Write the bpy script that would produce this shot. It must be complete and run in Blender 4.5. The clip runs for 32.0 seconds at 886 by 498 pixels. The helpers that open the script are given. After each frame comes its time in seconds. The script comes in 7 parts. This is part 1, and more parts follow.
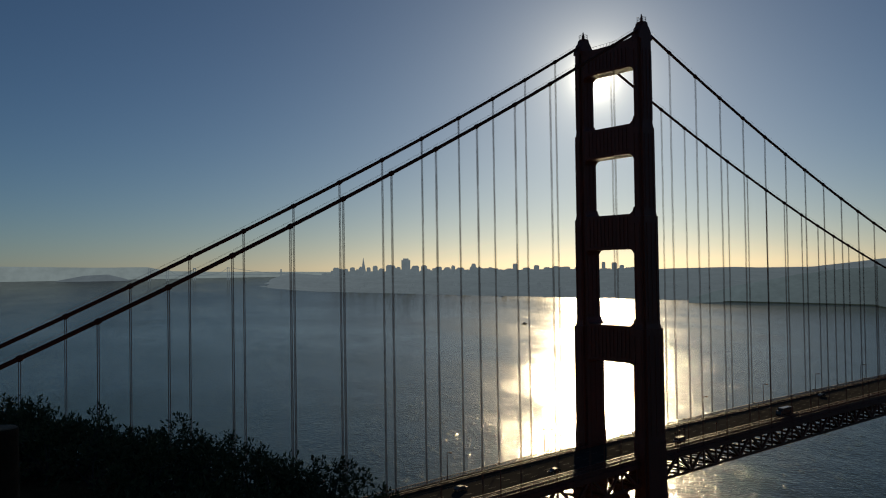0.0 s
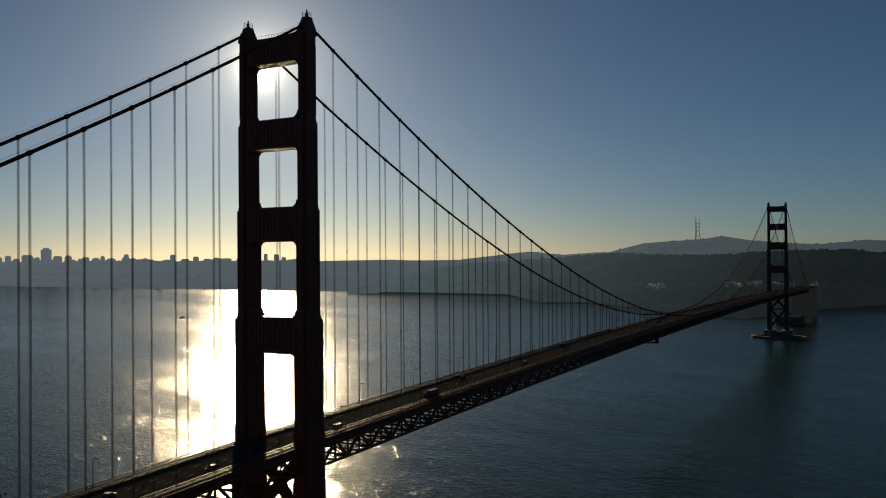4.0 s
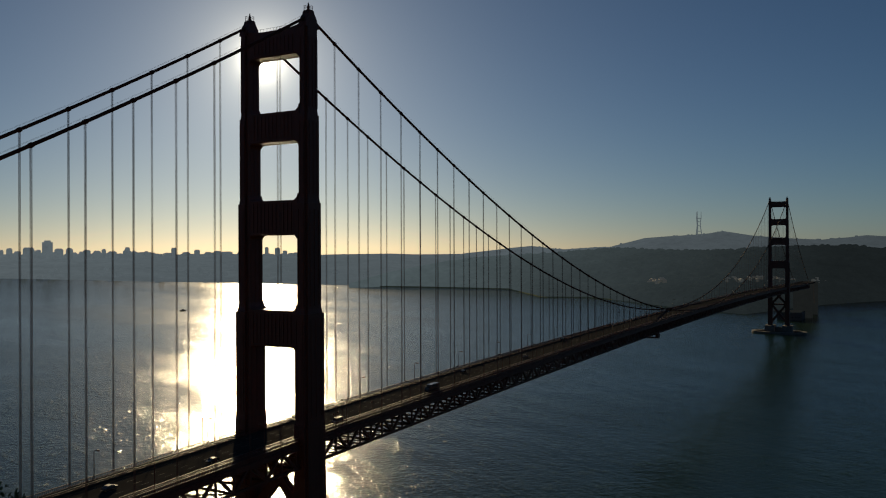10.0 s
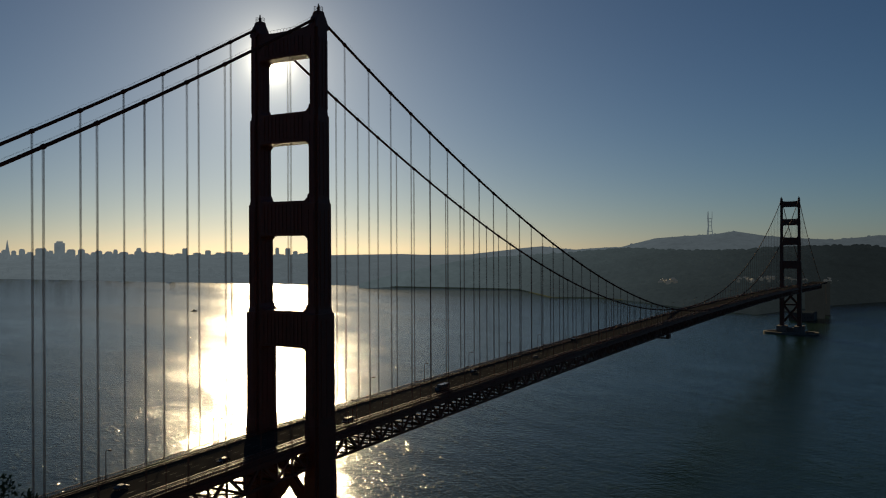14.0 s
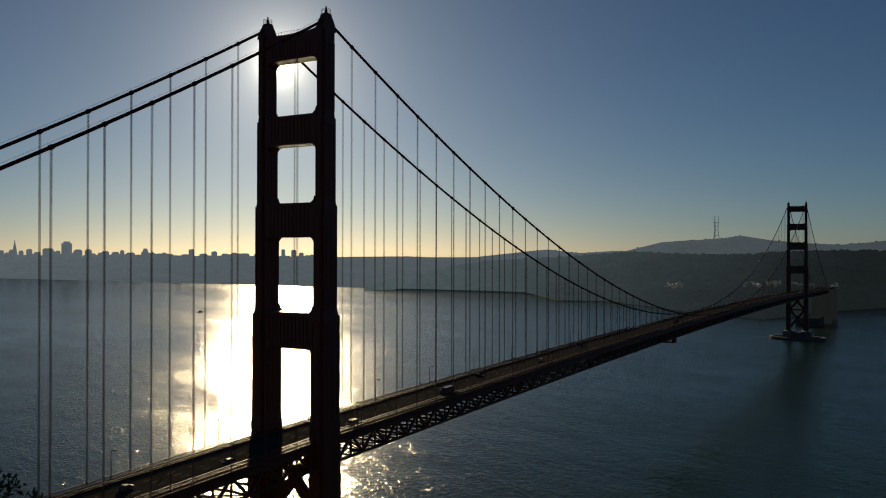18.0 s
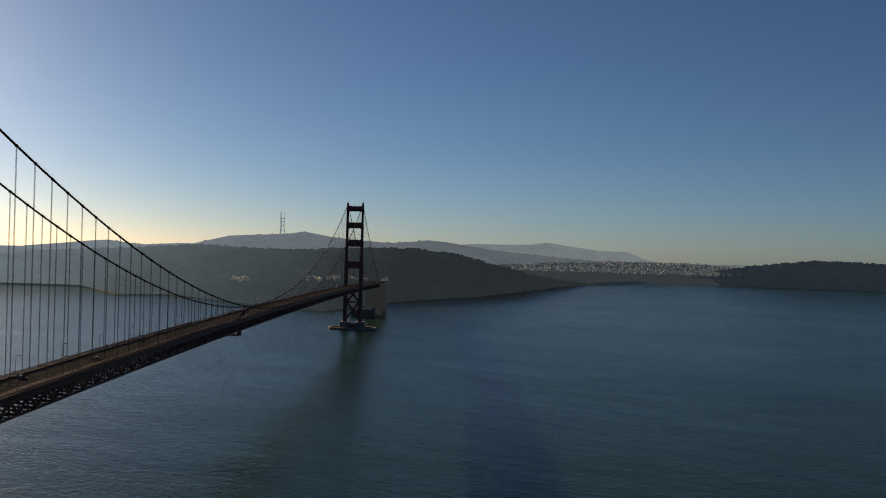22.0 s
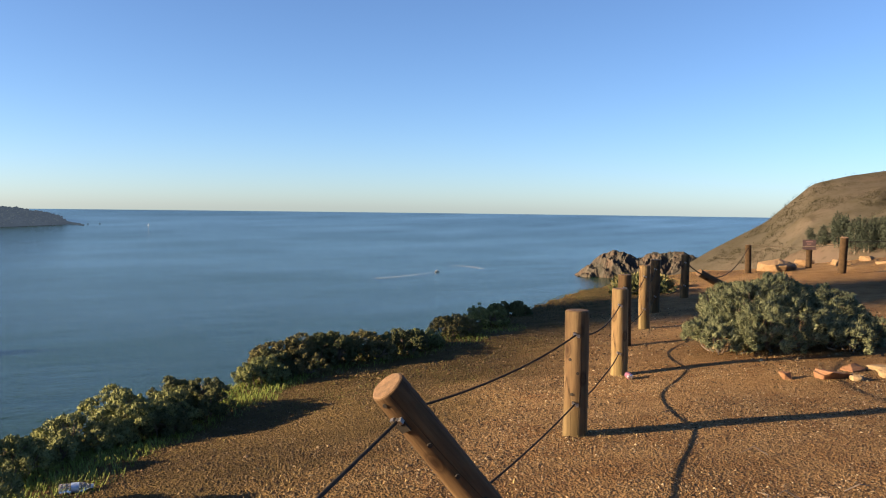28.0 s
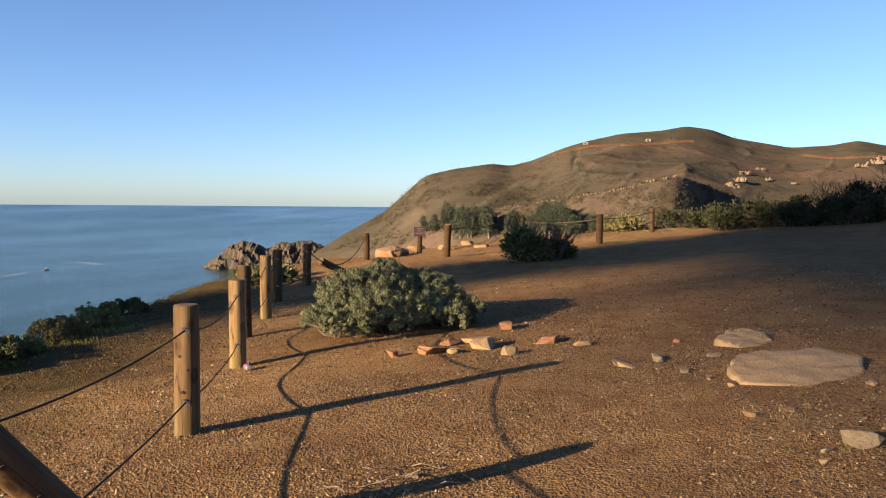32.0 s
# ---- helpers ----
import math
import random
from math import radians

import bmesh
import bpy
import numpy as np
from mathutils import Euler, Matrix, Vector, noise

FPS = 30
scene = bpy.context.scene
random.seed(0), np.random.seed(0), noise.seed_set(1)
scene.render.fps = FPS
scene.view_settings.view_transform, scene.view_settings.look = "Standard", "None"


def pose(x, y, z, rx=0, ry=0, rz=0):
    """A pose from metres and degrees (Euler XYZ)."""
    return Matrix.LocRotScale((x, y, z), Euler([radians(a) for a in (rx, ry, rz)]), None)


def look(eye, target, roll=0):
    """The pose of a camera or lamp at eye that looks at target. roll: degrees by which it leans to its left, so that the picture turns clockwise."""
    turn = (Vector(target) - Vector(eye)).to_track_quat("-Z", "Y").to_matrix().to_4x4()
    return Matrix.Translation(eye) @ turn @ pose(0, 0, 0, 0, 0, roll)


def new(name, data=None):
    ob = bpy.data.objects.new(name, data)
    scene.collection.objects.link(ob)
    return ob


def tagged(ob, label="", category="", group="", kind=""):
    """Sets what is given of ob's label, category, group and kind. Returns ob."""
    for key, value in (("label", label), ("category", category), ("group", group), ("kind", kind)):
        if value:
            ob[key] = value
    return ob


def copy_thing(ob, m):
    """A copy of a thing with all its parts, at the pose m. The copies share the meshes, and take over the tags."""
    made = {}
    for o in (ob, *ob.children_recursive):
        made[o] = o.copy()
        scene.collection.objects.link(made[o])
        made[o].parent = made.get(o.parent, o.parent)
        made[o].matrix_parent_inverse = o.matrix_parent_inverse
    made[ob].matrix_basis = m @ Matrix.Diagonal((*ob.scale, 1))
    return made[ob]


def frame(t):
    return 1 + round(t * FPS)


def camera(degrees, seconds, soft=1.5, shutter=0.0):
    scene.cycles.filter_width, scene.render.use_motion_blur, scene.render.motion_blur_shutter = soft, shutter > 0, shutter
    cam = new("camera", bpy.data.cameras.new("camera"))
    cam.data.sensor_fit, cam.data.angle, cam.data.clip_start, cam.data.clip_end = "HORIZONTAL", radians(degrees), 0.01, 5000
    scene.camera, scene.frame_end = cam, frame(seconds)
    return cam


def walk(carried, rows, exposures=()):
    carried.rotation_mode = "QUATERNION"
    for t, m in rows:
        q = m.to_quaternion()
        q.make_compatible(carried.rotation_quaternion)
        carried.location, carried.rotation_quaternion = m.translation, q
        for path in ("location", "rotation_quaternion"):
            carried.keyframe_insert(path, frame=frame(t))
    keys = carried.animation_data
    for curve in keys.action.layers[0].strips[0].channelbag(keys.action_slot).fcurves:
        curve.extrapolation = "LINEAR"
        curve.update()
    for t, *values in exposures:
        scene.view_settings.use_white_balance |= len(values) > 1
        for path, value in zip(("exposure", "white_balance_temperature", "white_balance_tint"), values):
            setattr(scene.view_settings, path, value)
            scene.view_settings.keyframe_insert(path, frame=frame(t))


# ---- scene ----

# ---- camera and walk ----
VX, VY, VZ = 199.91, -233.46, 144.19          # where the walker stands
PATH = [
    (0, 199.91, -233.47, 144.19, 1.25, 0.91, 52.30), (0.5, 199.91, -233.46, 144.19, 1.16, 0.38, 48.77), (1, 199.91, -233.46, 144.19, 1.16, 0.29, 44.35),
    (1.5, 199.91, -233.46, 144.19, 1.12, 0.52, 40.27), (2, 199.91, -233.46, 144.19, 0.85, 0.41, 36.44), (2.5, 199.91, -233.46, 144.19, 0.92, 0.38, 33.19),
    (3, 199.91, -233.46, 144.19, 0.66, 0.33, 30.66), (3.5, 199.91, -233.46, 144.19, 0.51, 0.43, 29.35), (5.5, 199.91, -233.46, 144.19, 0.15, 0.42, 29.69),
    (6, 199.91, -233.46, 144.19, 0.02, 0.45, 29.45), (6.5, 199.91, -233.46, 144.19, 0.20, 0.51, 29.61), (7, 199.91, -233.46, 144.19, 0.13, 0.52, 29.72),
    (7.5, 199.91, -233.46, 144.19, 0.20, 0.48, 29.63), (8, 199.91, -233.46, 144.19, 0.27, 0.40, 29.71), (8.5, 199.91, -233.46, 144.19, 0.10, 0.42, 29.67),
    (9, 199.91, -233.46, 144.19, -0.16, 0.35, 29.61), (9.5, 199.91, -233.46, 144.19, -0.04, 0.24, 29.56), (10, 199.91, -233.46, 144.19, 0.02, 0.22, 29.46),
    (10.5, 199.91, -233.46, 144.19, -0.05, 0.17, 29.33), (11, 199.91, -233.46, 144.19, 0.00, 0.18, 29.50), (11.5, 199.91, -233.46, 144.19, 0.11, 0.26, 29.66),
    (12, 199.91, -233.46, 144.19, 0.05, 0.24, 29.86), (12.5, 199.91, -233.46, 144.19, -0.05, 0.18, 29.99), (13, 199.91, -233.46, 144.19, -0.12, 0.23, 30.09),
    (13.5, 199.91, -233.46, 144.19, -0.06, 0.16, 30.09), (14, 199.91, -233.46, 144.19, 0.05, 0.27, 30.15), (14.5, 199.91, -233.46, 144.19, -0.02, 0.48, 30.49),
    (16.5, 199.91, -233.46, 144.19, 0.16, 0.28, 31.03), (17, 199.91, -233.46, 144.19, 0.25, 0.15, 30.90), (17.5, 199.91, -233.46, 144.19, 0.30, 0.07, 30.93),
    (18, 199.91, -233.46, 144.19, 0.23, -0.10, 30.55), (18.5, 199.91, -233.46, 144.19, 0.44, -0.49, 28.58), (19, 199.91, -233.46, 144.19, 0.28, -0.48, 26.68),
    (19.5, 199.91, -233.46, 144.19, 0.27, -0.38, 24.86), (20, 199.91, -233.46, 144.19, 0.21, -0.37, 20.88), (20.5, 199.91, -233.46, 144.19, 0.33, -0.48, 16.73),
    (21, 199.91, -233.46, 144.19, 0.22, -1.13, 12.75), (21.5, 199.91, -233.46, 144.19, 0.35, -1.71, 7.08), (22, 199.91, -233.46, 144.19, 0.20, -1.57, 1.45),
    (22.5, 199.90, -233.44, 144.19, -0.72, -1.22, -3.81), (23, 199.89, -233.43, 144.19, -1.38, -0.66, -10.31), (23.5, 199.88, -233.41, 144.19, -1.95, -0.38, -15.28),
    (24, 199.87, -233.39, 144.19, -1.89, -0.96, -21.03), (24.5, 199.85, -233.34, 144.20, -3.02, -1.36, -28.50), (25, 199.84, -233.30, 144.18, -3.80, -1.85, -35.08),
    (25.5, 199.83, -233.32, 144.18, -3.40, -1.34, -39.47), (27.5, 199.85, -233.46, 144.18, -3.00, -0.54, -54.13), (28, 199.92, -233.49, 144.18, -2.82, -0.71, -58.46),
    (28.5, 199.94, -233.52, 144.19, -2.53, -0.83, -62.94), (29, 199.95, -233.55, 144.19, -1.75, -0.84, -67.12), (29.1, 199.95, -233.56, 144.19, -1.59, -0.70, -68.05),
    (29.5, 199.96, -233.57, 144.19, -1.53, -0.56, -70.83), (30, 199.98, -233.59, 144.19, -2.07, -0.63, -73.87), (30.5, 199.99, -233.62, 144.19, -2.38, -0.92, -79.97),
    (31, 200.00, -233.63, 144.18, -2.75, -1.20, -83.87), (31.5, 200.01, -233.63, 144.18, -3.12, -0.89, -84.67), (32, 200.01, -233.61, 144.18, -3.21, -0.49, -83.58)]
cam = camera(55.98, 32.0, soft=1.1)
EXPOSURES = [(0.0, -0.47, 7000, 5), (3.5, -0.6, 7050, 5), (18.0, -0.6, 7050, 5), (20.0, -0.63, 7100, 7), (21.0, -0.14, 7100, 9), (22.0, 0.40, 7200, 13), (23.0, 0.88, 7300, 15), (24.5, 1.53, 7250, 16), (25.5, 1.86, 7200, 16), (27.5, 2.26, 7200, 17), (30.0, 2.24, 7200, 19), (32.0, 2.24, 7250, 20)]
walk(cam, [(t, pose(x, y, z, 90 + p, r, yaw)) for t, x, y, z, p, r, yaw in PATH], EXPOSURES)

# ---- light ----
SUN_AZ, SUN_EL = 41.67, 12.55
SUN = Vector((-math.sin(radians(SUN_AZ)) * math.cos(radians(SUN_EL)), math.cos(radians(SUN_AZ)) * math.cos(radians(SUN_EL)), math.sin(radians(SUN_EL))))
world = bpy.data.worlds.new("sky")
scene.world = world
world.use_nodes = True
wn = world.node_tree
sky = wn.nodes.new("ShaderNodeTexSky")
sky.sky_type, sky.sun_disc = "NISHITA", False
sky.sun_elevation, sky.sun_rotation = radians(SUN_EL), radians(-SUN_AZ)
sky.altitude, sky.air_density, sky.dust_density, sky.ozone_density = 150, 0.74, 0.36, 4.7

def sky_node(kind, op, a, b):
    n = wn.nodes.new("ShaderNode" + kind)
    n.operation = op
    for k, v in ((0, a), (1, b)):
        if hasattr(v, "is_linked"):
            wn.links.new(v, n.inputs[k])
        elif v is not None:
            n.inputs[k].default_value = v
    return n


# the sky, and the bright aureole of hazy air that surrounds the sun in it
way = sky_node("VectorMath", "NORMALIZE", wn.nodes.new("ShaderNodeTexCoord").outputs["Generated"], None).outputs["Vector"]
off = sky_node("Math", "MAXIMUM", sky_node("Math", "SUBTRACT", 1.0, sky_node("VectorMath", "DOT_PRODUCT", way, SUN).outputs["Value"]).outputs[0], 0.0).outputs[0]
apart = sky_node("Math", "SQRT", sky_node("Math", "MULTIPLY", off, 2.0).outputs[0], None).outputs[0]
wide = sky_node("Math", "MULTIPLY", sky_node("Math", "EXPONENT", sky_node("Math", "MULTIPLY", apart, -1 / 0.040).outputs[0], None).outputs[0], 26.0).outputs[0]
core = sky_node("Math", "MULTIPLY", sky_node("Math", "EXPONENT", sky_node("Math", "MULTIPLY", apart, -1 / 0.008).outputs[0], None).outputs[0], 300.0).outputs[0]
glow = sky_node("VectorMath", "SCALE", (1.0, 0.93, 0.80), None)
wn.links.new(sky_node("Math", "ADD", wide, core).outputs[0], glow.inputs["Scale"])
both = sky_node("VectorMath", "ADD", sky.outputs["Color"], glow.outputs["Vector"])
wn.links.new(both.outputs["Vector"], wn.nodes["Background"].inputs["Color"])
wn.nodes["Background"].inputs["Strength"].default_value = 0.05
sun = bpy.data.lights.new("sun", "SUN")
sun.energy, sun.angle, sun.color = 5.0, radians(0.53), (1.0, 0.78, 0.50)
sun_ob = new("sun", sun)
sun_ob.matrix_world = look(Vector((0, 0, 900)), Vector((0, 0, 900)) - SUN)


# ---- materials ----
class Nodes:
    """A principled material and short ways to add nodes to it."""

    def __init__(self, name, rough=0.8, metal=0.0, spec=0.5):
        self.m = bpy.data.materials.new(name)
        self.m.use_nodes = True
        self.t = self.m.node_tree
        self.b = self.t.nodes["Principled BSDF"]
        self.b.inputs["Roughness"].default_value = rough
        self.b.inputs["Metallic"].default_value = metal
        self.b.inputs["Specular IOR Level"].default_value = spec
        self.pos = self.t.nodes.new("ShaderNodeTexCoord").outputs["Object"]

    def node(self, kind, **kw):
        return self.t.nodes.new("ShaderNode" + kind)

    def link(self, a, b):
        self.t.links.new(a, b)

    def world_pos(self):
        self.pos = self.node("NewGeometry").outputs["Position"]
        return self

    def stretch(self, sx, sy, sz, rz=0.0):
        n = self.node("Mapping")
        n.inputs["Scale"].default_value = (sx, sy, sz)
        n.inputs["Rotation"].default_value = (0, 0, radians(rz))
        self.link(self.pos, n.inputs["Vector"])
        return n.outputs["Vector"]

    def crest(self, across, along, rz):
        """Coordinates for waves: across and along their crests, in metres, the crests turned by rz."""
        n = self.node("Mapping")
        n.vector_type = "TEXTURE"
        n.inputs["Scale"].default_value = (across, along, 1)
        n.inputs["Rotation"].default_value = (0, 0, radians(rz))
        flat = self.node("VectorMath")
        flat.operation = "MULTIPLY"
        flat.inputs[1].default_value = (1, 1, 0)
        self.link(self.pos, flat.inputs[0])
        self.link(flat.outputs[0], n.inputs["Vector"])
        return n.outputs["Vector"]

    def noise(self, scale, detail=4.0, rough=0.55, vec=None):
        n = self.node("TexNoise")
        n.inputs["Scale"].default_value, n.inputs["Detail"].default_value, n.inputs["Roughness"].default_value = scale, detail, rough
        self.link(vec or self.pos, n.inputs["Vector"])
        return n.outputs["Fac"]

    def voronoi(self, scale, out="Distance", vec=None):
        n = self.node("TexVoronoi")
        n.inputs["Scale"].default_value = scale
        self.link(vec or self.pos, n.inputs["Vector"])
        return n.outputs[out]

    def ramp(self, fac, stops):
        n = self.node("ValToRGB")
        e = n.color_ramp.elements
        while len(e) < len(stops):
            e.new(0.5)
        for k, (p, c) in enumerate(stops):
            e[k].position = p
            e[k].color = (*c, 1) if len(c) == 3 else c
        self.link(fac, n.inputs["Fac"])
        return n.outputs["Color"]

    def mix(self, fac, a, b, mode="MIX"):
        n = self.node("Mix")
        n.data_type, n.blend_type = "RGBA", mode
        for k, v in ((0, fac), (6, a), (7, b)):
            if isinstance(v, (int, float)):
                n.inputs[k].default_value = v
            elif isinstance(v, tuple):
                n.inputs[k].default_value = (*v, 1)
            else:
                self.link(v, n.inputs[k])
        return n.outputs[2]

    def maths(self, op, a, b=0.0):
        n = self.node("Math")
        n.operation = op
        for k, v in ((0, a), (1, b)):
            if isinstance(v, (int, float)):
                n.inputs[k].default_value = v
            else:
                self.link(v, n.inputs[k])
        return n.outputs[0]

    def island(self):
        return self.node("NewGeometry").outputs["Random Per Island"]

    def each(self):
        return self.node("ObjectInfo").outputs["Random"]

    def color(self, c):
        if isinstance(c, tuple):
            self.b.inputs["Base Color"].default_value = (*c, 1)
        else:
            self.link(c, self.b.inputs["Base Color"])
        return self

    def roughness(self, sock):
        self.link(sock, self.b.inputs["Roughness"])
        return self

    def bump(self, height, strength=0.5, dist=0.02):
        n = self.node("Bump")
        n.inputs["Strength"].default_value, n.inputs["Distance"].default_value = strength, dist
        self.link(height, n.inputs["Height"])
        self.link(n.outputs["Normal"], self.b.inputs["Normal"])
        return self

    def glow(self, c, s):
        self.b.inputs["Emission Color"].default_value = (*c, 1)
        self.b.inputs["Emission Strength"].default_value = s
        return self


def plain(name, c, rough=0.7, metal=0.0, var=0.25, scale=3.0, bump=0.15, dist=0.01, spec=0.5):
    """A colour with variation at two scales and a fine relief."""
    n = Nodes(name, rough, metal, spec)
    a = n.noise(scale, 5.0)
    b = n.noise(scale * 9, 3.0)
    dark = tuple(v * (1 - var) for v in c)
    lite = tuple(min(1, v * (1 + var)) for v in c)
    n.color(n.mix(n.maths("MULTIPLY", b, 0.45), n.ramp(a, [(0.3, dark), (0.7, lite)]), dark))
    n.bump(b, bump, dist)
    return n.m


def paint_steel(name, c):
    """Painted riveted steel, streaked by weather."""
    n = Nodes(name, 0.55)
    streak = n.noise(1.0, 5.0, vec=n.stretch(0.9, 0.9, 0.05))
    fine = n.noise(6.0, 3.0)
    n.color(n.mix(n.maths("MULTIPLY", fine, 0.35), n.ramp(streak, [(0.3, tuple(v * 0.7 for v in c)), (0.7, c)]), tuple(v * 0.55 for v in c)))
    n.roughness(n.ramp(fine, [(0.3, (0.45,) * 3), (0.8, (0.7,) * 3)]))
    n.bump(n.voronoi(2.2), 0.12, 0.03)
    return n.m


M_STEEL = paint_steel("orange_paint", (0.12, 0.031, 0.020))
M_CABLE = plain("cable_paint", (0.075, 0.025, 0.018), 0.7, 0.0, 0.2, 2.0, spec=0.1)
M_ROPE = plain("rope_paint", (0.12, 0.05, 0.035), 0.65, 0.0, 0.2, 1.5)
M_CONC = plain("pier_concrete", (0.14, 0.13, 0.118), 0.9, 0.0, 0.3, 0.15)
M_WALK = plain("walkway_concrete", (0.06, 0.055, 0.052), 0.9, 0.0, 0.2, 0.4, spec=0.0)
M_WHITE = plain("lane_paint", (0.16, 0.16, 0.15), 0.8, 0.0, 0.3, 0.8, spec=0.05)


def m_road():
    n = Nodes("asphalt", 1.0, spec=0.0)
    big = n.noise(0.06, 4.0, vec=n.stretch(4.0, 0.35, 1.0))
    fine = n.noise(4.0, 4.0)
    n.color(n.mix(n.maths("MULTIPLY", fine, 0.4), n.ramp(big, [(0.3, (0.035, 0.034, 0.032)), (0.7, (0.055, 0.052, 0.048))]), (0.04, 0.038, 0.036)))
    n.bump(fine, 0.3, 0.01)
    return n.m


M_ROAD = m_road()


def m_sea():
    """Wind-ruffled turbid green sea: waves at four sizes, with calmer and rougher streaks."""
    n = Nodes("sea_water", 0.3, spec=0.19).world_pos()
    n.b.inputs["IOR"].default_value = 1.333
    streak = n.noise(1.0, 5.0, 0.6, vec=n.crest(260, 900, 70))
    patch = n.noise(0.0016, 3.0)
    calm = n.maths("MULTIPLY", n.maths("ADD", streak, patch), 0.5)
    n.color(n.ramp(calm, [(0.38, (0.008, 0.025, 0.013)), (0.62, (0.011, 0.034, 0.018))]))
    n.roughness(n.ramp(calm, [(0.36, (0.13,) * 3), (0.64, (0.24,) * 3)]))
    gust = n.ramp(n.noise(1.0, 4.0, 0.6, vec=n.crest(45, 150, 62)), [(0.34, (0.55,) * 3), (0.66, (1.3,) * 3)])
    ripple = n.noise(1.0, 3.0, 0.6, vec=n.crest(0.8, 1.7, 75))
    cat_paw = n.maths("MULTIPLY", n.maths("POWER", n.noise(1.0, 2.0, 0.6, vec=n.crest(5.0, 14, 58)), 6.0), 26.0)
    chop = n.noise(1.0, 2.0, 0.5, vec=n.crest(1.3, 3.6, 40))
    wave = n.noise(1.0, 2.0, 0.55, vec=n.crest(2.8, 9, 44))
    cross = n.noise(1.0, 2.0, 0.5, vec=n.crest(3.6, 8, 128))
    swell = n.noise(1.0, 2.0, 0.5, vec=n.crest(35, 90, 55))
    small = n.maths("MULTIPLY", n.maths("ADD", n.maths("ADD", n.maths("MULTIPLY", n.maths("MULTIPLY", ripple, cat_paw), 0.155), n.maths("MULTIPLY", chop, 0.29)), n.maths("MULTIPLY", wave, 0.34)), gust)
    h = n.maths("ADD", small, n.maths("ADD", n.maths("MULTIPLY", cross, 0.28), n.maths("MULTIPLY", swell, 1.2)))
    out = n.node("VectorMath")                             # roughest in the middle of the strait, calmer towards the sheltered shores
    out.operation = "DISTANCE"
    n.link(n.pos, out.inputs[0])
    out.inputs[1].default_value = (100, 500, 0)
    open_sea = n.ramp(n.maths("MULTIPLY", out.outputs["Value"], 1 / 5000), [(0.16, (1.0,) * 3), (0.34, (0.69,) * 3), (0.62, (0.36,) * 3)])
    n.bump(n.maths("MULTIPLY", h, open_sea), 0.84, 1.0)
    up = n.node("CombineXYZ")                              # the sheet is level, however it meets the horizon
    up.inputs[2].default_value = 1.0
    n.link(up.outputs[0], n.b.inputs["Normal"].links[0].from_node.inputs["Normal"])
    return n.m


M_SEA = m_sea()


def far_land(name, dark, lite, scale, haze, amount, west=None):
    """Distant wooded or built land, a plain backdrop; the haze before it is painted on as glow."""
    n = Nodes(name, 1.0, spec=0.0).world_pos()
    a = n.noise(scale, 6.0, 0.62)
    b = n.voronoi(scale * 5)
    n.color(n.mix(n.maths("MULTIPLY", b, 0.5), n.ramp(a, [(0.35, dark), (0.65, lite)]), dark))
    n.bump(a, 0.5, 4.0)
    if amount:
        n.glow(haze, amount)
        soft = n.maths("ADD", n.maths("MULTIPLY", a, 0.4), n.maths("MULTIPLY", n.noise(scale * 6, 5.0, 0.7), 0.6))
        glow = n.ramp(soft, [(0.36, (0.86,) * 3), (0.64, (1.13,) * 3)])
        if west is not None:                               # the painted haze is brightest on the sunward bay side and fades westward
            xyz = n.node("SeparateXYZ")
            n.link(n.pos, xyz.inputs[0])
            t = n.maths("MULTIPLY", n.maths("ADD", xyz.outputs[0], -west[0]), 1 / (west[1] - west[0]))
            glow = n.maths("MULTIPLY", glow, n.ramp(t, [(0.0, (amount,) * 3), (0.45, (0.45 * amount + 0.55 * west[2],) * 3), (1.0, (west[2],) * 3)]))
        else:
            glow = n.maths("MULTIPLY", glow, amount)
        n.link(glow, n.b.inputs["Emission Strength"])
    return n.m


# haze colour and amount: bright air painted onto far land and buildings as glow
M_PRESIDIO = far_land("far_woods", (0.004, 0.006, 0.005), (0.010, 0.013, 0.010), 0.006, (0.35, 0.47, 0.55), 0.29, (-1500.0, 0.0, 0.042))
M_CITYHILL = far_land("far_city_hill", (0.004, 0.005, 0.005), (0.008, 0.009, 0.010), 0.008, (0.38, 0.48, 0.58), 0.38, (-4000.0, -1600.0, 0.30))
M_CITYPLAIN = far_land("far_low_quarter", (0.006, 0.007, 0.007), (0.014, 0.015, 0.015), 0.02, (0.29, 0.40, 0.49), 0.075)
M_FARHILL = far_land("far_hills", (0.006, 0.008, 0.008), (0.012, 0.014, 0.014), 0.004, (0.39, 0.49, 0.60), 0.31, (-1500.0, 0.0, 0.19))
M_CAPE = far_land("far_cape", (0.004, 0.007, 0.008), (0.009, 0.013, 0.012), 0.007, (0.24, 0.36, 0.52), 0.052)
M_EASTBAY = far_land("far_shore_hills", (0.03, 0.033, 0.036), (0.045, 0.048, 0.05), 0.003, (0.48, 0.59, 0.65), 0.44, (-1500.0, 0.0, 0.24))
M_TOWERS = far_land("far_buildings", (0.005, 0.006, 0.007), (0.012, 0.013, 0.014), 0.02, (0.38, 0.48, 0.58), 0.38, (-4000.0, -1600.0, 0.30))


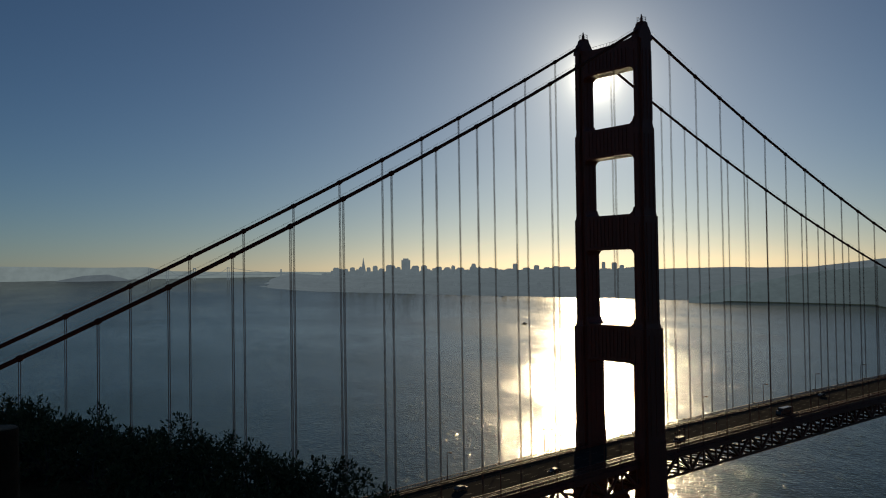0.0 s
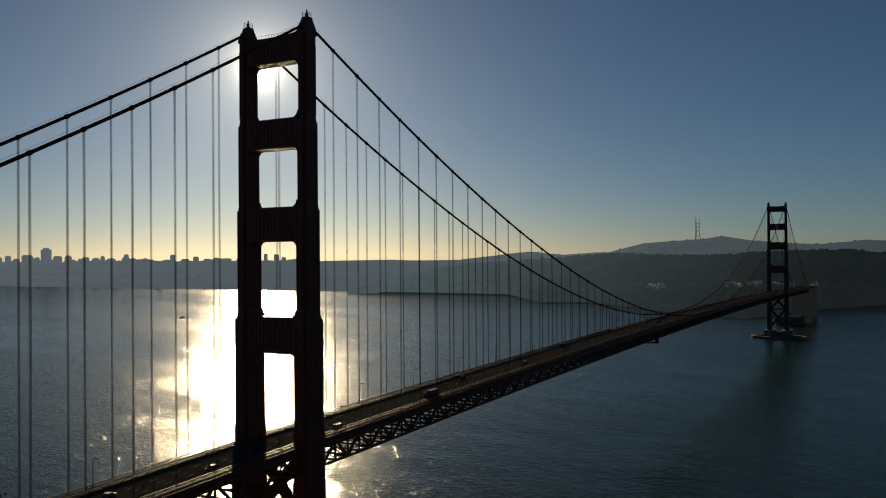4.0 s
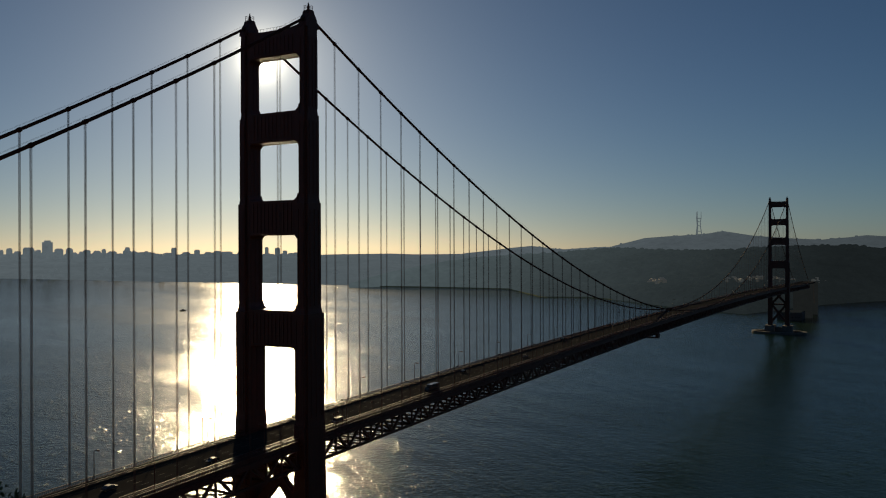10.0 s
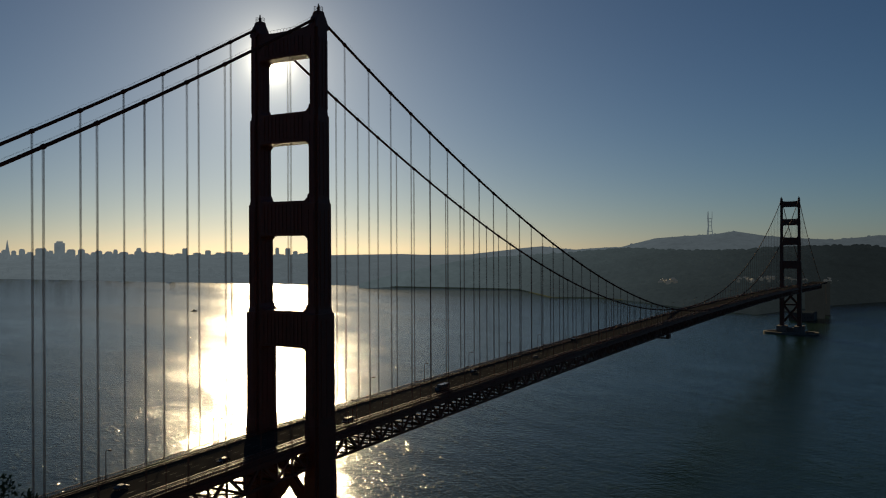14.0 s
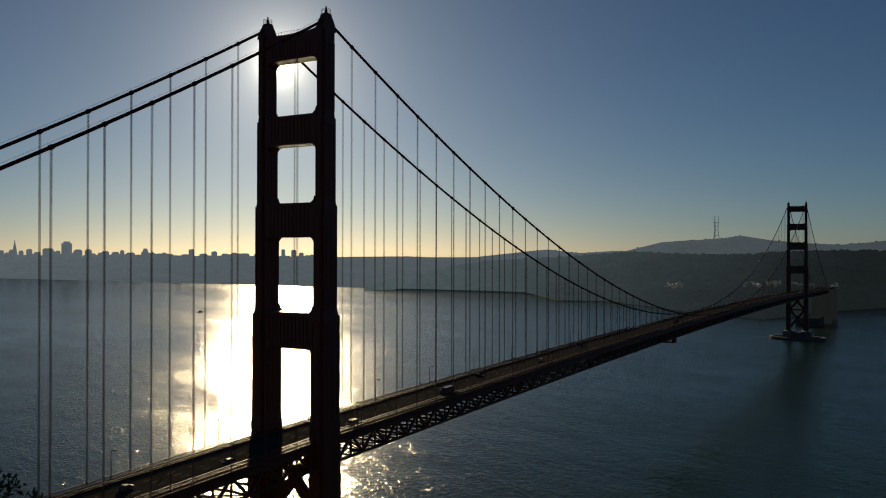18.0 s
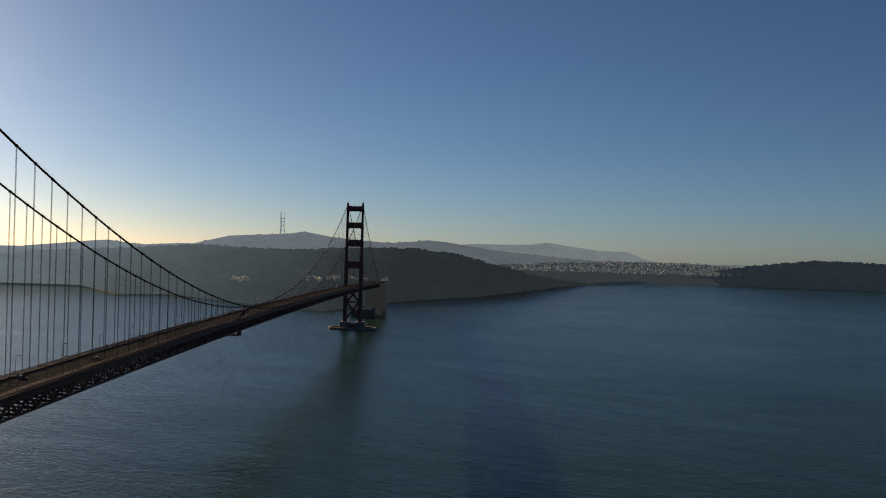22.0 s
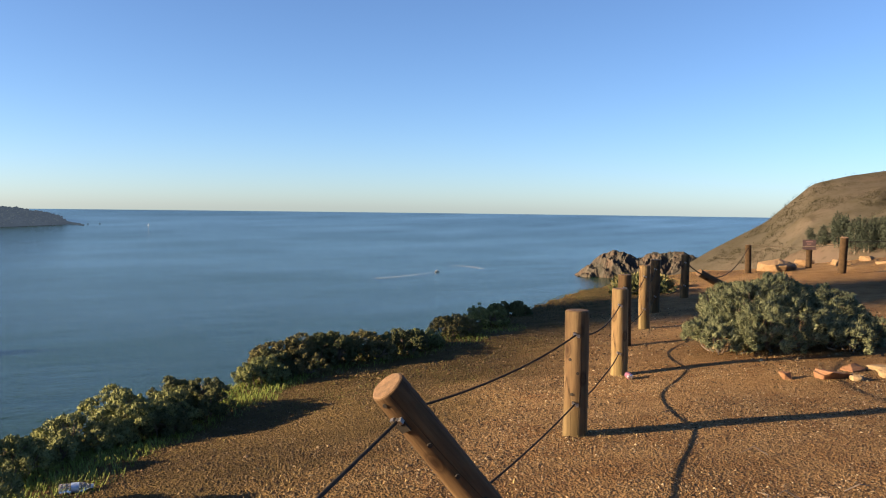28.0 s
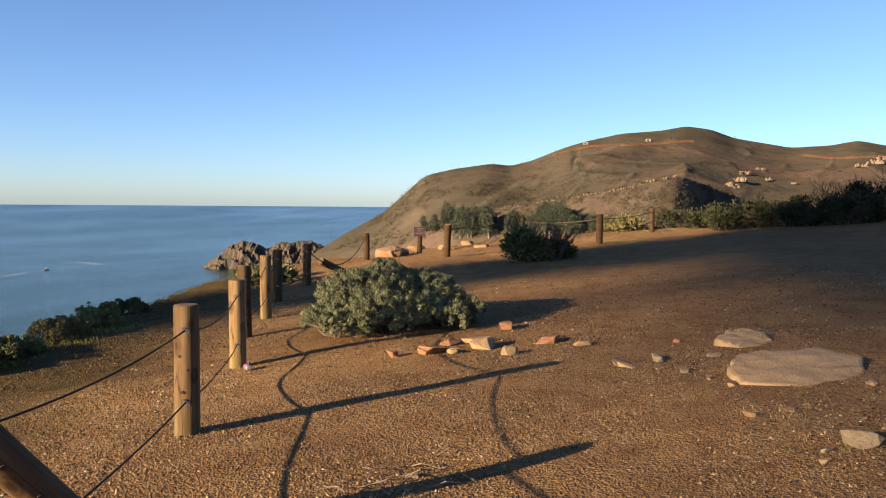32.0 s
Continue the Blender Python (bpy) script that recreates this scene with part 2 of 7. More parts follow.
# ---- mesh building ----
class Geo:
    """Collects corners and faces of one mesh."""

    def __init__(self):
        self.v, self.f = [], []

    def add(self, verts, faces):
        k = len(self.v)
        self.v += [tuple(p) for p in verts]
        self.f += [tuple(i + k for i in f) for f in faces]
        return self

    def box(self, cx, cy, cz, sx, sy, sz, m=None):
        p = [Vector((cx + sx * a / 2, cy + sy * b / 2, cz + sz * c / 2)) for c in (-1, 1) for a, b in ((-1, -1), (1, -1), (1, 1), (-1, 1))]
        if m is not None:
            p = [m @ q for q in p]
        return self.add(p, [(3, 2, 1, 0), (4, 5, 6, 7), (0, 1, 5, 4), (1, 2, 6, 5), (2, 3, 7, 6), (3, 0, 4, 7)])

    def beam(self, p, q, w, h, up=(0, 0, 1)):
        p, q = Vector(p), Vector(q)
        d = (q - p).normalized()
        u = Vector(up)
        if abs(d.dot(u)) > 0.98:
            u = Vector((1, 0, 0))
        s = d.cross(u).normalized() * w / 2
        t = s.cross(d).normalized() * h / 2
        r = [c + a * s + b * t for c in (p, q) for a, b in ((-1, -1), (1, -1), (1, 1), (-1, 1))]
        return self.add(r, [(3, 2, 1, 0), (4, 5, 6, 7), (0, 1, 5, 4), (1, 2, 6, 5), (2, 3, 7, 6), (3, 0, 4, 7)])

    def loft(self, rings, caps=True):
        n, k = len(rings[0]), len(rings)
        f = [(j * n + i, j * n + (i + 1) % n, (j + 1) * n + (i + 1) % n, (j + 1) * n + i) for j in range(k - 1) for i in range(n)]
        if caps:
            f += [tuple(range(n))[::-1], tuple((k - 1) * n + i for i in range(n))]
        return self.add([p for r in rings for p in r], f)

    def tube(self, pts, rad, n=8, caps=True):
        pts = [Vector(p) for p in pts]
        rs = rad if isinstance(rad, (list, tuple)) else [rad] * len(pts)
        rings = []
        side = None
        for k, p in enumerate(pts):
            d = (pts[min(k + 1, len(pts) - 1)] - pts[max(k - 1, 0)]).normalized()
            if side is None:
                side = d.cross(Vector((0, 0, 1)) if abs(d.z) < 0.95 else Vector((1, 0, 0))).normalized()
            side = (side - d * side.dot(d)).normalized()
            up = side.cross(d)
            rings.append([p + rs[k] * (math.cos(2 * math.pi * i / n) * side + math.sin(2 * math.pi * i / n) * up) for i in range(n)])
        return self.loft(rings, caps)

    def slab(self, poly, axis, lo, hi):
        """A flat outline pushed along an axis: poly in the other two axes."""
        def at(a, b, c):
            return {"x": (c, a, b), "y": (a, c, b), "z": (a, b, c)}[axis]
        return self.loft([[at(a, b, lo) for a, b in poly], [at(a, b, hi) for a, b in poly]])


def make(name, g, mat, parent=None, label="", smooth=False):
    """One mesh object out of a Geo (or a ready mesh)."""
    me = g
    if isinstance(g, Geo):
        me = bpy.data.meshes.new(name)
        me.from_pydata(g.v, [], g.f)
        bm = bmesh.new()
        bm.from_mesh(me)
        bmesh.ops.recalc_face_normals(bm, faces=bm.faces)
        bm.to_mesh(me)
        bm.free()
    if mat is not None and not me.materials:
        me.materials.append(mat)
    if smooth:
        me.shade_smooth()
    ob = new(name, me)
    if parent is not None:
        ob.parent = parent
    if label:
        ob["label"] = label
    return ob


def arrays(name, verts, faces, mat, parent=None, smooth=False, label=""):
    """One mesh object out of numpy arrays; faces all have the same number of corners."""
    me = bpy.data.meshes.new(name)
    nf, k = faces.shape
    me.vertices.add(len(verts))
    me.vertices.foreach_set("co", np.ascontiguousarray(verts, dtype=np.float32).ravel())
    me.loops.add(nf * k)
    me.loops.foreach_set("vertex_index", np.ascontiguousarray(faces, dtype=np.int32).ravel())
    me.polygons.add(nf)
    me.polygons.foreach_set("loop_start", np.arange(nf, dtype=np.int32) * k)
    me.update(calc_edges=True)
    me.validate()
    return make(name, me, mat, parent, label, smooth)


def empty(name, loc=(0, 0, 0)):
    ob = new(name)
    ob.empty_display_size = 0.5
    ob.location = loc
    return ob


def grid_faces(nu, nv):
    i = np.arange(nu - 1)[:, None] * nv + np.arange(nv - 1)[None, :]
    return np.stack([i, i + 1, i + nv + 1, i + nv], -1).reshape(-1, 4)


def interp(x, pairs):
    pairs = sorted(pairs)
    return np.interp(x, [p[0] for p in pairs], [p[1] for p in pairs])


def smoothstep(a, b, x):
    s = np.clip((x - a) / (b - a), 0, 1)
    return s * s * (3 - 2 * s)


def bumps(x, y, scale, octaves=4, seed=0.0):
    """Smooth hills and hollows of about -1 to 1 over arrays of places."""
    out = np.zeros(np.broadcast(x, y).shape)
    amp, k = 1.0, 1.0 / scale
    rng = np.random.RandomState(int(seed * 10) + 5)
    for _ in range(octaves):
        for _ in range(5):
            a, p = rng.uniform(0, 6.283), rng.uniform(0, 6.283)
            w = rng.uniform(0.7, 1.4)
            out = out + amp * 0.42 * np.sin((x * math.cos(a) + y * math.sin(a)) * k * w * 6.283 + p)
        amp, k = amp * 0.5, k * 2.0
    return out


# ---- sea ----
SEA_R = 4960.0


def sea_z(d):
    """The water's height by distance: level, and far out drawn up to the eye's horizon."""
    return 113.0 * np.clip((d - 2600.0) / (SEA_R - 2600.0), 0, 1) ** 1.6


def polar(az, d, z):
    """A place by bearing (degrees left of the bridge's axis), distance and height."""
    a = np.radians(az)
    return np.stack([VX - np.sin(a) * d, VY + np.cos(a) * d, z + 0 * d], -1)


az = np.linspace(-180, 180, 181)
dd = np.concatenate([[1.0], np.linspace(60, 2600, 16), np.linspace(2700, SEA_R, 30)])
A, D = np.meshgrid(az, dd, indexing="ij")
sea = arrays("water", polar(A, D, sea_z(D)).reshape(-1, 3), grid_faces(len(az), len(dd)), M_SEA, smooth=True)
tagged(sea, "blue-grey wind-ruffled strait opening to the ocean", "water", kind="structure")


def meet_sea(el):
    """How far off a line of sight below the horizon reaches the water."""
    d = np.linspace(200, SEA_R, 3000)
    gap = VZ + d * math.tan(radians(el)) - sea_z(d)
    k = np.argmax(gap < 0) if (gap < 0).any() else len(d) - 1
    return d[k]


def ridge(name, mat, crest, d_crest, shore, rough=10.0, back=350.0, seed=0.0, steps=1.0, power=0.8, label="", category="hills"):
    """Land seen across the water: from a shore line up to a crest and down behind. crest, shore: pairs of bearing and elevation."""
    lo, hi = min(p[0] for p in crest), max(p[0] for p in crest)
    az = np.arange(lo, hi + 0.01, 0.12 * steps)
    el = interp(az, crest)
    dist = interp(az, d_crest) if isinstance(d_crest, list) else np.full(len(az), float(d_crest))
    front = np.array([meet_sea(e) for e in interp(az, shore)]) if shore and isinstance(shore[0], tuple) else dist - shore[0]
    front = np.minimum(front, dist - 60)
    s = np.concatenate([np.linspace(0, 1, 22), 1 + np.linspace(0.08, 1, 6)])
    S, AZ = np.meshgrid(s, az)
    F, DC = front[:, None], dist[:, None]
    D = np.where(S <= 1, F + (DC - F) * S, DC + (S - 1) * back)
    top = VZ + DC * np.tan(np.radians(el))[:, None]
    base = sea_z(F) - 2
    up = np.where(S <= 1, S ** power, 1 - np.clip(S - 1, 0, 1) ** 1.5 * 0.9)
    X, Y = VX - np.sin(np.radians(AZ)) * D, VY + np.cos(np.radians(AZ)) * D
    wob = bumps(X, Y, 420, 5, seed) * rough * np.clip(S * 3, 0, 1) * np.where(S < 1, 1 - S ** 6 * 0.85, 0.15)
    Z = base + (top - base) * up + wob
    Z = np.maximum(Z, sea_z(D) - 3)
    ob = arrays(name, np.stack([X, Y, Z], -1).reshape(-1, 3), grid_faces(len(az), len(s)), mat, smooth=True)
    return tagged(ob, label, category, kind="structure")


# ---- far land ----
SHORE = [(75, -0.7), (70.5, -0.75), (65.8, -1.11), (60.9, -1.55), (55.6, -1.77), (49.8, -2.02), (44.0, -2.20), (37.5, -2.42), (25.0, -2.74), (22.7, -3.30),
         (19.6, -3.30), (17.4, -3.5), (14.1, -3.9), (9.6, -4.30), (5.5, -3.63), (2.5, -3.32), (-0.6, -3.08), (-4.5, -2.53), (-7.6, -2.00), (-10.7, -1.81),
         (-15.2, -1.76), (-19.6, -1.73), (-26.5, -1.69), (-34.9, -1.30)]
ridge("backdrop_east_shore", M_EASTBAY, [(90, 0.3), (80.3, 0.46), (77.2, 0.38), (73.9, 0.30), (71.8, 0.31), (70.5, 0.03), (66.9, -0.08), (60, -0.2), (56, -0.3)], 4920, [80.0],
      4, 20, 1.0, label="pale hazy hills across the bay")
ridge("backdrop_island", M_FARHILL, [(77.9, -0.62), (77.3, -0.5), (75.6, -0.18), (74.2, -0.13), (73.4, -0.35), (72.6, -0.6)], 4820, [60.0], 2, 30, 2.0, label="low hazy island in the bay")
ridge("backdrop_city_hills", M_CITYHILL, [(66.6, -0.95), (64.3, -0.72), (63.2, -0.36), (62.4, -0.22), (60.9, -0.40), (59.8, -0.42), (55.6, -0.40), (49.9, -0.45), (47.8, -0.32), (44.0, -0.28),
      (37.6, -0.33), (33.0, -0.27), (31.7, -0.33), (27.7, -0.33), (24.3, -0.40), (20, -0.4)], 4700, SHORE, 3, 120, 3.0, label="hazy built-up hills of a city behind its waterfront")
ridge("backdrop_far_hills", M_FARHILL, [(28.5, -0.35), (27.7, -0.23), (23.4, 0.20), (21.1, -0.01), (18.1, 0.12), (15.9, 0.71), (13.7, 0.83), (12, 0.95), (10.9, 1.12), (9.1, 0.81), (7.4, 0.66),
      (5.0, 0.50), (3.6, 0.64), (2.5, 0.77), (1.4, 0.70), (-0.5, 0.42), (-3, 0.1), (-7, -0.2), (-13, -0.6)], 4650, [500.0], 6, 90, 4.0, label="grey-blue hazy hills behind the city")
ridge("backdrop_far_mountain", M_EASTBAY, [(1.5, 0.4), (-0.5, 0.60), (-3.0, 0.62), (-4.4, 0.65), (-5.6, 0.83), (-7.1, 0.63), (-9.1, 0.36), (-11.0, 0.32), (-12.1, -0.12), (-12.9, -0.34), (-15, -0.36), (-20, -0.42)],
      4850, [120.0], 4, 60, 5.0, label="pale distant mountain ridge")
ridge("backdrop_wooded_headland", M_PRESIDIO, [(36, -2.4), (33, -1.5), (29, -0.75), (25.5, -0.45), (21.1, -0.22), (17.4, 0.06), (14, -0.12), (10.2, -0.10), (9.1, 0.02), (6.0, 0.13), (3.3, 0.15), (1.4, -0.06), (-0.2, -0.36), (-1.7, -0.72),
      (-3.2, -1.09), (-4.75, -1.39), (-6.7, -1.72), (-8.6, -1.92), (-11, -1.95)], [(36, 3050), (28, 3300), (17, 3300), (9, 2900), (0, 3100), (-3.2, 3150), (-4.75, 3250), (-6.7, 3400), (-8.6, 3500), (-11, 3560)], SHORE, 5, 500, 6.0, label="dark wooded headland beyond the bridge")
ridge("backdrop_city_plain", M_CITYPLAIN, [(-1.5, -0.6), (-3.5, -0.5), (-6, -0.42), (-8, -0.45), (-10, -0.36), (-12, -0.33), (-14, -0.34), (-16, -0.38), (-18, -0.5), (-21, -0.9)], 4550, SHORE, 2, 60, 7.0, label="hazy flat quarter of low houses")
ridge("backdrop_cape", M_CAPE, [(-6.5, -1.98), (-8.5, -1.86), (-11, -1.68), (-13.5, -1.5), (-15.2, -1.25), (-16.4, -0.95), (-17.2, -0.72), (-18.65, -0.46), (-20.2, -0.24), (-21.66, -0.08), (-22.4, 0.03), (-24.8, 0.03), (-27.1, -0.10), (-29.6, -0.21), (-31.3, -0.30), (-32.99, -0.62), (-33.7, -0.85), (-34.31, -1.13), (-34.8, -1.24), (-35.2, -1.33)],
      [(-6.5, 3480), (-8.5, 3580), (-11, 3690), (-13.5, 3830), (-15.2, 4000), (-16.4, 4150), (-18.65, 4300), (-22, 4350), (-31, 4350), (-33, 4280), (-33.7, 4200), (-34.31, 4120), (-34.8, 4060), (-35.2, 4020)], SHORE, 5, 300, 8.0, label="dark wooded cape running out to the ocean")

# ---- bridge ----
SPAN, SIDE, HALF, STEP = 1280.2, 342.9, 13.7, 15.24
TOP, SAG = 227.0, 143.3


def deck_z(y):
    if y < 0:
        return 77.6 + 0.030 * y
    if y > SPAN:
        return 77.6 - 0.018 * (y - SPAN)
    return 77.6 + 5.5 * (1 - ((y - SPAN / 2) / (SPAN / 2)) ** 2)


def cable_z(y):
    if 0 <= y <= SPAN:
        return TOP - SAG + 4 * SAG * ((y - SPAN / 2) / SPAN) ** 2
    s = -y if y < 0 else y - SPAN
    return TOP - 0.574 * s + 0.000352 * s * s


LEG = [  # height from, to, half width across, half depth along
    (13.0, 66.0, 3.3, 6.1), (66.0, 84.0, 3.1, 5.9), (84.0, 123.0, 2.95, 5.6), (123.0, 162.0, 2.35, 4.75), (162.0, 193.0, 2.0, 4.25), (193.0, 222.6, 1.75, 3.7)]
STRUTS = [(109.6, 122.6, 2.75, 4.2), (149.5, 161.8, 2.35, 3.8), (182.8, 193.4, 2.0, 3.4), (213.6, 223.0, 1.75, 3.0)]


def plan(a, b, z, cx, cut=0.8):
    c = min(cut, a * 0.45)
    e = cut * 1.3
    return [(cx + x, y, z) for x, y in ((a, -(b - e)), (a, b - e), (a - c, b - e), (a - c, b), (-(a - c), b), (-(a - c), b - e), (-a, b - e), (-a, -(b - e)), (-(a - c), -(b - e)), (-(a - c), -b), (a - c, -b), (a - c, -(b - e)))]


def tower():
    root = empty("bridge_tower")
    for s in (-1, 1):
        g = Geo()
        rings = []
        for k, (z0, z1, a, b) in enumerate(LEG):
            rings.append(plan(a, b, z0, s * HALF))
            if k + 1 < len(LEG):
                na, nb = LEG[k + 1][2:]
                rings.append(plan(a, b, z1 - 1.2, s * HALF))
                rings.append(plan(a - (a - na) * 0.55, b - (b - nb) * 0.55, z1 - 1.15, s * HALF))
                rings.append(plan(na, nb, z1 + 0.5, s * HALF))
            else:
                rings.append(plan(a, b, z1, s * HALF))
        g.loft(rings)
        leg = make("leg", g, M_STEEL, root)
        for z0, z1, a, b in LEG[2:]:                      # raised ribs on the faces
            for sy in (-1, 1):
                for dx in (-0.45, 0.45):
                    make("rib", Geo().box(s * HALF + dx * a, sy * (b + 0.06), (z0 + z1) / 2 - 1, 0.30, 0.3, z1 - z0 - 5), M_STEEL, leg)
            for sx in (-1, 1):
                for dy in (-0.5, 0, 0.5):
                    make("rib", Geo().box(s * HALF + sx * (a + 0.05), dy * b, (z0 + z1) / 2 - 1, 0.26, 0.34, z1 - z0 - 5), M_STEEL, leg)
        g = Geo()                                          # saddle housing with its sloping roof
        prof = [(-3.7, 222.6), (3.7, 222.6), (3.6, 223.6), (3.0, 225.0), (2.1, 226.6), (1.3, 227.6), (1.0, 228.6), (-1.0, 228.6), (-1.3, 227.6), (-2.1, 226.6), (-3.0, 225.0), (-3.6, 223.6)]
        g.slab(prof, "x", s * HALF - 1.7, s * HALF + 1.7)
        make("saddle_housing", g, M_STEEL, root)
        c = s * HALF                                       # beacon in its cage
        beacon = make("beacon", Geo().tube([(c, 0, 228.6), (c, 0, 230.4), (c, 0, 230.5), (c, 0, 231.6)], [0.55, 0.5, 0.3, 0.22], 10), M_STEEL, root)
        make("cage_base", Geo().box(c, 0, 228.8, 2.6, 2.2, 0.25), M_STEEL, beacon)
        for dx in (-1.15, 1.15):
            for dy in (-0.95, 0.95):
                make("cage_post", Geo().beam((c + dx, dy, 228.8), (c + dx, dy, 230.6), 0.14, 0.14), M_STEEL, beacon)
        for z in (229.7, 230.5):
            for dx in (-1.15, 1.15):
                make("cage_rail", Geo().beam((c + dx, -0.95, z), (c + dx, 0.95, z), 0.08, 0.08), M_STEEL, beacon)
            for dy in (-0.95, 0.95):
                make("cage_rail", Geo().beam((c - 1.15, dy, z), (c + 1.15, dy, z), 0.08, 0.08), M_STEEL, beacon)
    for k, (zb, zt, a, b) in enumerate(STRUTS):
        x = HALF - a + 0.3
        if k == 3:                                         # top strut with a dished crown
            crown = [(x, 224.6)] + [(x * c, 224.0 - 1.1 * (1 - (abs(c)) ** 4)) for c in (0.95, 0.8, 0.6, 0.3, 0, -0.3, -0.6, -0.8, -0.95)] + [(-x, 224.6)]
        else:
            crown = [(x, zt + 2.4), (x - 0.5, zt + 1.0), (x - 1.6, zt + 0.1), (x - 1.8, zt), (-x + 1.8, zt), (-x + 1.6, zt + 0.1), (-x + 0.5, zt + 1.0), (-x, zt + 2.4)]
        foot = [(-x, zb - 2.6), (-x + 0.5, zb - 1.2), (-x + 1.5, zb - 0.2), (-x + 2.6, zb), (x - 2.6, zb), (x - 1.5, zb - 0.2), (x - 0.5, zb - 1.2), (x, zb - 2.6)]
        g = Geo()
        g.slab(crown + foot, "y", -b, b)
        strut = make("portal_strut", g, M_STEEL, root)
        for sy in (-1, 1):                                 # panel ribs and a sill band
            for q in range(-5, 6):
                make("rib", Geo().box(q * 1.75, sy * (b + 0.1), (zb + min(zt, 221)) / 2, 0.35, 0.3, (min(zt, 221) - zb) * 0.86), M_STEEL, strut)
            make("band", Geo().box(0, sy * (b + 0.15), zb + 0.6, 2 * x - 5.5, 0.4, 0.6), M_STEEL, strut)
        if k < 3:
            continue
        g = Geo()                                          # hand rails along the top strut
        for sy in (-1, 1):
            ztop = 222.9
            for q in range(-6, 7):
                g.beam((q * 1.5, sy * (b - 0.2), ztop), (q * 1.5, sy * (b - 0.2), ztop + 1.1), 0.08, 0.08)
            g.beam((-9, sy * (b - 0.2), ztop + 1.1), (9, sy * (b - 0.2), ztop + 1.1), 0.08, 0.08)
        make("strut_rail", g, M_STEEL, root)
    for zlo, zhi in ((50.6, 74.2), (20.0, 47.0)):          # crossed braces below the roadway
        for s in (-1, 1):
            g = Geo()
            g.beam((-s * 10.4, 0, zlo), (s * 10.4, 0, zhi), 2.4, 3.5, (0, 0, 1))
            make("cross_brace", g, M_STEEL, root)
        g = Geo()
        g.box(0, 0, zhi + 1.6, 21, 3.0, 2.6)
        make("cross_girder", g, M_STEEL, root)
        g = Geo()
        g.slab([(-2.4, (zlo + zhi) / 2), (0, (zlo + zhi) / 2 - 2.6), (2.4, (zlo + zhi) / 2), (0, (zlo + zhi) / 2 + 2.6)], "y", -1.35, 1.35)
        make("brace_plate", g, M_STEEL, root)
    tagged(root, "tall stepped steel suspension bridge tower with four portal openings, silhouetted", "bridge tower", "bridge towers")
    return root


north_tower = tower()
south_tower = copy_thing(north_tower, pose(0, SPAN, 0))
tagged(south_tower, "distant stepped steel bridge tower standing on a pier in the water", "bridge tower")


def pier(y, fender):
    root = empty("bridge_pier", (0, y, 0))
    g = Geo()
    for s in (-1, 1):
        g.box(s * HALF, 0, 5.5, 15, 26, 15)
    g.box(0, 0, 4, 30, 12, 12)
    make("pier_block", g, M_CONC, root)
    if fender:
        g = Geo()
        n = 40
        out = [(44 * math.cos(2 * math.pi * k / n), 27 * math.sin(2 * math.pi * k / n)) for k in range(n)]
        inn = [(39 * math.cos(2 * math.pi * k / n), 22 * math.sin(2 * math.pi * k / n)) for k in range(n)]
        rings = [[(x, y, -6) for x, y in out], [(x, y, 3.2) for x, y in out], [(x, y, 3.2) for x, y in inn], [(x, y, -6) for x, y in inn]]
        g.loft(rings, False)
        make("fender_ring", g, M_CONC, root, "low oval concrete fender wall")
    tagged(root, "grey concrete bridge pier in the water", "pier", "bridge piers")


pier(0, False)
pier(SPAN, True)


def strip(profile, y0, y1, n, zfun=deck_z):
    """A cross-section (x, height over the roadway) drawn along the bridge."""
    g = Geo()
    rings = []
    for k in range(n + 1):
        y = y0 + (y1 - y0) * k / n
        rings.append([(x, y, zfun(y) + h) for x, h in profile])
    g.loft(rings)
    return g


def rect(x0, x1, h0, h1):
    return [(x0, h0), (x1, h0), (x1, h1), (x0, h1)]


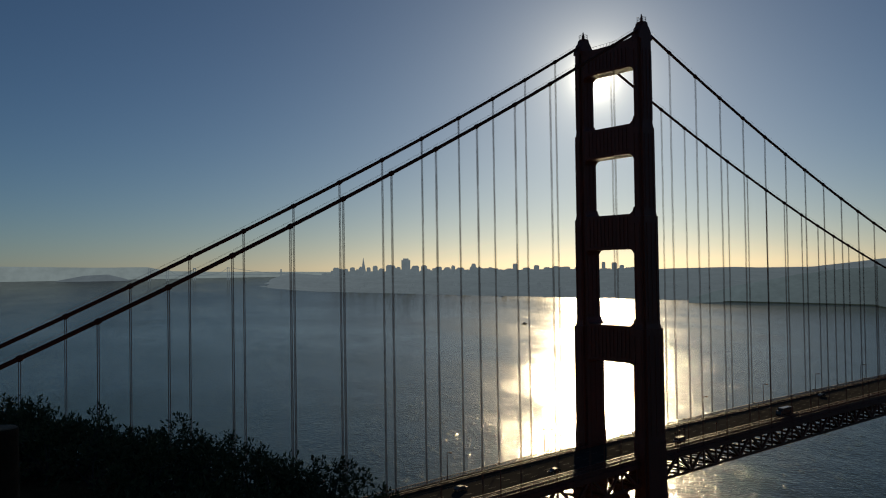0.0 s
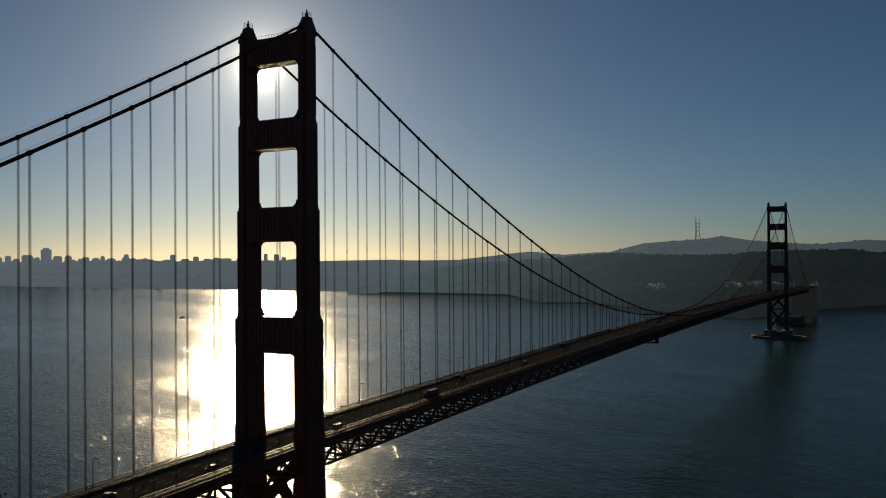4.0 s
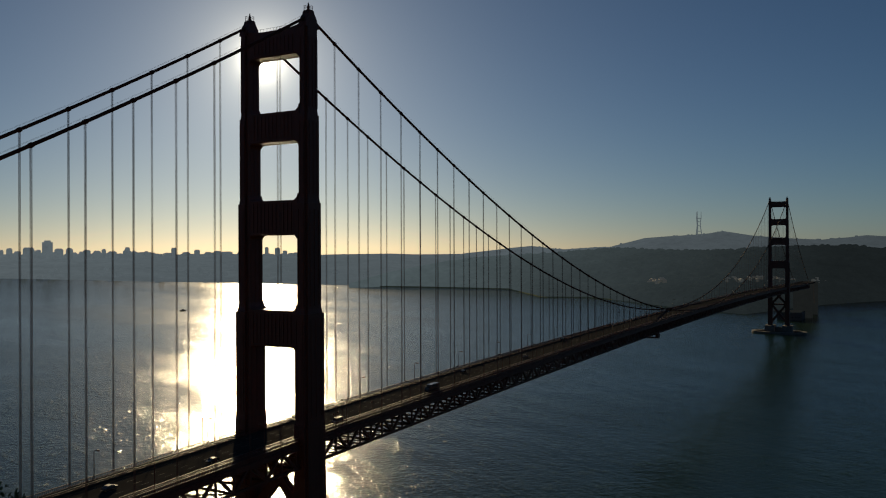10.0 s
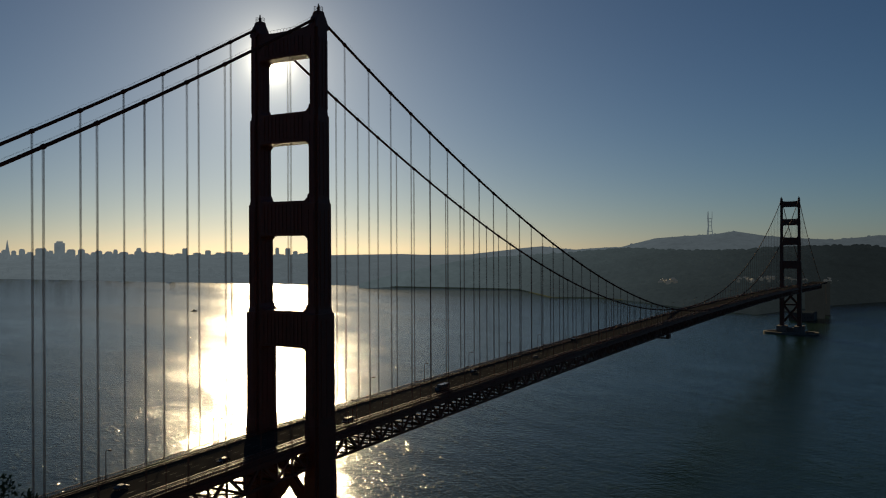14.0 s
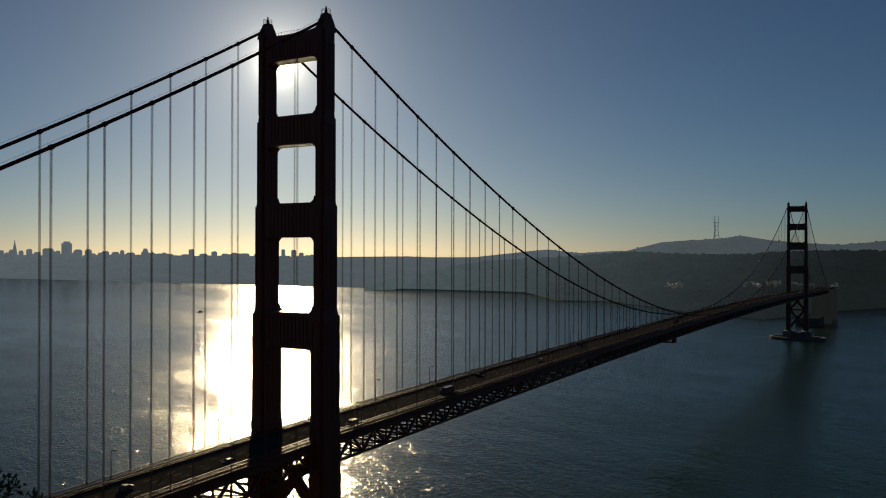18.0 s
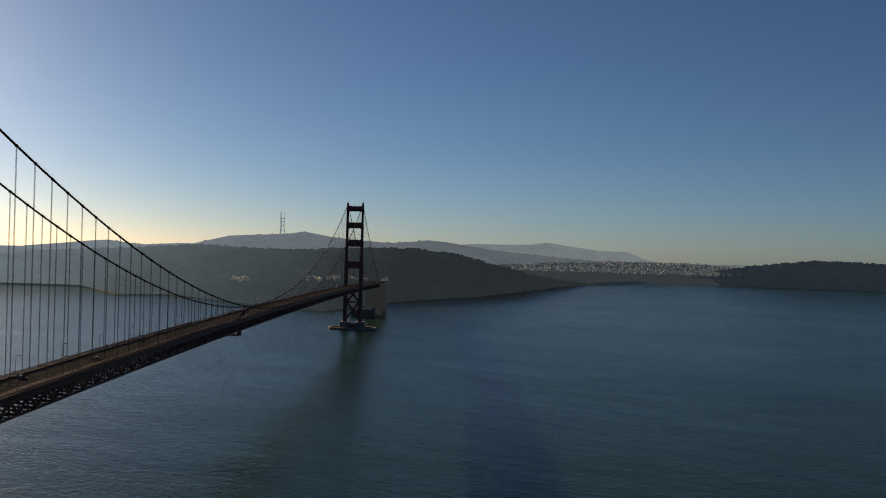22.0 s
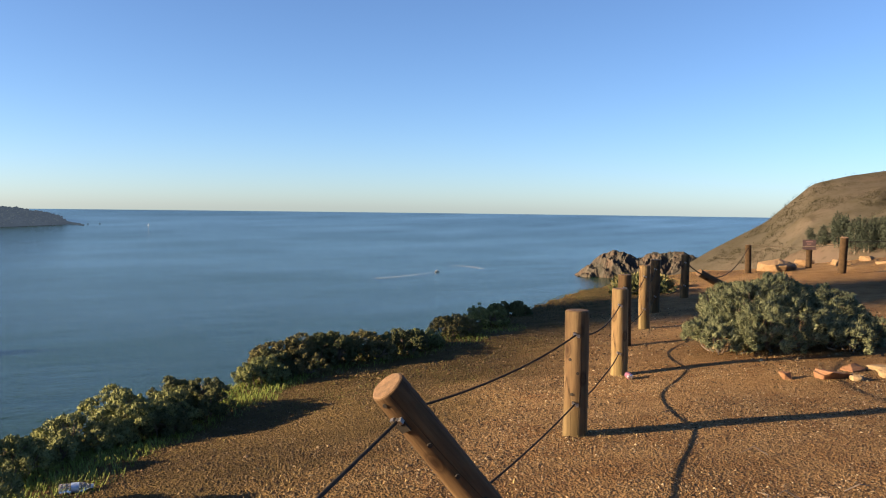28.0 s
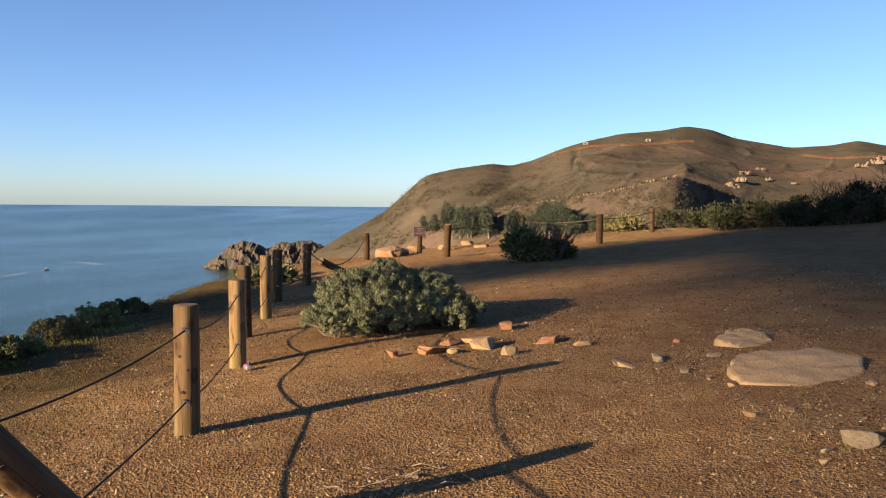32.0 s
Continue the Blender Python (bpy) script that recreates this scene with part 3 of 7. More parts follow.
Y0, Y1 = -SIDE, SPAN + SIDE
PANEL = 7.62
deck = empty("bridge_deck")
NSEG = 213
make("roadway", strip(rect(-9.5, 9.5, -0.5, 0.0), Y0, Y1, NSEG), M_ROAD, deck, "grey asphalt roadway")
for s in (-1, 1):
    a, b = sorted((s * 9.5, s * 13.2))
    make("sidewalk", strip(rect(a, b, -0.4, 0.22), Y0, Y1, NSEG), M_WALK, deck, "concrete walkway beside the traffic")
    a, b = sorted((s * 13.2, s * 13.6))
    make("edge_girder", strip(rect(a, b, -2.2, 0.3), Y0, Y1, NSEG), M_STEEL, deck)
    make("top_chord", strip(rect(s * HALF - 0.45, s * HALF + 0.45, -2.9, -1.2), Y0, Y1, NSEG), M_STEEL, deck)
    make("bottom_chord", strip(rect(s * HALF - 0.45, s * HALF + 0.45, -9.5, -8.6), Y0, Y1, NSEG), M_STEEL, deck)
    make("hand_rail", strip(rect(s * 13.4 - 0.10, s * 13.4 + 0.10, 1.32, 1.46), Y0, Y1, NSEG), M_STEEL, deck)
    make("foot_rail", strip(rect(s * 13.4 - 0.06, s * 13.4 + 0.06, 0.34, 0.46), Y0, Y1, NSEG), M_STEEL, deck)
    make("barrier_rail", strip(rect(s * 9.7 - 0.12, s * 9.7 + 0.12, 0.75, 1.05), Y0, Y1, NSEG), M_STEEL, deck)
    make("kerb_rail", strip(rect(s * 9.7 - 0.10, s * 9.7 + 0.10, 0.2, 0.5), Y0, Y1, NSEG), M_STEEL, deck)
    g = Geo()                                              # railing pickets and barrier posts
    y = Y0
    while y < Y1:
        z = deck_z(y)
        fine = -200 < y < 420
        g.box(s * 13.4, y, z + 0.85, 0.14, 0.16, 1.2)
        if int(y / 2.5) % 2 == 0:
            g.box(s * 9.7, y, z + 0.5, 0.2, 0.2, 1.0)
        y += 0.62 if fine else 3.2
    tagged(make("picket", g, M_STEEL, deck), kind="stuff")
for x in (-7.2, -3.6, 0.0, 3.6, 7.2):
    make("stringer", strip(rect(x - 0.25, x + 0.25, -1.9, -0.5), Y0, Y1, NSEG), M_STEEL, deck)
# truss members: the near ones singly, the rest together
diag, post_me = Geo(), Geo()
diag.box(0, 0, 0.5, 0.85, 0.85, 1.0)
post_me.box(0, 0, 0.5, 0.6, 0.6, 1.0)
d_mesh = make("diagonal", diag, M_STEEL, deck)
v_mesh = make("truss_post", post_me, M_STEEL, deck)


def stretch_between(ob, p, q):
    p, q = Vector(p), Vector(q)
    m = Matrix.Translation(p) @ (q - p).to_track_quat("Z", "Y").to_matrix().to_4x4() @ Matrix.Diagonal((1, 1, (q - p).length, 1))
    ob.matrix_basis = m
    return ob


first = {"d": d_mesh, "v": v_mesh}


def like(key, name):
    ob = first.pop(key + "_", None)
    src = first[key]
    if src.get("used") is None:
        src["used"] = 1
        return src
    ob = new(src.name.split(".")[0], src.data)
    ob.parent = src.parent
    return ob


rest = Geo()
laterals = Geo()
k = 0
y = Y0
while y < Y1 - 1:
    ya, yb = y, y + PANEL
    za, zb = deck_z(ya), deck_z(yb)
    for s in (-1, 1):
        x = s * HALF
        lo, hi = (x, ya, za - 9.0), (x, yb, zb - 1.4)
        if k % 2:
            lo, hi = (x, yb, zb - 9.0), (x, ya, za - 1.4)
        vert = ((x, ya, za - 9.0), (x, ya, za - 1.4))
        if -180 < ya < (400 if s > 0 else 330):
            stretch_between(like("d", "diagonal"), lo, hi)
            stretch_between(like("v", "truss_post"), *vert)
        else:
            rest.beam(lo, hi, 0.65, 0.65)
            rest.beam(*vert, 0.5, 0.5)
    laterals.beam((-HALF, ya, za - 2.2), (HALF, ya, za - 2.2), 0.6, 3.0)
    laterals.beam((-HALF, ya, za - 8.8), (HALF, ya, za - 8.8), 0.4, 0.7)
    laterals.beam((-HALF, ya, za - 5.2), (HALF, yb, zb - 5.2), 0.35, 0.35)
    if k % 2 == 0:
        laterals.beam((-HALF, ya, za - 9.0), (HALF, ya, za - 9.0), 0.4, 0.6)
        laterals.beam((-HALF, ya, za - 9.0), (HALF, yb + PANEL, deck_z(yb + PANEL) - 9.0), 0.4, 0.4)
        laterals.beam((HALF, ya, za - 9.0), (-HALF, yb + PANEL, deck_z(yb + PANEL) - 9.0), 0.4, 0.4)
        laterals.beam((-HALF, ya, za - 9.0), (0, ya, za - 1.6), 0.35, 0.35)
        laterals.beam((HALF, ya, za - 9.0), (0, ya, za - 1.6), 0.35, 0.35)
    y += PANEL
    k += 1
for key in first.values():
    if "used" in key:
        del key["used"]
tagged(make("truss_member", rest, M_STEEL, deck), kind="stuff")
tagged(make("floor_bracing", laterals, M_STEEL, deck), kind="stuff")
g = Geo()                                                  # dashed lane lines
y = -200.0
while y < 700:
    for x in (-6.3, -3.15, 0.0, 3.15, 6.3):
        g.add([(x - 0.08, y, deck_z(y) + 0.012), (x + 0.08, y, deck_z(y) + 0.012), (x + 0.08, y + 3, deck_z(y + 3) + 0.012), (x - 0.08, y + 3, deck_z(y + 3) + 0.012)], [(0, 1, 2, 3)])
    y += 9.0
tagged(make("lane_line", g, M_WHITE, deck, "worn white lane dashes"), kind="stuff")
tagged(deck, "long bridge deck with asphalt roadway, walkways and stiffening truss", "bridge deck")

# main cables with bands and suspender ropes
rope = Geo()
rope.box(0, 0, 0.5, 0.075, 0.075, 1.0)
band = Geo()
band.tube([(0, 0, -0.55), (0, 0, -0.5), (0, 0, 0.5), (0, 0, 0.55)], [0.52, 0.68, 0.68, 0.52], 10)
rope_me = band_me = None
for s in (-1, 1):
    root = empty("main_cable")
    x = s * HALF
    ys = [-SIDE + 20 + (SIDE - 20) * k / 44 for k in range(44)] + [SPAN * k / 168 for k in range(169)] + [SPAN + (SIDE - 20) * (k + 1) / 44 for k in range(44)]
    g = Geo()
    g.tube([(x, y, cable_z(y)) for y in ys], 0.50, 10)
    make("cable", g, M_CABLE, root, "thick orange-painted main cable", smooth=True)
    for side in (-1, 1):                                   # hand lines that run above the cable
        g = Geo()
        g.tube([(x + side * 0.55, y, cable_z(y) + 1.2) for y in ys[::2]], 0.018, 4)
        make("hand_line", g, M_CABLE, root)
    spots = [STEP * k for k in range(1, 84)] + [-STEP * k for k in range(1, 21)] + [SPAN + STEP * k for k in range(1, 21)]
    for y in spots:
        z, zd = cable_z(y), deck_z(y) - 1.2
        if z - zd < 1.5:
            continue
        if rope_me is None:
            b_ob = make("cable_band", band, M_CABLE, root)
            band_me = b_ob.data
            first_rope = make("suspender_rope", rope, M_ROPE, b_ob)
            rope_me = first_rope.data
        else:
            b_ob = new("cable_band", band_me)
            b_ob.parent = root
            first_rope = None
        slope = (cable_z(y + 1) - cable_z(y - 1)) / 2
        b_ob.matrix_basis = Matrix.Translation((x, y, z)) @ Vector((0, 1, slope)).to_track_quat("Z", "Y").to_matrix().to_4x4()
        back = b_ob.matrix_basis.inverted()
        for dx in (-0.16, 0.16):
            for dy in (-0.2, 0.2):
                r_ob = first_rope or new("suspender_rope", rope_me)
                first_rope = None
                r_ob.parent = b_ob
                r_ob.matrix_basis = back @ Matrix.Translation((x + dx, y + dy, zd)) @ Matrix.Diagonal((1, 1, z - zd, 1))
    tagged(root, "thick main suspension cable with bands and hanging suspender ropes", "bridge cable", "main cables")


def street_lamp(x, y):
    """A tapered pole with a short arm over the roadway and a lantern."""
    root = empty("street_lamp", (x, y, deck_z(y) + 0.25))
    s = -1 if x > 0 else 1
    g = Geo()
    g.tube([(0, 0, 0), (0, 0, 0.8), (0, 0, 0.85), (0, 0, 8.6)], [0.24, 0.22, 0.15, 0.10], 8)
    make("pole", g, M_STEEL, root)
    g = Geo()
    g.tube([(0, 0, 8.0), (s * 0.1, 0, 8.7), (s * 0.5, 0, 9.05), (s * 1.1, 0, 9.1), (s * 1.9, 0, 9.05)], 0.08, 6)
    make("arm", g, M_STEEL, root)
    g = Geo()
    g.loft([[(s * 1.3, -0.22, 8.85), (s * 2.3, -0.22, 8.85), (s * 2.3, 0.22, 8.85), (s * 1.3, 0.22, 8.85)], [(s * 1.2, -0.3, 9.05), (s * 2.4, -0.3, 9.05), (s * 2.4, 0.3, 9.05), (s * 1.2, 0.3, 9.05)],
            [(s * 1.4, -0.15, 9.3), (s * 2.2, -0.15, 9.3), (s * 2.2, 0.15, 9.3), (s * 1.4, 0.15, 9.3)]])
    make("lantern", g, M_STEEL, root)
    return tagged(root, "slim steel street lamp with a short arm on the bridge walkway", "street lamp", "bridge street lamps")


lamps = {-1: street_lamp(-12.9, 22.9 - 45.72 * 3), 1: street_lamp(12.9, 22.9 - 45.72 * 3)}
for s in (-1, 1):
    for k in range(-2, 27):
        y = 22.9 + 45.72 * k
        copy_thing(lamps[s], pose(s * 12.9, y, deck_z(y) + 0.25))


def walk_lamp(x, y, h):
    """A slender signal post beside the tower."""
    root = empty("signal_post", (x, y, deck_z(y) + 0.22))
    make("pole", Geo().tube([(0, 0, 0), (0, 0, h)], [0.13, 0.09], 8), M_STEEL, root)
    make("head", Geo().tube([(0, 0, h), (0, 0, h + 0.1), (0, 0, h + 0.55), (0, 0, h + 0.7)], [0.12, 0.3, 0.3, 0.1], 8), M_STEEL, root)
    return tagged(root, "slim steel signal post beside the bridge tower", "signal post", "signal posts")


for x, y, h in ((-12.9, -19.5, 6.0), (-12.9, -17.0, 5.5), (-12.9, -25.0, 9.0), (12.9, 15.0, 5.0), (12.9, 17.6, 5.2), (12.9, 20.2, 5.6), (12.9, 40.0, 5.0)):
    walk_lamp(x, y, h)

# ---- near hilltop ----
EDGE = [(-180, 60), (-140, 80), (-112, 62), (-105, 52), (-95, 42), (-85, 36), (-76, 32), (-70, 26), (-66, 21), (-62.6, 17.0), (-56, 13.3), (-51, 12.0), (-45, 10.3), (-41, 9.2), (-36, 8.2), (-30, 7.5),
        (-24, 6.6), (-15, 5.2), (0, 4.6), (20, 4.2), (55, 4.2), (65, 5.0), (80, 8), (95, 12), (110, 25), (180, 60)]
FALL = [(-180, 0.15), (-112, 0.2), (-90, 0.4), (-70, 0.5), (-60, 0.7), (20, 0.7), (60, 0.5), (80, 0.34), (90, 0.33), (120, 0.3), (180, 0.15)]


def ground(x, y):
    """The hilltop's height at a place given from the walker, over the sea."""
    x, y = np.asarray(x, float), np.asarray(y, float)
    d = np.hypot(x, y)
    az = np.degrees(np.arctan2(-x, y))
    flat = -1.57 - 0.08 * np.clip(y, -14, 40) + 0.035 * bumps(x, y, 7.0, 3, 1.0) * np.clip(d / 3, 0, 1)
    over = np.maximum(0, d - interp(az, EDGE))
    drop = interp(az, FALL) * over * over / (over + 2.0)
    rough = bumps(x, y, 30.0, 4, 2.0) * np.clip(over / 25, 0, 1) * 2.5
    return VZ + flat - drop + rough


def spot(x, y, lift=0.0):
    """A place on the hilltop, as a world vector."""
    return Vector((VX + x, VY + y, float(ground(x, y)) + lift))


def m_ground():
    """Red-brown packed dirt with grit, paler crumbs and darker damp patches."""
    n = Nodes("packed_dirt", 0.95, spec=0.04).world_pos()
    big = n.noise(0.22, 5.0)
    mid = n.noise(2.3, 6.0, 0.65)
    grit = n.voronoi(70.0, "Color")
    soil = n.ramp(big, [(0.3, (0.225, 0.140, 0.066)), (0.55, (0.295, 0.194, 0.094)), (0.75, (0.34, 0.232, 0.120))])
    soil = n.mix(n.ramp(mid, [(0.35, (0.65,) * 3), (0.6, (0.0,) * 3)]), soil, (0.13, 0.062, 0.025))
    soil = n.mix(0.30, soil, n.ramp(grit, [(0.2, (0.09, 0.045, 0.018)), (0.6, (0.27, 0.145, 0.06)), (0.9, (0.38, 0.24, 0.12))]))
    xyz = n.node("SeparateXYZ")                            # seaward of the fence the dirt is darker and grown over
    n.link(n.pos, xyz.inputs[0])
    side = n.maths("SUBTRACT", n.maths("SUBTRACT", xyz.outputs[1], VY + 1.3), n.maths("MULTIPLY", n.maths("SUBTRACT", xyz.outputs[0], VX), 0.212))
    grown = n.maths("ADD", n.maths("MULTIPLY", side, 0.36), n.maths("SUBTRACT", n.noise(0.9, 5.0, 0.65), 0.58))
    soil = n.mix(n.ramp(grown, [(0.0, (0,) * 3), (0.5, (0.8,) * 3)]), soil, n.ramp(mid, [(0.35, (0.048, 0.040, 0.016)), (0.65, (0.094, 0.070, 0.028))]))
    n.color(soil)
    n.bump(n.maths("ADD", n.maths("ADD", n.voronoi(62.0), n.maths("MULTIPLY", n.voronoi(26.0), 0.9)), n.maths("MULTIPLY", n.noise(14.0, 6.0, 0.7), 1.6)), 1.0, 0.042)
    return n.m


M_GROUND = m_ground()


def sheet(name, az0, az1, na, rings, mat):
    az = np.linspace(az0, az1, na)
    A, D = np.meshgrid(az, rings, indexing="ij")
    X, Y = -np.sin(np.radians(A)) * D, np.cos(np.radians(A)) * D
    Z = np.maximum(ground(X, Y), -8)
    return arrays(name, np.stack([X + VX, Y + VY, Z], -1).reshape(-1, 3), grid_faces(na, len(rings)), mat, smooth=True)


rings = np.concatenate([[0.02], np.geomspace(0.6, 60, 110), np.geomspace(62, 900, 40)])
tagged(sheet("ground", -180, 180, 361, rings, M_GROUND), "red-brown gravelly hilltop falling away in steep slopes to the sea", "ground", kind="structure")


# ---- hills on the ocean side ----
def m_hill():
    n = Nodes("dry_hillside", 1.0, spec=0.0).world_pos()
    a = n.noise(0.004, 4.0, 0.5)
    b = n.noise(0.03, 6.0, 0.7)
    c = n.voronoi(0.16)
    grass = n.ramp(a, [(0.3, (0.048, 0.045, 0.036)), (0.5, (0.062, 0.055, 0.044)), (0.68, (0.084, 0.063, 0.049))])
    scrub = n.mix(n.ramp(b, [(0.45, (0, 0, 0)), (0.70, (0.75,) * 3)]), grass, (0.036, 0.033, 0.021))
    n.color(n.mix(n.ramp(c, [(0.10, (0.45,) * 3), (0.35, (0,) * 3)]), scrub, (0.030, 0.028, 0.017)))
    n.bump(n.noise(0.012, 4.0, 0.55), 0.4, 8.0)
    return n.m


M_HILL = m_hill()
M_ROCK = plain("pale_rock", (0.105, 0.082, 0.058), 0.9, 0.0, 0.3, 0.5, 0.6, 0.1)
HILL = [(-60, -5), (-74.3, -3.9), (-75.3, -3.21), (-76.5, -2.43), (-79.6, -0.68), (-82.3, 1.78), (-84.2, 2.26), (-86.9, 2.66), (-88.2, 2.52), (-89.6, 2.87), (-91.8, 3.75), (-93.3, 4.19), (-95.6, 4.67),
        (-98.1, 4.83), (-99.7, 5.10), (-101.3, 4.85), (-102.7, 4.28), (-106.1, 3.62), (-108.4, 3.72), (-109.9, 3.99), (-111.4, 3.65), (-116, 3.0), (-125, 3.4), (-140, 2.0)]


def ridged(x, y, scale, octaves, seed):
    """Sharp branching ridges with hollows between, 0 to about 1."""
    out, amp, w = 0.0, 0.5, 1.0
    for k in range(octaves):
        r = (1 - np.clip(np.abs(bumps(x + 13 * k, y - 29 * k, scale / 2 ** k, 1, seed + k)) * 1.5, 0, 1)) ** 2
        out = out + amp * r * w
        w = np.clip(r * 1.4, 0, 1)
        amp *= 0.5
    return out


def hill_mesh():
    az = np.concatenate([np.arange(-140, -116, 0.4), np.arange(-116, -73.9, 0.11)])
    w = np.hanning(13)
    el = np.convolve(np.pad(interp(az, HILL), 6, mode="edge"), w / w.sum(), "valid")
    crest = interp(az, [(-74, 1350), (-82, 1500), (-92, 1650), (-100, 1800), (-140, 1900)])
    s = np.concatenate([np.linspace(0, 1, 130), 1 + np.linspace(0.05, 1, 12)])
    S, AZ = np.meshgrid(s, az)
    C = crest[:, None]
    front = interp(az, [(-74, 1250), (-77, 1050), (-80, 850), (-86, 500), (-95, 350), (-140, 300)])[:, None]
    D = np.where(S <= 1, front + (C - front) * S, C + (S - 1) * 500)
    pad = np.pad(el, 30, mode="edge")                      # the slopes are rounder than the crest line
    w = np.hanning(61)
    soft = np.convolve(pad, w / w.sum(), "valid")
    near = np.clip(S, 0, 1) ** 5
    top = VZ + C * np.tan(np.radians(soft[:, None] * (1 - near) + el[:, None] * near))
    low = interp(az, [(-74, -4), (-80, -4), (-86, 15), (-95, 50), (-140, 90)])[:, None]
    up = np.where(S <= 1, S ** 1.15, 1 - np.clip(S - 1, 0, 1) * 0.6)
    X, Y = VX - np.sin(np.radians(AZ)) * D, VY + np.cos(np.radians(AZ)) * D
    env = np.clip(S * 4, 0, 1) * np.where(S < 1, 1 - S ** 5, 0.1)
    env = np.clip(S * 4, 0, 1) * np.where(S < 1, 1 - S ** 4, 0.0)
    Z = low + (top - low) * up
    EL = np.degrees(np.arctan((Z - VZ) / D))               # a shoulder running down from the summit, and the gully beside it
    line = interp(az, [(-98, 4.1), (-95.2, 3.4), (-92, 2.0), (-88, 0.2), (-85, -0.8)])[:, None]
    gate = smoothstep(-99, -96, AZ) * (1 - smoothstep(-88, -84, AZ)) * env
    Z = Z + gate * (17 * np.exp(-((EL - line) / 0.5) ** 2) - 8 * np.exp(-((EL - line - 0.9) / 0.6) ** 2))
    Z = Z - env * 6 * np.exp(-((AZ + 92.55 + 0.12 * (EL - 3)) / 0.14) ** 2) * smoothstep(1.6, 2.2, EL)
    Z = Z + env * (ridged(X, Y, 520, 5, 4.0) * 26 - 10 + bumps(X, Y, 1100, 1, 3.0) * 8)
    return arrays("hill_ridge", np.stack([X, Y, Z], -1).reshape(-1, 3), grid_faces(len(az), len(s)), M_HILL, smooth=True)


tagged(hill_mesh(), "bare brown-green coastal hill lit by low sun, with gullies", "hill", kind="structure")


def spur_mesh():
    az = np.arange(-106, -77, 0.12)
    el = interp(az, [(-77, -7.0), (-79, -4.6), (-81, -2.8), (-83, -1.6), (-86.1, -0.62), (-88.1, -0.22), (-91.9, 0.39), (-95.6, 1.06), (-98.3, 1.75), (-99.3, 1.93), (-100.7, 1.38), (-102.8, 0.47), (-106, -0.6)])
    dist = interp(az, [(-81, 560), (-97, 502), (-99.3, 508), (-101, 550), (-103, 625), (-106, 720)])
    w = np.hanning(21)
    el, dist = (np.convolve(np.pad(q, 10, mode="edge"), w / w.sum(), "valid") for q in (el, dist))
    s = np.concatenate([np.linspace(0, 1, 30), 1 + np.linspace(0.06, 1, 14)])
    S, AZ = np.meshgrid(s, az)
    C = dist[:, None]
    D = np.where(S <= 1, C - 260 + 260 * S, C + (S - 1) * 220)
    top = VZ + C * np.tan(np.radians(el))[:, None]
    low = np.maximum(top - 75, 5)
    up = np.where(S <= 1, S ** 1.2, 1 - np.clip(S - 1, 0, 1) * 0.7)
    X, Y = VX - np.sin(np.radians(AZ)) * D, VY + np.cos(np.radians(AZ)) * D
    env = np.clip(S * 4, 0, 1) * np.where(S < 1, 1 - S ** 6, 0.1)
    Z = low + (top - low) * up + env * (ridged(X, Y, 150, 4, 6.0) * 12 - 5) + np.abs(bumps(X, Y, 24, 2, 9.0)) * 1.5 * np.exp(-((S - 1) * 14) ** 2)
    return arrays("hill_spur", np.stack([X, Y, Z], -1).reshape(-1, 3), grid_faces(len(az), len(s)), M_HILL, smooth=True)


tagged(spur_mesh(), "brown scrubby hill spur with a rocky crest", "hill", kind="structure")


def m_cliff():
    n = Nodes("sea_cliff_rock", 0.9, spec=0.2).world_pos()
    a = n.noise(0.03, 6.0, 0.65)
    b = n.noise(0.2, 4.0, 0.6, vec=n.stretch(1, 1, 0.35))
    n.color(n.mix(n.ramp(b, [(0.45, (0,) * 3), (0.7, (0.8,) * 3)]), n.ramp(a, [(0.35, (0.034, 0.034, 0.030)), (0.5, (0.052, 0.044, 0.036)), (0.68, (0.090, 0.060, 0.043))]), (0.03, 0.032, 0.024)))
    n.bump(b, 1.0, 5.0)
    return n.m


M_CLIFF = m_cliff()


def islet():
    az = np.arange(-75.6, -66.9, 0.04)
    el = interp(az, [(-66.9, -5), (-67.4, -4.48), (-68.3, -3.75), (-69.2, -3.0), (-70.1, -2.63), (-71.0, -2.82), (-71.6, -3.15), (-72.7, -2.71), (-74.6, -2.63), (-75.6, -3.0)])
    s = np.linspace(0, 2, 60)
    S, AZ = np.meshgrid(s, az)
    F = 1800.0
    D = F + S * 60
    top = VZ + (F + 60) * np.tan(np.radians(el))[:, None]
    X, Y = VX - np.sin(np.radians(AZ)) * D, VY + np.cos(np.radians(AZ)) * D
    up = np.clip(1 - np.abs(S - 1), 0, 1) ** 0.55
    crag = np.abs(bumps(X, Y, 55, 5, 7.0)) * 15 * np.clip(up * 1.5, 0, 1) * (0.25 + np.abs(S - 1))
    Z = -4 + (top + 4) * up - crag
    return arrays("sea_rock", np.stack([X, Y, Z], -1).reshape(-1, 3), grid_faces(len(az), len(s)), M_CLIFF, smooth=False)


tagged(islet(), "craggy brown rock headland standing in the sea", "rocky headland", kind="structure")

# ---- near things ----
from mathutils.bvhtree import BVHTree


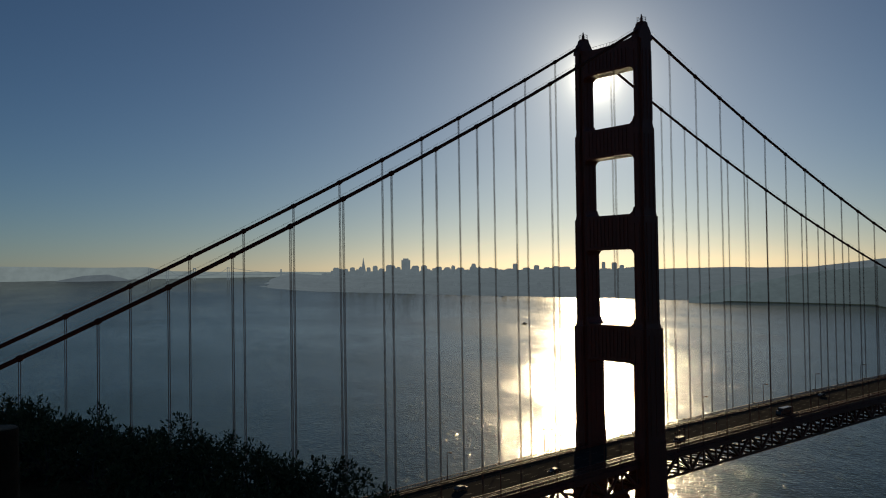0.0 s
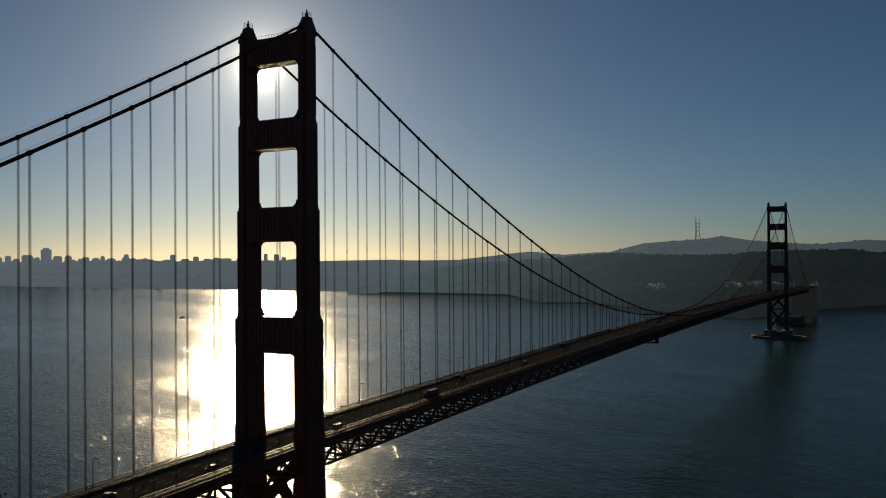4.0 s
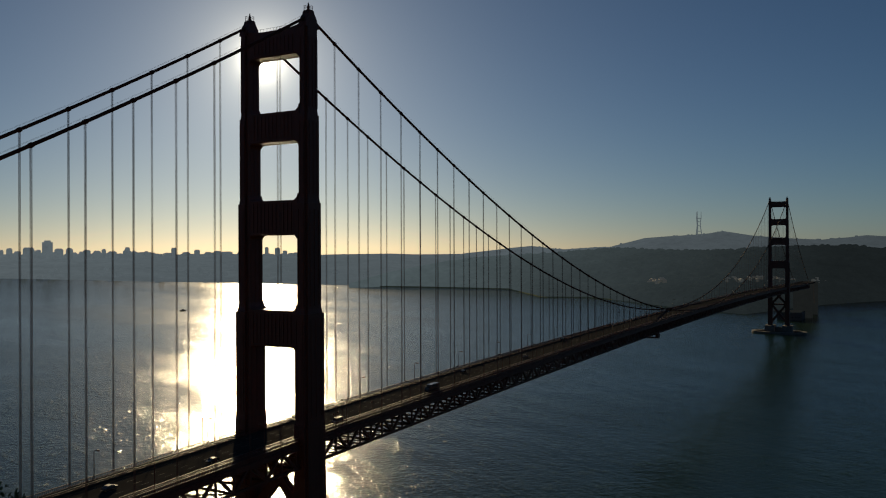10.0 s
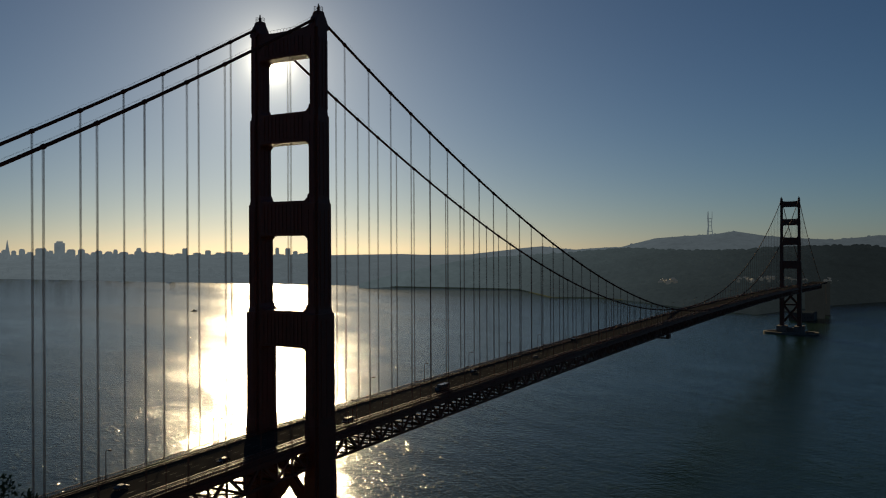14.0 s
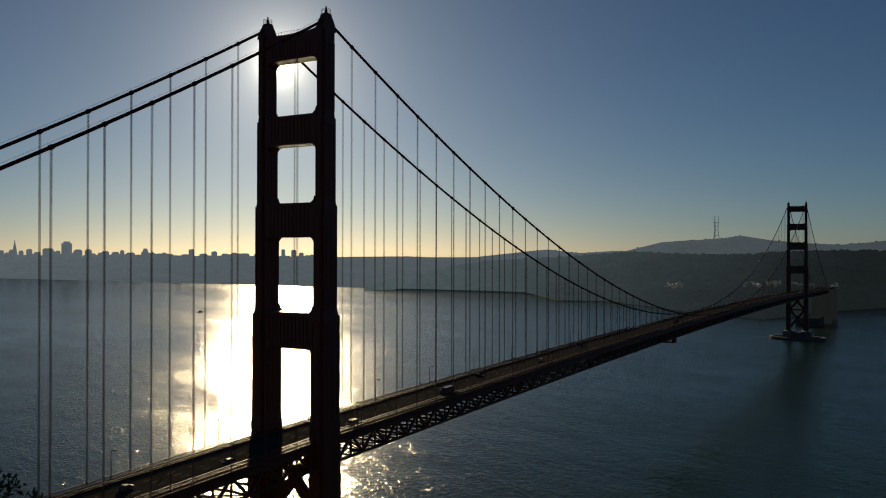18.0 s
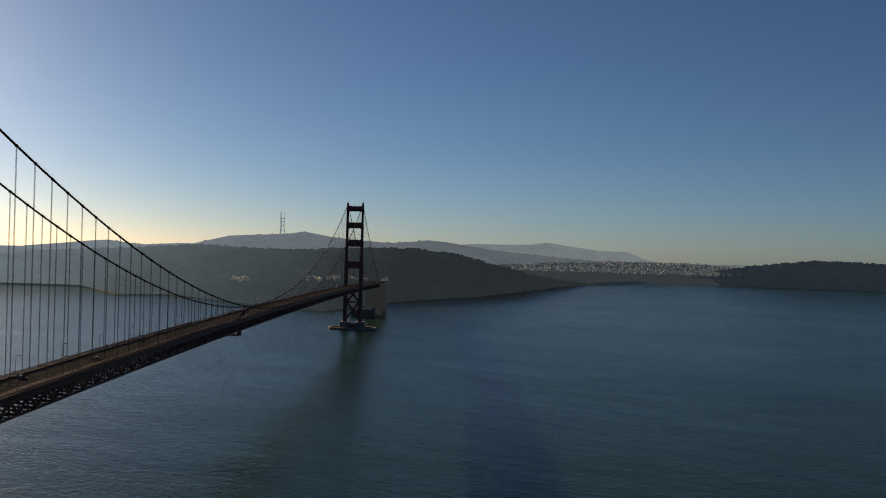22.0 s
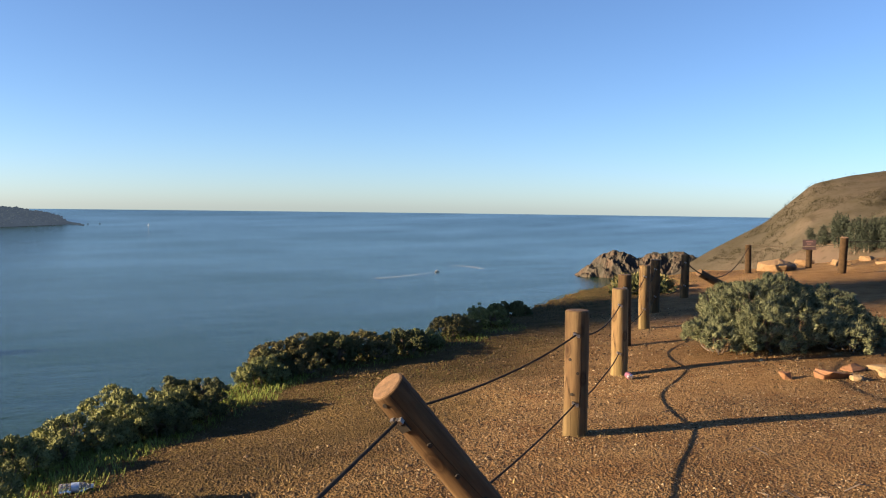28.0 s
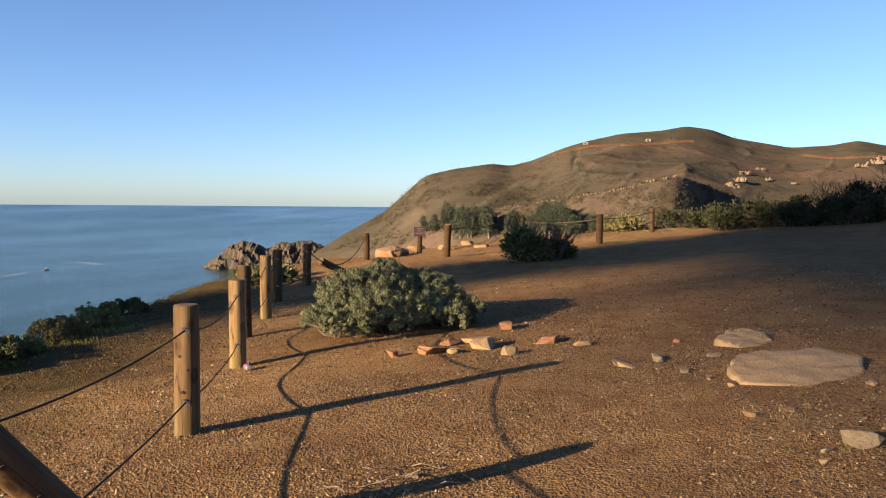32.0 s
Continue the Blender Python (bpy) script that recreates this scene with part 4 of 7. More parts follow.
def m_wood(name, tone):
    """Round treated pine: long grain and streaks, a few drying cracks, knots, grey and green weathering near the ground."""
    n = Nodes(name, 0.82, spec=0.18)
    fine = n.noise(34.0, 5.0, 0.65, vec=n.stretch(1, 1, 0.06))
    streak = n.noise(9.0, 4.0, 0.6, vec=n.stretch(1, 1, 0.16))
    blot = n.noise(4.5, 4.0)
    base = n.ramp(streak, [(0.30, (0.062, 0.034, 0.016)), (0.46, (0.128, 0.080, 0.040)), (0.58, (0.185, 0.124, 0.064)), (0.72, (0.235, 0.170, 0.092))])
    base = n.mix(n.ramp(fine, [(0.34, (0.75,) * 3), (0.52, (0,) * 3)]), base, (0.050, 0.028, 0.013))
    base = n.mix(n.ramp(blot, [(0.52, (0,) * 3), (0.72, (0.6,) * 3)]), base, (0.105, 0.066, 0.030))
    base = n.mix(n.maths("MULTIPLY", n.each(), 0.35), base, (0.20, 0.125, 0.065))
    z = n.node("SeparateXYZ")
    n.link(n.pos, z.inputs[0])
    damp = n.maths("MULTIPLY", n.ramp(z.outputs[2], [(0.05, (1,) * 3), (0.42, (0,) * 3)]), blot)
    base = n.mix(n.maths("MULTIPLY", damp, 0.9), base, (0.070, 0.062, 0.022))
    knot = n.voronoi(5.2, vec=n.stretch(1, 1, 0.62))
    base = n.mix(n.ramp(knot, [(0.10, (0.95,) * 3), (0.17, (0.3,) * 3), (0.20, (0.65,) * 3), (0.27, (0,) * 3)]), base, (0.035, 0.017, 0.008))
    crack = n.ramp(n.noise(7.0, 2.0, 0.6, vec=n.stretch(1, 1, 0.045)), [(0.49, (0,) * 3), (0.5, (1,) * 3), (0.51, (0,) * 3)])
    base = n.mix(n.maths("MULTIPLY", crack, 0.8), base, (0.02, 0.011, 0.006))
    n.color(n.mix(1.0, base, tone, "MULTIPLY"))
    n.bump(n.maths("SUBTRACT", n.maths("ADD", fine, streak), n.maths("MULTIPLY", crack, 0.7)), 0.7, 0.006)
    return n.m


def m_leaf(name, dark, lite, tip):
    n = Nodes(name, 0.75, spec=0.12)
    r = n.island()
    c = n.ramp(r, [(0.0, dark), (0.30, lite), (0.90, lite), (1.0, tip)])
    n.color(n.mix(n.maths("MULTIPLY", n.noise(7.0, 2.0), 0.45), c, dark))
    n.b.inputs["Subsurface Weight"].default_value = 0.0
    return n.m


def m_stone(name, a, b, scale=6.0):
    n = Nodes(name, 0.9, spec=0.2)
    big = n.noise(scale, 6.0, 0.6)
    fine = n.noise(scale * 8, 4.0)
    n.color(n.mix(n.maths("MULTIPLY", fine, 0.5), n.ramp(big, [(0.3, a), (0.7, b)]), tuple(v * 0.6 for v in a)))
    n.bump(n.maths("ADD", big, n.maths("MULTIPLY", fine, 0.4)), 0.7, 0.03)
    return n.m


def m_pebble():
    n = Nodes("gravel_stone", 0.9, spec=0.2)
    n.world_pos()
    xyz = n.node("SeparateXYZ")
    n.link(n.pos, xyz.inputs[0])
    side = n.maths("SUBTRACT", n.maths("SUBTRACT", xyz.outputs[1], VY + 1.3), n.maths("MULTIPLY", n.maths("SUBTRACT", xyz.outputs[0], VX), 0.212))
    grown = n.ramp(n.maths("ADD", n.maths("MULTIPLY", side, 0.36), n.maths("SUBTRACT", n.noise(0.9, 5.0, 0.65), 0.58)), [(0.0, (0,) * 3), (0.5, (0.75,) * 3)])
    n.color(n.mix(grown, n.ramp(n.island(), [(0.0, (0.024, 0.016, 0.009)), (0.3, (0.098, 0.064, 0.032)), (0.7, (0.185, 0.124, 0.064)), (0.90, (0.29, 0.205, 0.114)), (1.0, (0.46, 0.36, 0.21))]), (0.062, 0.042, 0.018)))
    n.bump(n.noise(60.0, 3.0), 0.3, 0.004)
    return n.m


M_WOOD = m_wood("weathered_pine", (0.84, 0.86, 0.84))
M_OLDWOOD = m_wood("dark_weathered_pine", (0.58, 0.55, 0.52))
M_PALEWOOD = m_wood("pale_weathered_pine", (1.28, 1.36, 1.28))
M_DARKPOST = plain("dark_tarred_post", (0.042, 0.027, 0.015), 0.9, 0.0, 0.4, 9.0, 0.6, 0.01, 0.1)
M_WOODEND = plain("cut_wood_end", (0.15, 0.088, 0.042), 0.85, 0.0, 0.45, 25.0, 0.6, 0.004)
M_HOLE = plain("bolt_hole_dark", (0.02, 0.015, 0.01), 0.9)
M_WIRE = plain("wire_rope_steel", (0.045, 0.038, 0.03), 0.9, 0.0, 0.3, 30.0, 0.5, 0.003, 0.05)
M_ZINC = plain("zinc_clamp", (0.32, 0.32, 0.32), 0.4, 0.9, 0.15, 40.0)
# scrub leaf colour taken almost to black to stand for shade
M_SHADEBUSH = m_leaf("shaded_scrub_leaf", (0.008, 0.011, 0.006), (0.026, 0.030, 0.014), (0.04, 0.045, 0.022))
M_SAGE = m_leaf("sage_leaf", (0.028, 0.035, 0.018), (0.172, 0.190, 0.102), (0.27, 0.285, 0.175))
M_COYOTE = m_leaf("coyote_brush_leaf", (0.026, 0.036, 0.014), (0.185, 0.205, 0.080), (0.25, 0.265, 0.12))
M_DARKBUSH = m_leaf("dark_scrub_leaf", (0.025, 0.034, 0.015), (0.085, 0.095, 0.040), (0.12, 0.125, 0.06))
M_RUSTBUSH = m_leaf("dry_scrub_leaf", (0.036, 0.036, 0.016), (0.135, 0.125, 0.052), (0.24, 0.21, 0.095))
M_BLADE = m_leaf("grass_blade", (0.07, 0.10, 0.020), (0.17, 0.22, 0.050), (0.32, 0.30, 0.12))
M_VERGE = m_leaf("verge_grass_blade", (0.05, 0.065, 0.016), (0.11, 0.13, 0.034), (0.22, 0.20, 0.08))
# grass colour darkened to stand for the shadowed slope
M_SHADEBLADE = m_leaf("dark_grass_blade", (0.016, 0.022, 0.008), (0.032, 0.040, 0.014), (0.05, 0.05, 0.02))
M_STRAW = m_leaf("dry_grass_blade", (0.16, 0.12, 0.05), (0.32, 0.25, 0.11), (0.45, 0.37, 0.2))
M_TWIG = plain("grey_twig", (0.13, 0.10, 0.075), 0.9, 0.0, 0.3, 12.0)
# the twig colour again, darkened as shade would darken it
M_SHADETWIG = plain("dark_twig", (0.05, 0.04, 0.03), 0.9, 0.0, 0.3, 12.0)
M_PEBBLE = m_pebble()
M_SAND = m_stone("tan_sandstone", (0.24, 0.165, 0.088), (0.35, 0.258, 0.148))
M_RUBBLE = m_stone("weathered_masonry", (0.15, 0.095, 0.05), (0.23, 0.155, 0.085))
M_BRICK = m_stone("red_brick_rubble", (0.20, 0.098, 0.052), (0.27, 0.148, 0.08), 9.0)
M_GREYROCK = m_stone("grey_lichen_rock", (0.15, 0.115, 0.072), (0.27, 0.22, 0.145), 12.0)


def rnd(seed):
    return np.random.RandomState(seed)


def leaf_cloud(name, pts, dirs, n_leaf, size, mat, parent, seed, spread=0.9):
    """Sprigs of small pointed leaves: at each place a tuft whose leaves turn round its direction."""
    rng = rnd(seed)
    k = len(pts)
    P = np.repeat(pts, n_leaf, 0)
    Dn = np.repeat(dirs, n_leaf, 0)
    along = rng.uniform(0, 1, len(P))[:, None]
    j = rng.normal(size=P.shape)
    side = j - Dn * (j * Dn).sum(1, keepdims=True)
    side /= np.linalg.norm(side, axis=1, keepdims=True) + 1e-9
    out = Dn * (0.35 + 0.65 * along) + side * spread * (1.1 - 0.6 * along)
    out /= np.linalg.norm(out, axis=1, keepdims=True)
    L = size * rng.uniform(0.6, 1.35, len(P))[:, None]
    base = P + Dn * along * size * 2.6
    wide = np.cross(out, rng.normal(size=P.shape))
    wide /= np.linalg.norm(wide, axis=1, keepdims=True) + 1e-9
    wide *= L * 0.20
    mid = base + out * L * 0.5
    V = np.stack([base, mid + wide, base + out * L, mid - wide], 1).reshape(-1, 3)
    F = np.arange(len(V)).reshape(-1, 4)
    return arrays(name, V, F, mat, parent)


def bush(name, x, y, rx, ry, h, sprigs, leaf, mat, seed, label, lumps=14, turn=0.0, sink=0.1, group="", n_leaf=10, category="bush"):
    """A low dense bush: woody stems and a lumpy crown of leafy sprigs with gaps."""
    rng = rnd(seed)
    sprigs, leaf, n_leaf = int(sprigs * 0.24), leaf * 1.75, int(n_leaf * 0.75)
    root = empty(name, spot(x, y, -sink))
    root.rotation_euler = (0, 0, radians(turn))
    a, r = rng.uniform(0, 6.283, lumps), np.sqrt(rng.uniform(0, 1, lumps))
    cx, cy = np.cos(a) * r * rx * 0.72, np.sin(a) * r * ry * 0.72
    cz = h * (0.10 + 0.62 * np.clip(1 - (cx / rx) ** 2 - (cy / ry) ** 2, 0, 1) * rng.uniform(0.55, 1.05, lumps))
    lr = min(rx, ry, h) * rng.uniform(0.28, 0.46, lumps)
    cz[::3] = np.minimum(cz[::3], 0.35 * h)
    per = 20                                               # sprigs gather in rounded tufts on the lumps
    tufts = max(1, sprigs // per)
    pick = rng.randint(0, lumps, tufts)
    v = rng.normal(size=(tufts, 3))
    v /= np.linalg.norm(v, axis=1, keepdims=True)
    v[:, 2] = np.where(v[:, 2] < -0.35, -v[:, 2], v[:, 2])
    depth = rng.uniform(0.35, 1.0, tufts) ** 0.5
    rad = (lr[pick] * depth)[:, None]
    c = np.stack([cx, cy, cz], 1)[pick] + v * rad * np.array([1.0, 1.0, 0.85])
    tr = (0.055 + 0.10 * min(rx, h)) * rng.uniform(0.5, 1.0, tufts)
    w = rng.normal(size=(tufts, per, 3))
    w /= np.linalg.norm(w, axis=2, keepdims=True)
    w = w + v[:, None, :] * 0.8
    w /= np.linalg.norm(w, axis=2, keepdims=True)
    pts = (c[:, None, :] + w * tr[:, None, None] * rng.uniform(0.5, 1.0, (tufts, per, 1))).reshape(-1, 3)
    pts[:, 2] = np.maximum(pts[:, 2], 0.03 + 0.05 * rng.uniform(size=len(pts)))
    dirs = w.reshape(-1, 3) + np.array([0, 0, 0.45]) + 0.3 * rng.normal(size=(len(pts), 3))
    dirs /= np.linalg.norm(dirs, axis=1, keepdims=True)
    leaf_cloud("foliage", pts, dirs, n_leaf, leaf, mat, root, seed + 1)
    g = Geo()
    for k in range(lumps):
        b = Vector((cx[k] * 0.15, cy[k] * 0.15, 0))
        t = Vector((cx[k], cy[k], cz[k]))
        m = b.lerp(t, 0.5) + Vector((cx[k] * 0.25, cy[k] * 0.25, -0.05 * h))
        g.tube([b, m, t], [0.022 * h + 0.006, 0.014 * h + 0.004, 0.006], 5)
        for _ in range(5):
            w = rng.normal(size=3)
            w /= np.linalg.norm(w)
            e = t + Vector((w[0], w[1], abs(w[2]) * 0.8)) * float(lr[k]) * 1.02
            g.tube([m.lerp(t, 0.6), t.lerp(e, 0.5), e], [0.008, 0.005, 0.002], 4)
    make("branchwork", g, M_SHADETWIG, root, "dark woody stems")
    return tagged(root, label, category, group)


def tufted_bush(name, x, y, rx, ry, h, tufts, tuft_r, leaf, mat, seed, label, lumps=18, turn=0.0, sink=0.06, group="", n_leaf=42, slim=0.22):
    """A bush of many small round leafy tufts over a lumpy dome, with dark gaps between them and woody stems inside."""
    rng = rnd(seed)
    root = empty(name, spot(x, y, -sink))
    root.rotation_euler = (0, 0, radians(turn))
    a, q = rng.uniform(0, 6.283, lumps), np.sqrt(rng.uniform(0.02, 1, lumps))
    cx, cy = np.cos(a) * q * rx * 0.74, np.sin(a) * q * ry * 0.74
    lr = min(rx, ry, h) * rng.uniform(0.26, 0.44, lumps)
    dome = np.sqrt(np.clip(1 - (cx / rx) ** 2 - (cy / ry) ** 2, 0, 1))
    cz = np.clip(h * dome * rng.uniform(0.72, 1.0, lumps) - lr * 0.8, 0.05 * h, None)
    c = np.stack([cx, cy, cz], 1)
    pts, nor = [], []
    while len(pts) < tufts:
        k = rng.randint(lumps)
        v = rng.normal(size=3)
        v /= np.linalg.norm(v)
        if v[2] < -0.35:
            continue
        p = c[k] + v * lr[k] * np.array([1.0, 1.0, 0.9]) * (rng.uniform(0.55, 0.8) if rng.rand() < 0.22 else 1.0)
        gap = np.linalg.norm(c - p, axis=1) / lr
        if p[2] < 0.02 or (np.delete(gap, k) < 0.72).any():
            if rng.rand() < 0.93:
                continue
        pts.append(p)
        nor.append(v)
    P, N = np.array(pts), np.array(nor)
    N = N + np.array([0, 0, 0.55])
    N /= np.linalg.norm(N, axis=1, keepdims=True)
    tr = tuft_r * rng.uniform(0.6, 1.25, tufts)
    C, A, T = np.repeat(P, n_leaf, 0), np.repeat(N, n_leaf, 0), np.repeat(tr, n_leaf)[:, None]
    m = len(C)
    d = rng.normal(size=(m, 3))
    d /= np.linalg.norm(d, axis=1, keepdims=True)
    d = d + A * 0.75
    d /= np.linalg.norm(d, axis=1, keepdims=True)
    base = C + d * T * rng.uniform(0.25, 0.85, (m, 1)) ** 0.7 - A * T * 0.12
    rise = A + rng.normal(0, 0.55, (m, 3))                 # leaves lie like scales round their tuft, tips turned out
    out = rise - d * (rise * d).sum(1, keepdims=True) * 0.62
    out /= np.linalg.norm(out, axis=1, keepdims=True)
    L = leaf * rng.uniform(0.6, 1.4, (m, 1))
    wide = np.cross(out, d + rng.normal(0, 0.30, (m, 3)))
    wide /= np.linalg.norm(wide, axis=1, keepdims=True) + 1e-9
    wide *= L * slim
    tips = base + out * L
    V = np.stack([base + wide, tips, base - wide], 1).reshape(-1, 3)
    arrays("foliage", V, np.arange(3 * m).reshape(-1, 3), mat, root)
    g = Geo()
    for k in range(lumps):
        b, t = Vector((cx[k] * 0.12, cy[k] * 0.12, 0)), Vector(c[k])
        mm = b.lerp(t, 0.5) + Vector((cx[k] * 0.22, cy[k] * 0.22, -0.05 * h))
        g.tube([b, mm, t], [0.016 * h + 0.005, 0.012 * h + 0.003, 0.006], 5)
        for _ in range(6):
            w = rng.normal(size=3)
            w /= np.linalg.norm(w)
            e = t + Vector((w[0], w[1], abs(w[2]) * 0.8)) * float(lr[k]) * 0.95
            g.tube([mm.lerp(t, 0.6), t.lerp(e, 0.5), e], [0.006, 0.004, 0.002], 4)
    make("branchwork", g, M_TWIG, root, "woody stems")
    return tagged(root, label, "bush", group)


def around(a, d):
    return -math.sin(radians(a)) * d, math.cos(radians(a)) * d


tufted_bush("sage_bush", 11.15, 1.86, 1.2, 1.15, 0.92, 1050, 0.080, 0.040, M_SAGE, 11, "large rounded grey-green sage bush on the bare dirt", 40, 10, 0.05, "", 115, 0.14)
tufted_bush("sage_bush", 10.35, 2.35, 0.6, 0.55, 0.52, 240, 0.072, 0.046, M_SAGE, 12, "small grey-green sage bush beside the larger one", 12, 0, 0.05, "", 95, 0.15)
tufted_bush("sage_bush", 11.0, 0.98, 0.55, 0.5, 0.5, 210, 0.072, 0.046, M_SAGE, 14, "small grey-green sage bush beside the larger one", 11, 0, 0.05, "", 95, 0.15)
# scrub along the seaward edge: bearing, distance, radius, height
LOW = "low green coyote brush at the edge of the slope, sunlit tops"
for k, (a, d, r, h, m) in enumerate([(-11.0, 5.5, 0.36, 0.26, M_COYOTE), (-17.0, 5.6, 0.44, 0.34, M_COYOTE), (-20.5, 5.6, 0.50, 0.45, M_COYOTE), (-24.0, 5.5, 0.55, 0.57, M_COYOTE), (-27.0, 5.5, 0.46, 0.60, M_COYOTE),
                                     (-29.2, 5.75, 0.34, 0.46, M_COYOTE), (-20.0, 5.15, 0.36, 0.26, M_COYOTE), (-30.6, 6.9, 0.36, 0.42, M_COYOTE), (-33.0, 7.3, 0.32, 0.30, M_COYOTE), (-35.4, 7.75, 0.42, 0.40, M_COYOTE),
                                     (-38.6, 8.15, 0.60, 0.54, M_COYOTE), (-41.8, 8.45, 0.50, 0.50, M_DARKBUSH), (-39.8, 7.9, 0.40, 0.34, M_DARKBUSH)]):
    x, y = around(a, d)
    tufted_bush("coyote_bush", x, y, r, r * 0.9, h, int(470 * r), 0.056, 0.021, m, 30 + k, LOW, 13, k * 37, 0.06, "edge scrub", 120, 0.24)
for k, (a, d, r, h, m) in enumerate([(-46.4, 10.1, 0.40, 0.38, M_COYOTE), (-47.5, 10.55, 0.36, 0.42, M_DARKBUSH), (-48.4, 10.7, 0.58, 0.52, M_RUSTBUSH), (-50.8, 11.0, 0.55, 0.50, M_DARKBUSH), (-53.0, 11.3, 0.55, 0.45, M_RUSTBUSH), (-55.6, 11.8, 0.60, 0.42, M_DARKBUSH),
                                     (-57.2, 12.4, 0.45, 0.32, M_COYOTE), (-59.3, 13.7, 0.62, 0.44, M_RUSTBUSH), (-61.8, 15.3, 0.60, 0.46, M_COYOTE), (-63.4, 17.2, 0.6, 0.32, M_DARKBUSH)]):
    x, y = around(a, d)
    tufted_bush("scrub_bush", x, y, r, r * 0.85, h, int(440 * r), 0.060, 0.026, m, 45 + k, "brown-green scrub bush at the edge of the slope", 13, k * 51, 0.06, "edge scrub", 95, 0.24)
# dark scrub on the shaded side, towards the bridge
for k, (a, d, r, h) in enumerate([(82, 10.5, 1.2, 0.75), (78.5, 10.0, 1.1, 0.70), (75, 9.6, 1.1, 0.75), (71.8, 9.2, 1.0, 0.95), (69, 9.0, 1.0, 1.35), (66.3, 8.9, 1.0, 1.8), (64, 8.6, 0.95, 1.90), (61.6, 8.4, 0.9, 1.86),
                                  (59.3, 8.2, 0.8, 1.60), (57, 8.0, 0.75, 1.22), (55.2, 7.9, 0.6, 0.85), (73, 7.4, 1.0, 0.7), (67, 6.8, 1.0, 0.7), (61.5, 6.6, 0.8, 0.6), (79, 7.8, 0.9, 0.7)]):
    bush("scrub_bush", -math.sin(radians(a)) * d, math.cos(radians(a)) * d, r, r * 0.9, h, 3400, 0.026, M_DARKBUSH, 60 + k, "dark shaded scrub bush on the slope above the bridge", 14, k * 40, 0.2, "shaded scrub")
# scrub beyond the fence, on the rise; M_SHADEBUSH leaves carry shade in their colour
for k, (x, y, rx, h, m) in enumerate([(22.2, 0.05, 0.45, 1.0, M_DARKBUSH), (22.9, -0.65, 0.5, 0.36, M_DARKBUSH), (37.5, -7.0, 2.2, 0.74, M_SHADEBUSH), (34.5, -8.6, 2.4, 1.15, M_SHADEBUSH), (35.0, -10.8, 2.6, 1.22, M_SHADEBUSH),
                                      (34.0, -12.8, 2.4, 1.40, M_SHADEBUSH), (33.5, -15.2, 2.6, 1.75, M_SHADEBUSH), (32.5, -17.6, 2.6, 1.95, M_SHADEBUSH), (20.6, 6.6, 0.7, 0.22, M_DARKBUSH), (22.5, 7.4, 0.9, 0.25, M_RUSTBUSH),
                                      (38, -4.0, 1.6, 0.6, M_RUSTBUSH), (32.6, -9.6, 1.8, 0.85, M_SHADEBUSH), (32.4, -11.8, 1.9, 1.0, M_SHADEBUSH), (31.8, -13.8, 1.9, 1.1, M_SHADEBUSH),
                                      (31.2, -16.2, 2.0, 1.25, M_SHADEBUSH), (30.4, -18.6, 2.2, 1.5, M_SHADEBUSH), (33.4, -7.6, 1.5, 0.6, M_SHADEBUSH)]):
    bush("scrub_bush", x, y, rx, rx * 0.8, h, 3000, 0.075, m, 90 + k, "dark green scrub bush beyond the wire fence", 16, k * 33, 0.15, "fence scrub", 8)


def bare_shrub(x, y, h, seed, label):
    """A leafless shrub: forked grey stems that fan out into fine twigs."""
    rng = rnd(seed)
    root = empty("bare_shrub", spot(x, y, -0.1))
    def fork(g, b, d, length, r, depth):
        e = b + d * length
        g.tube([b, b.lerp(e, 0.5) + Vector(rng.normal(0, 0.03 * length, 3)), e], [r, r * 0.8, r * 0.6], 5 if depth > 1 else 4)
        if depth == 0:
            return
        for _ in range(3):
            w = (d + Vector(rng.normal(0, 0.42, 3)) + Vector((0, 0, 0.12))).normalized()
            fork(g, b.lerp(e, rng.uniform(0.55, 1.0)), w, length * rng.uniform(0.55, 0.8), r * 0.58, depth - 1)
    for k in range(6):
        a = rng.uniform(0, 6.283)
        g = Geo()
        fork(g, Vector((math.cos(a) * 0.1, math.sin(a) * 0.1, 0)), Vector((math.cos(a) * 0.45, math.sin(a) * 0.45, 1)).normalized(), h * 0.42, 0.035, 3)
        make("stem", g, M_SHADETWIG, root)
    return tagged(root, label, "bush", "fence scrub")


for k, (x, y, h) in enumerate([(33.5, -14.2, 3.0), (32.8, -15.6, 3.2), (32.2, -17.2, 3.3), (34.6, -12.0, 2.4), (22.6, 0.2, 1.5), (22.3, -0.6, 1.3)]):
    bare_shrub(x, y, h, 210 + k, "leafless twiggy shrub above the dark scrub")


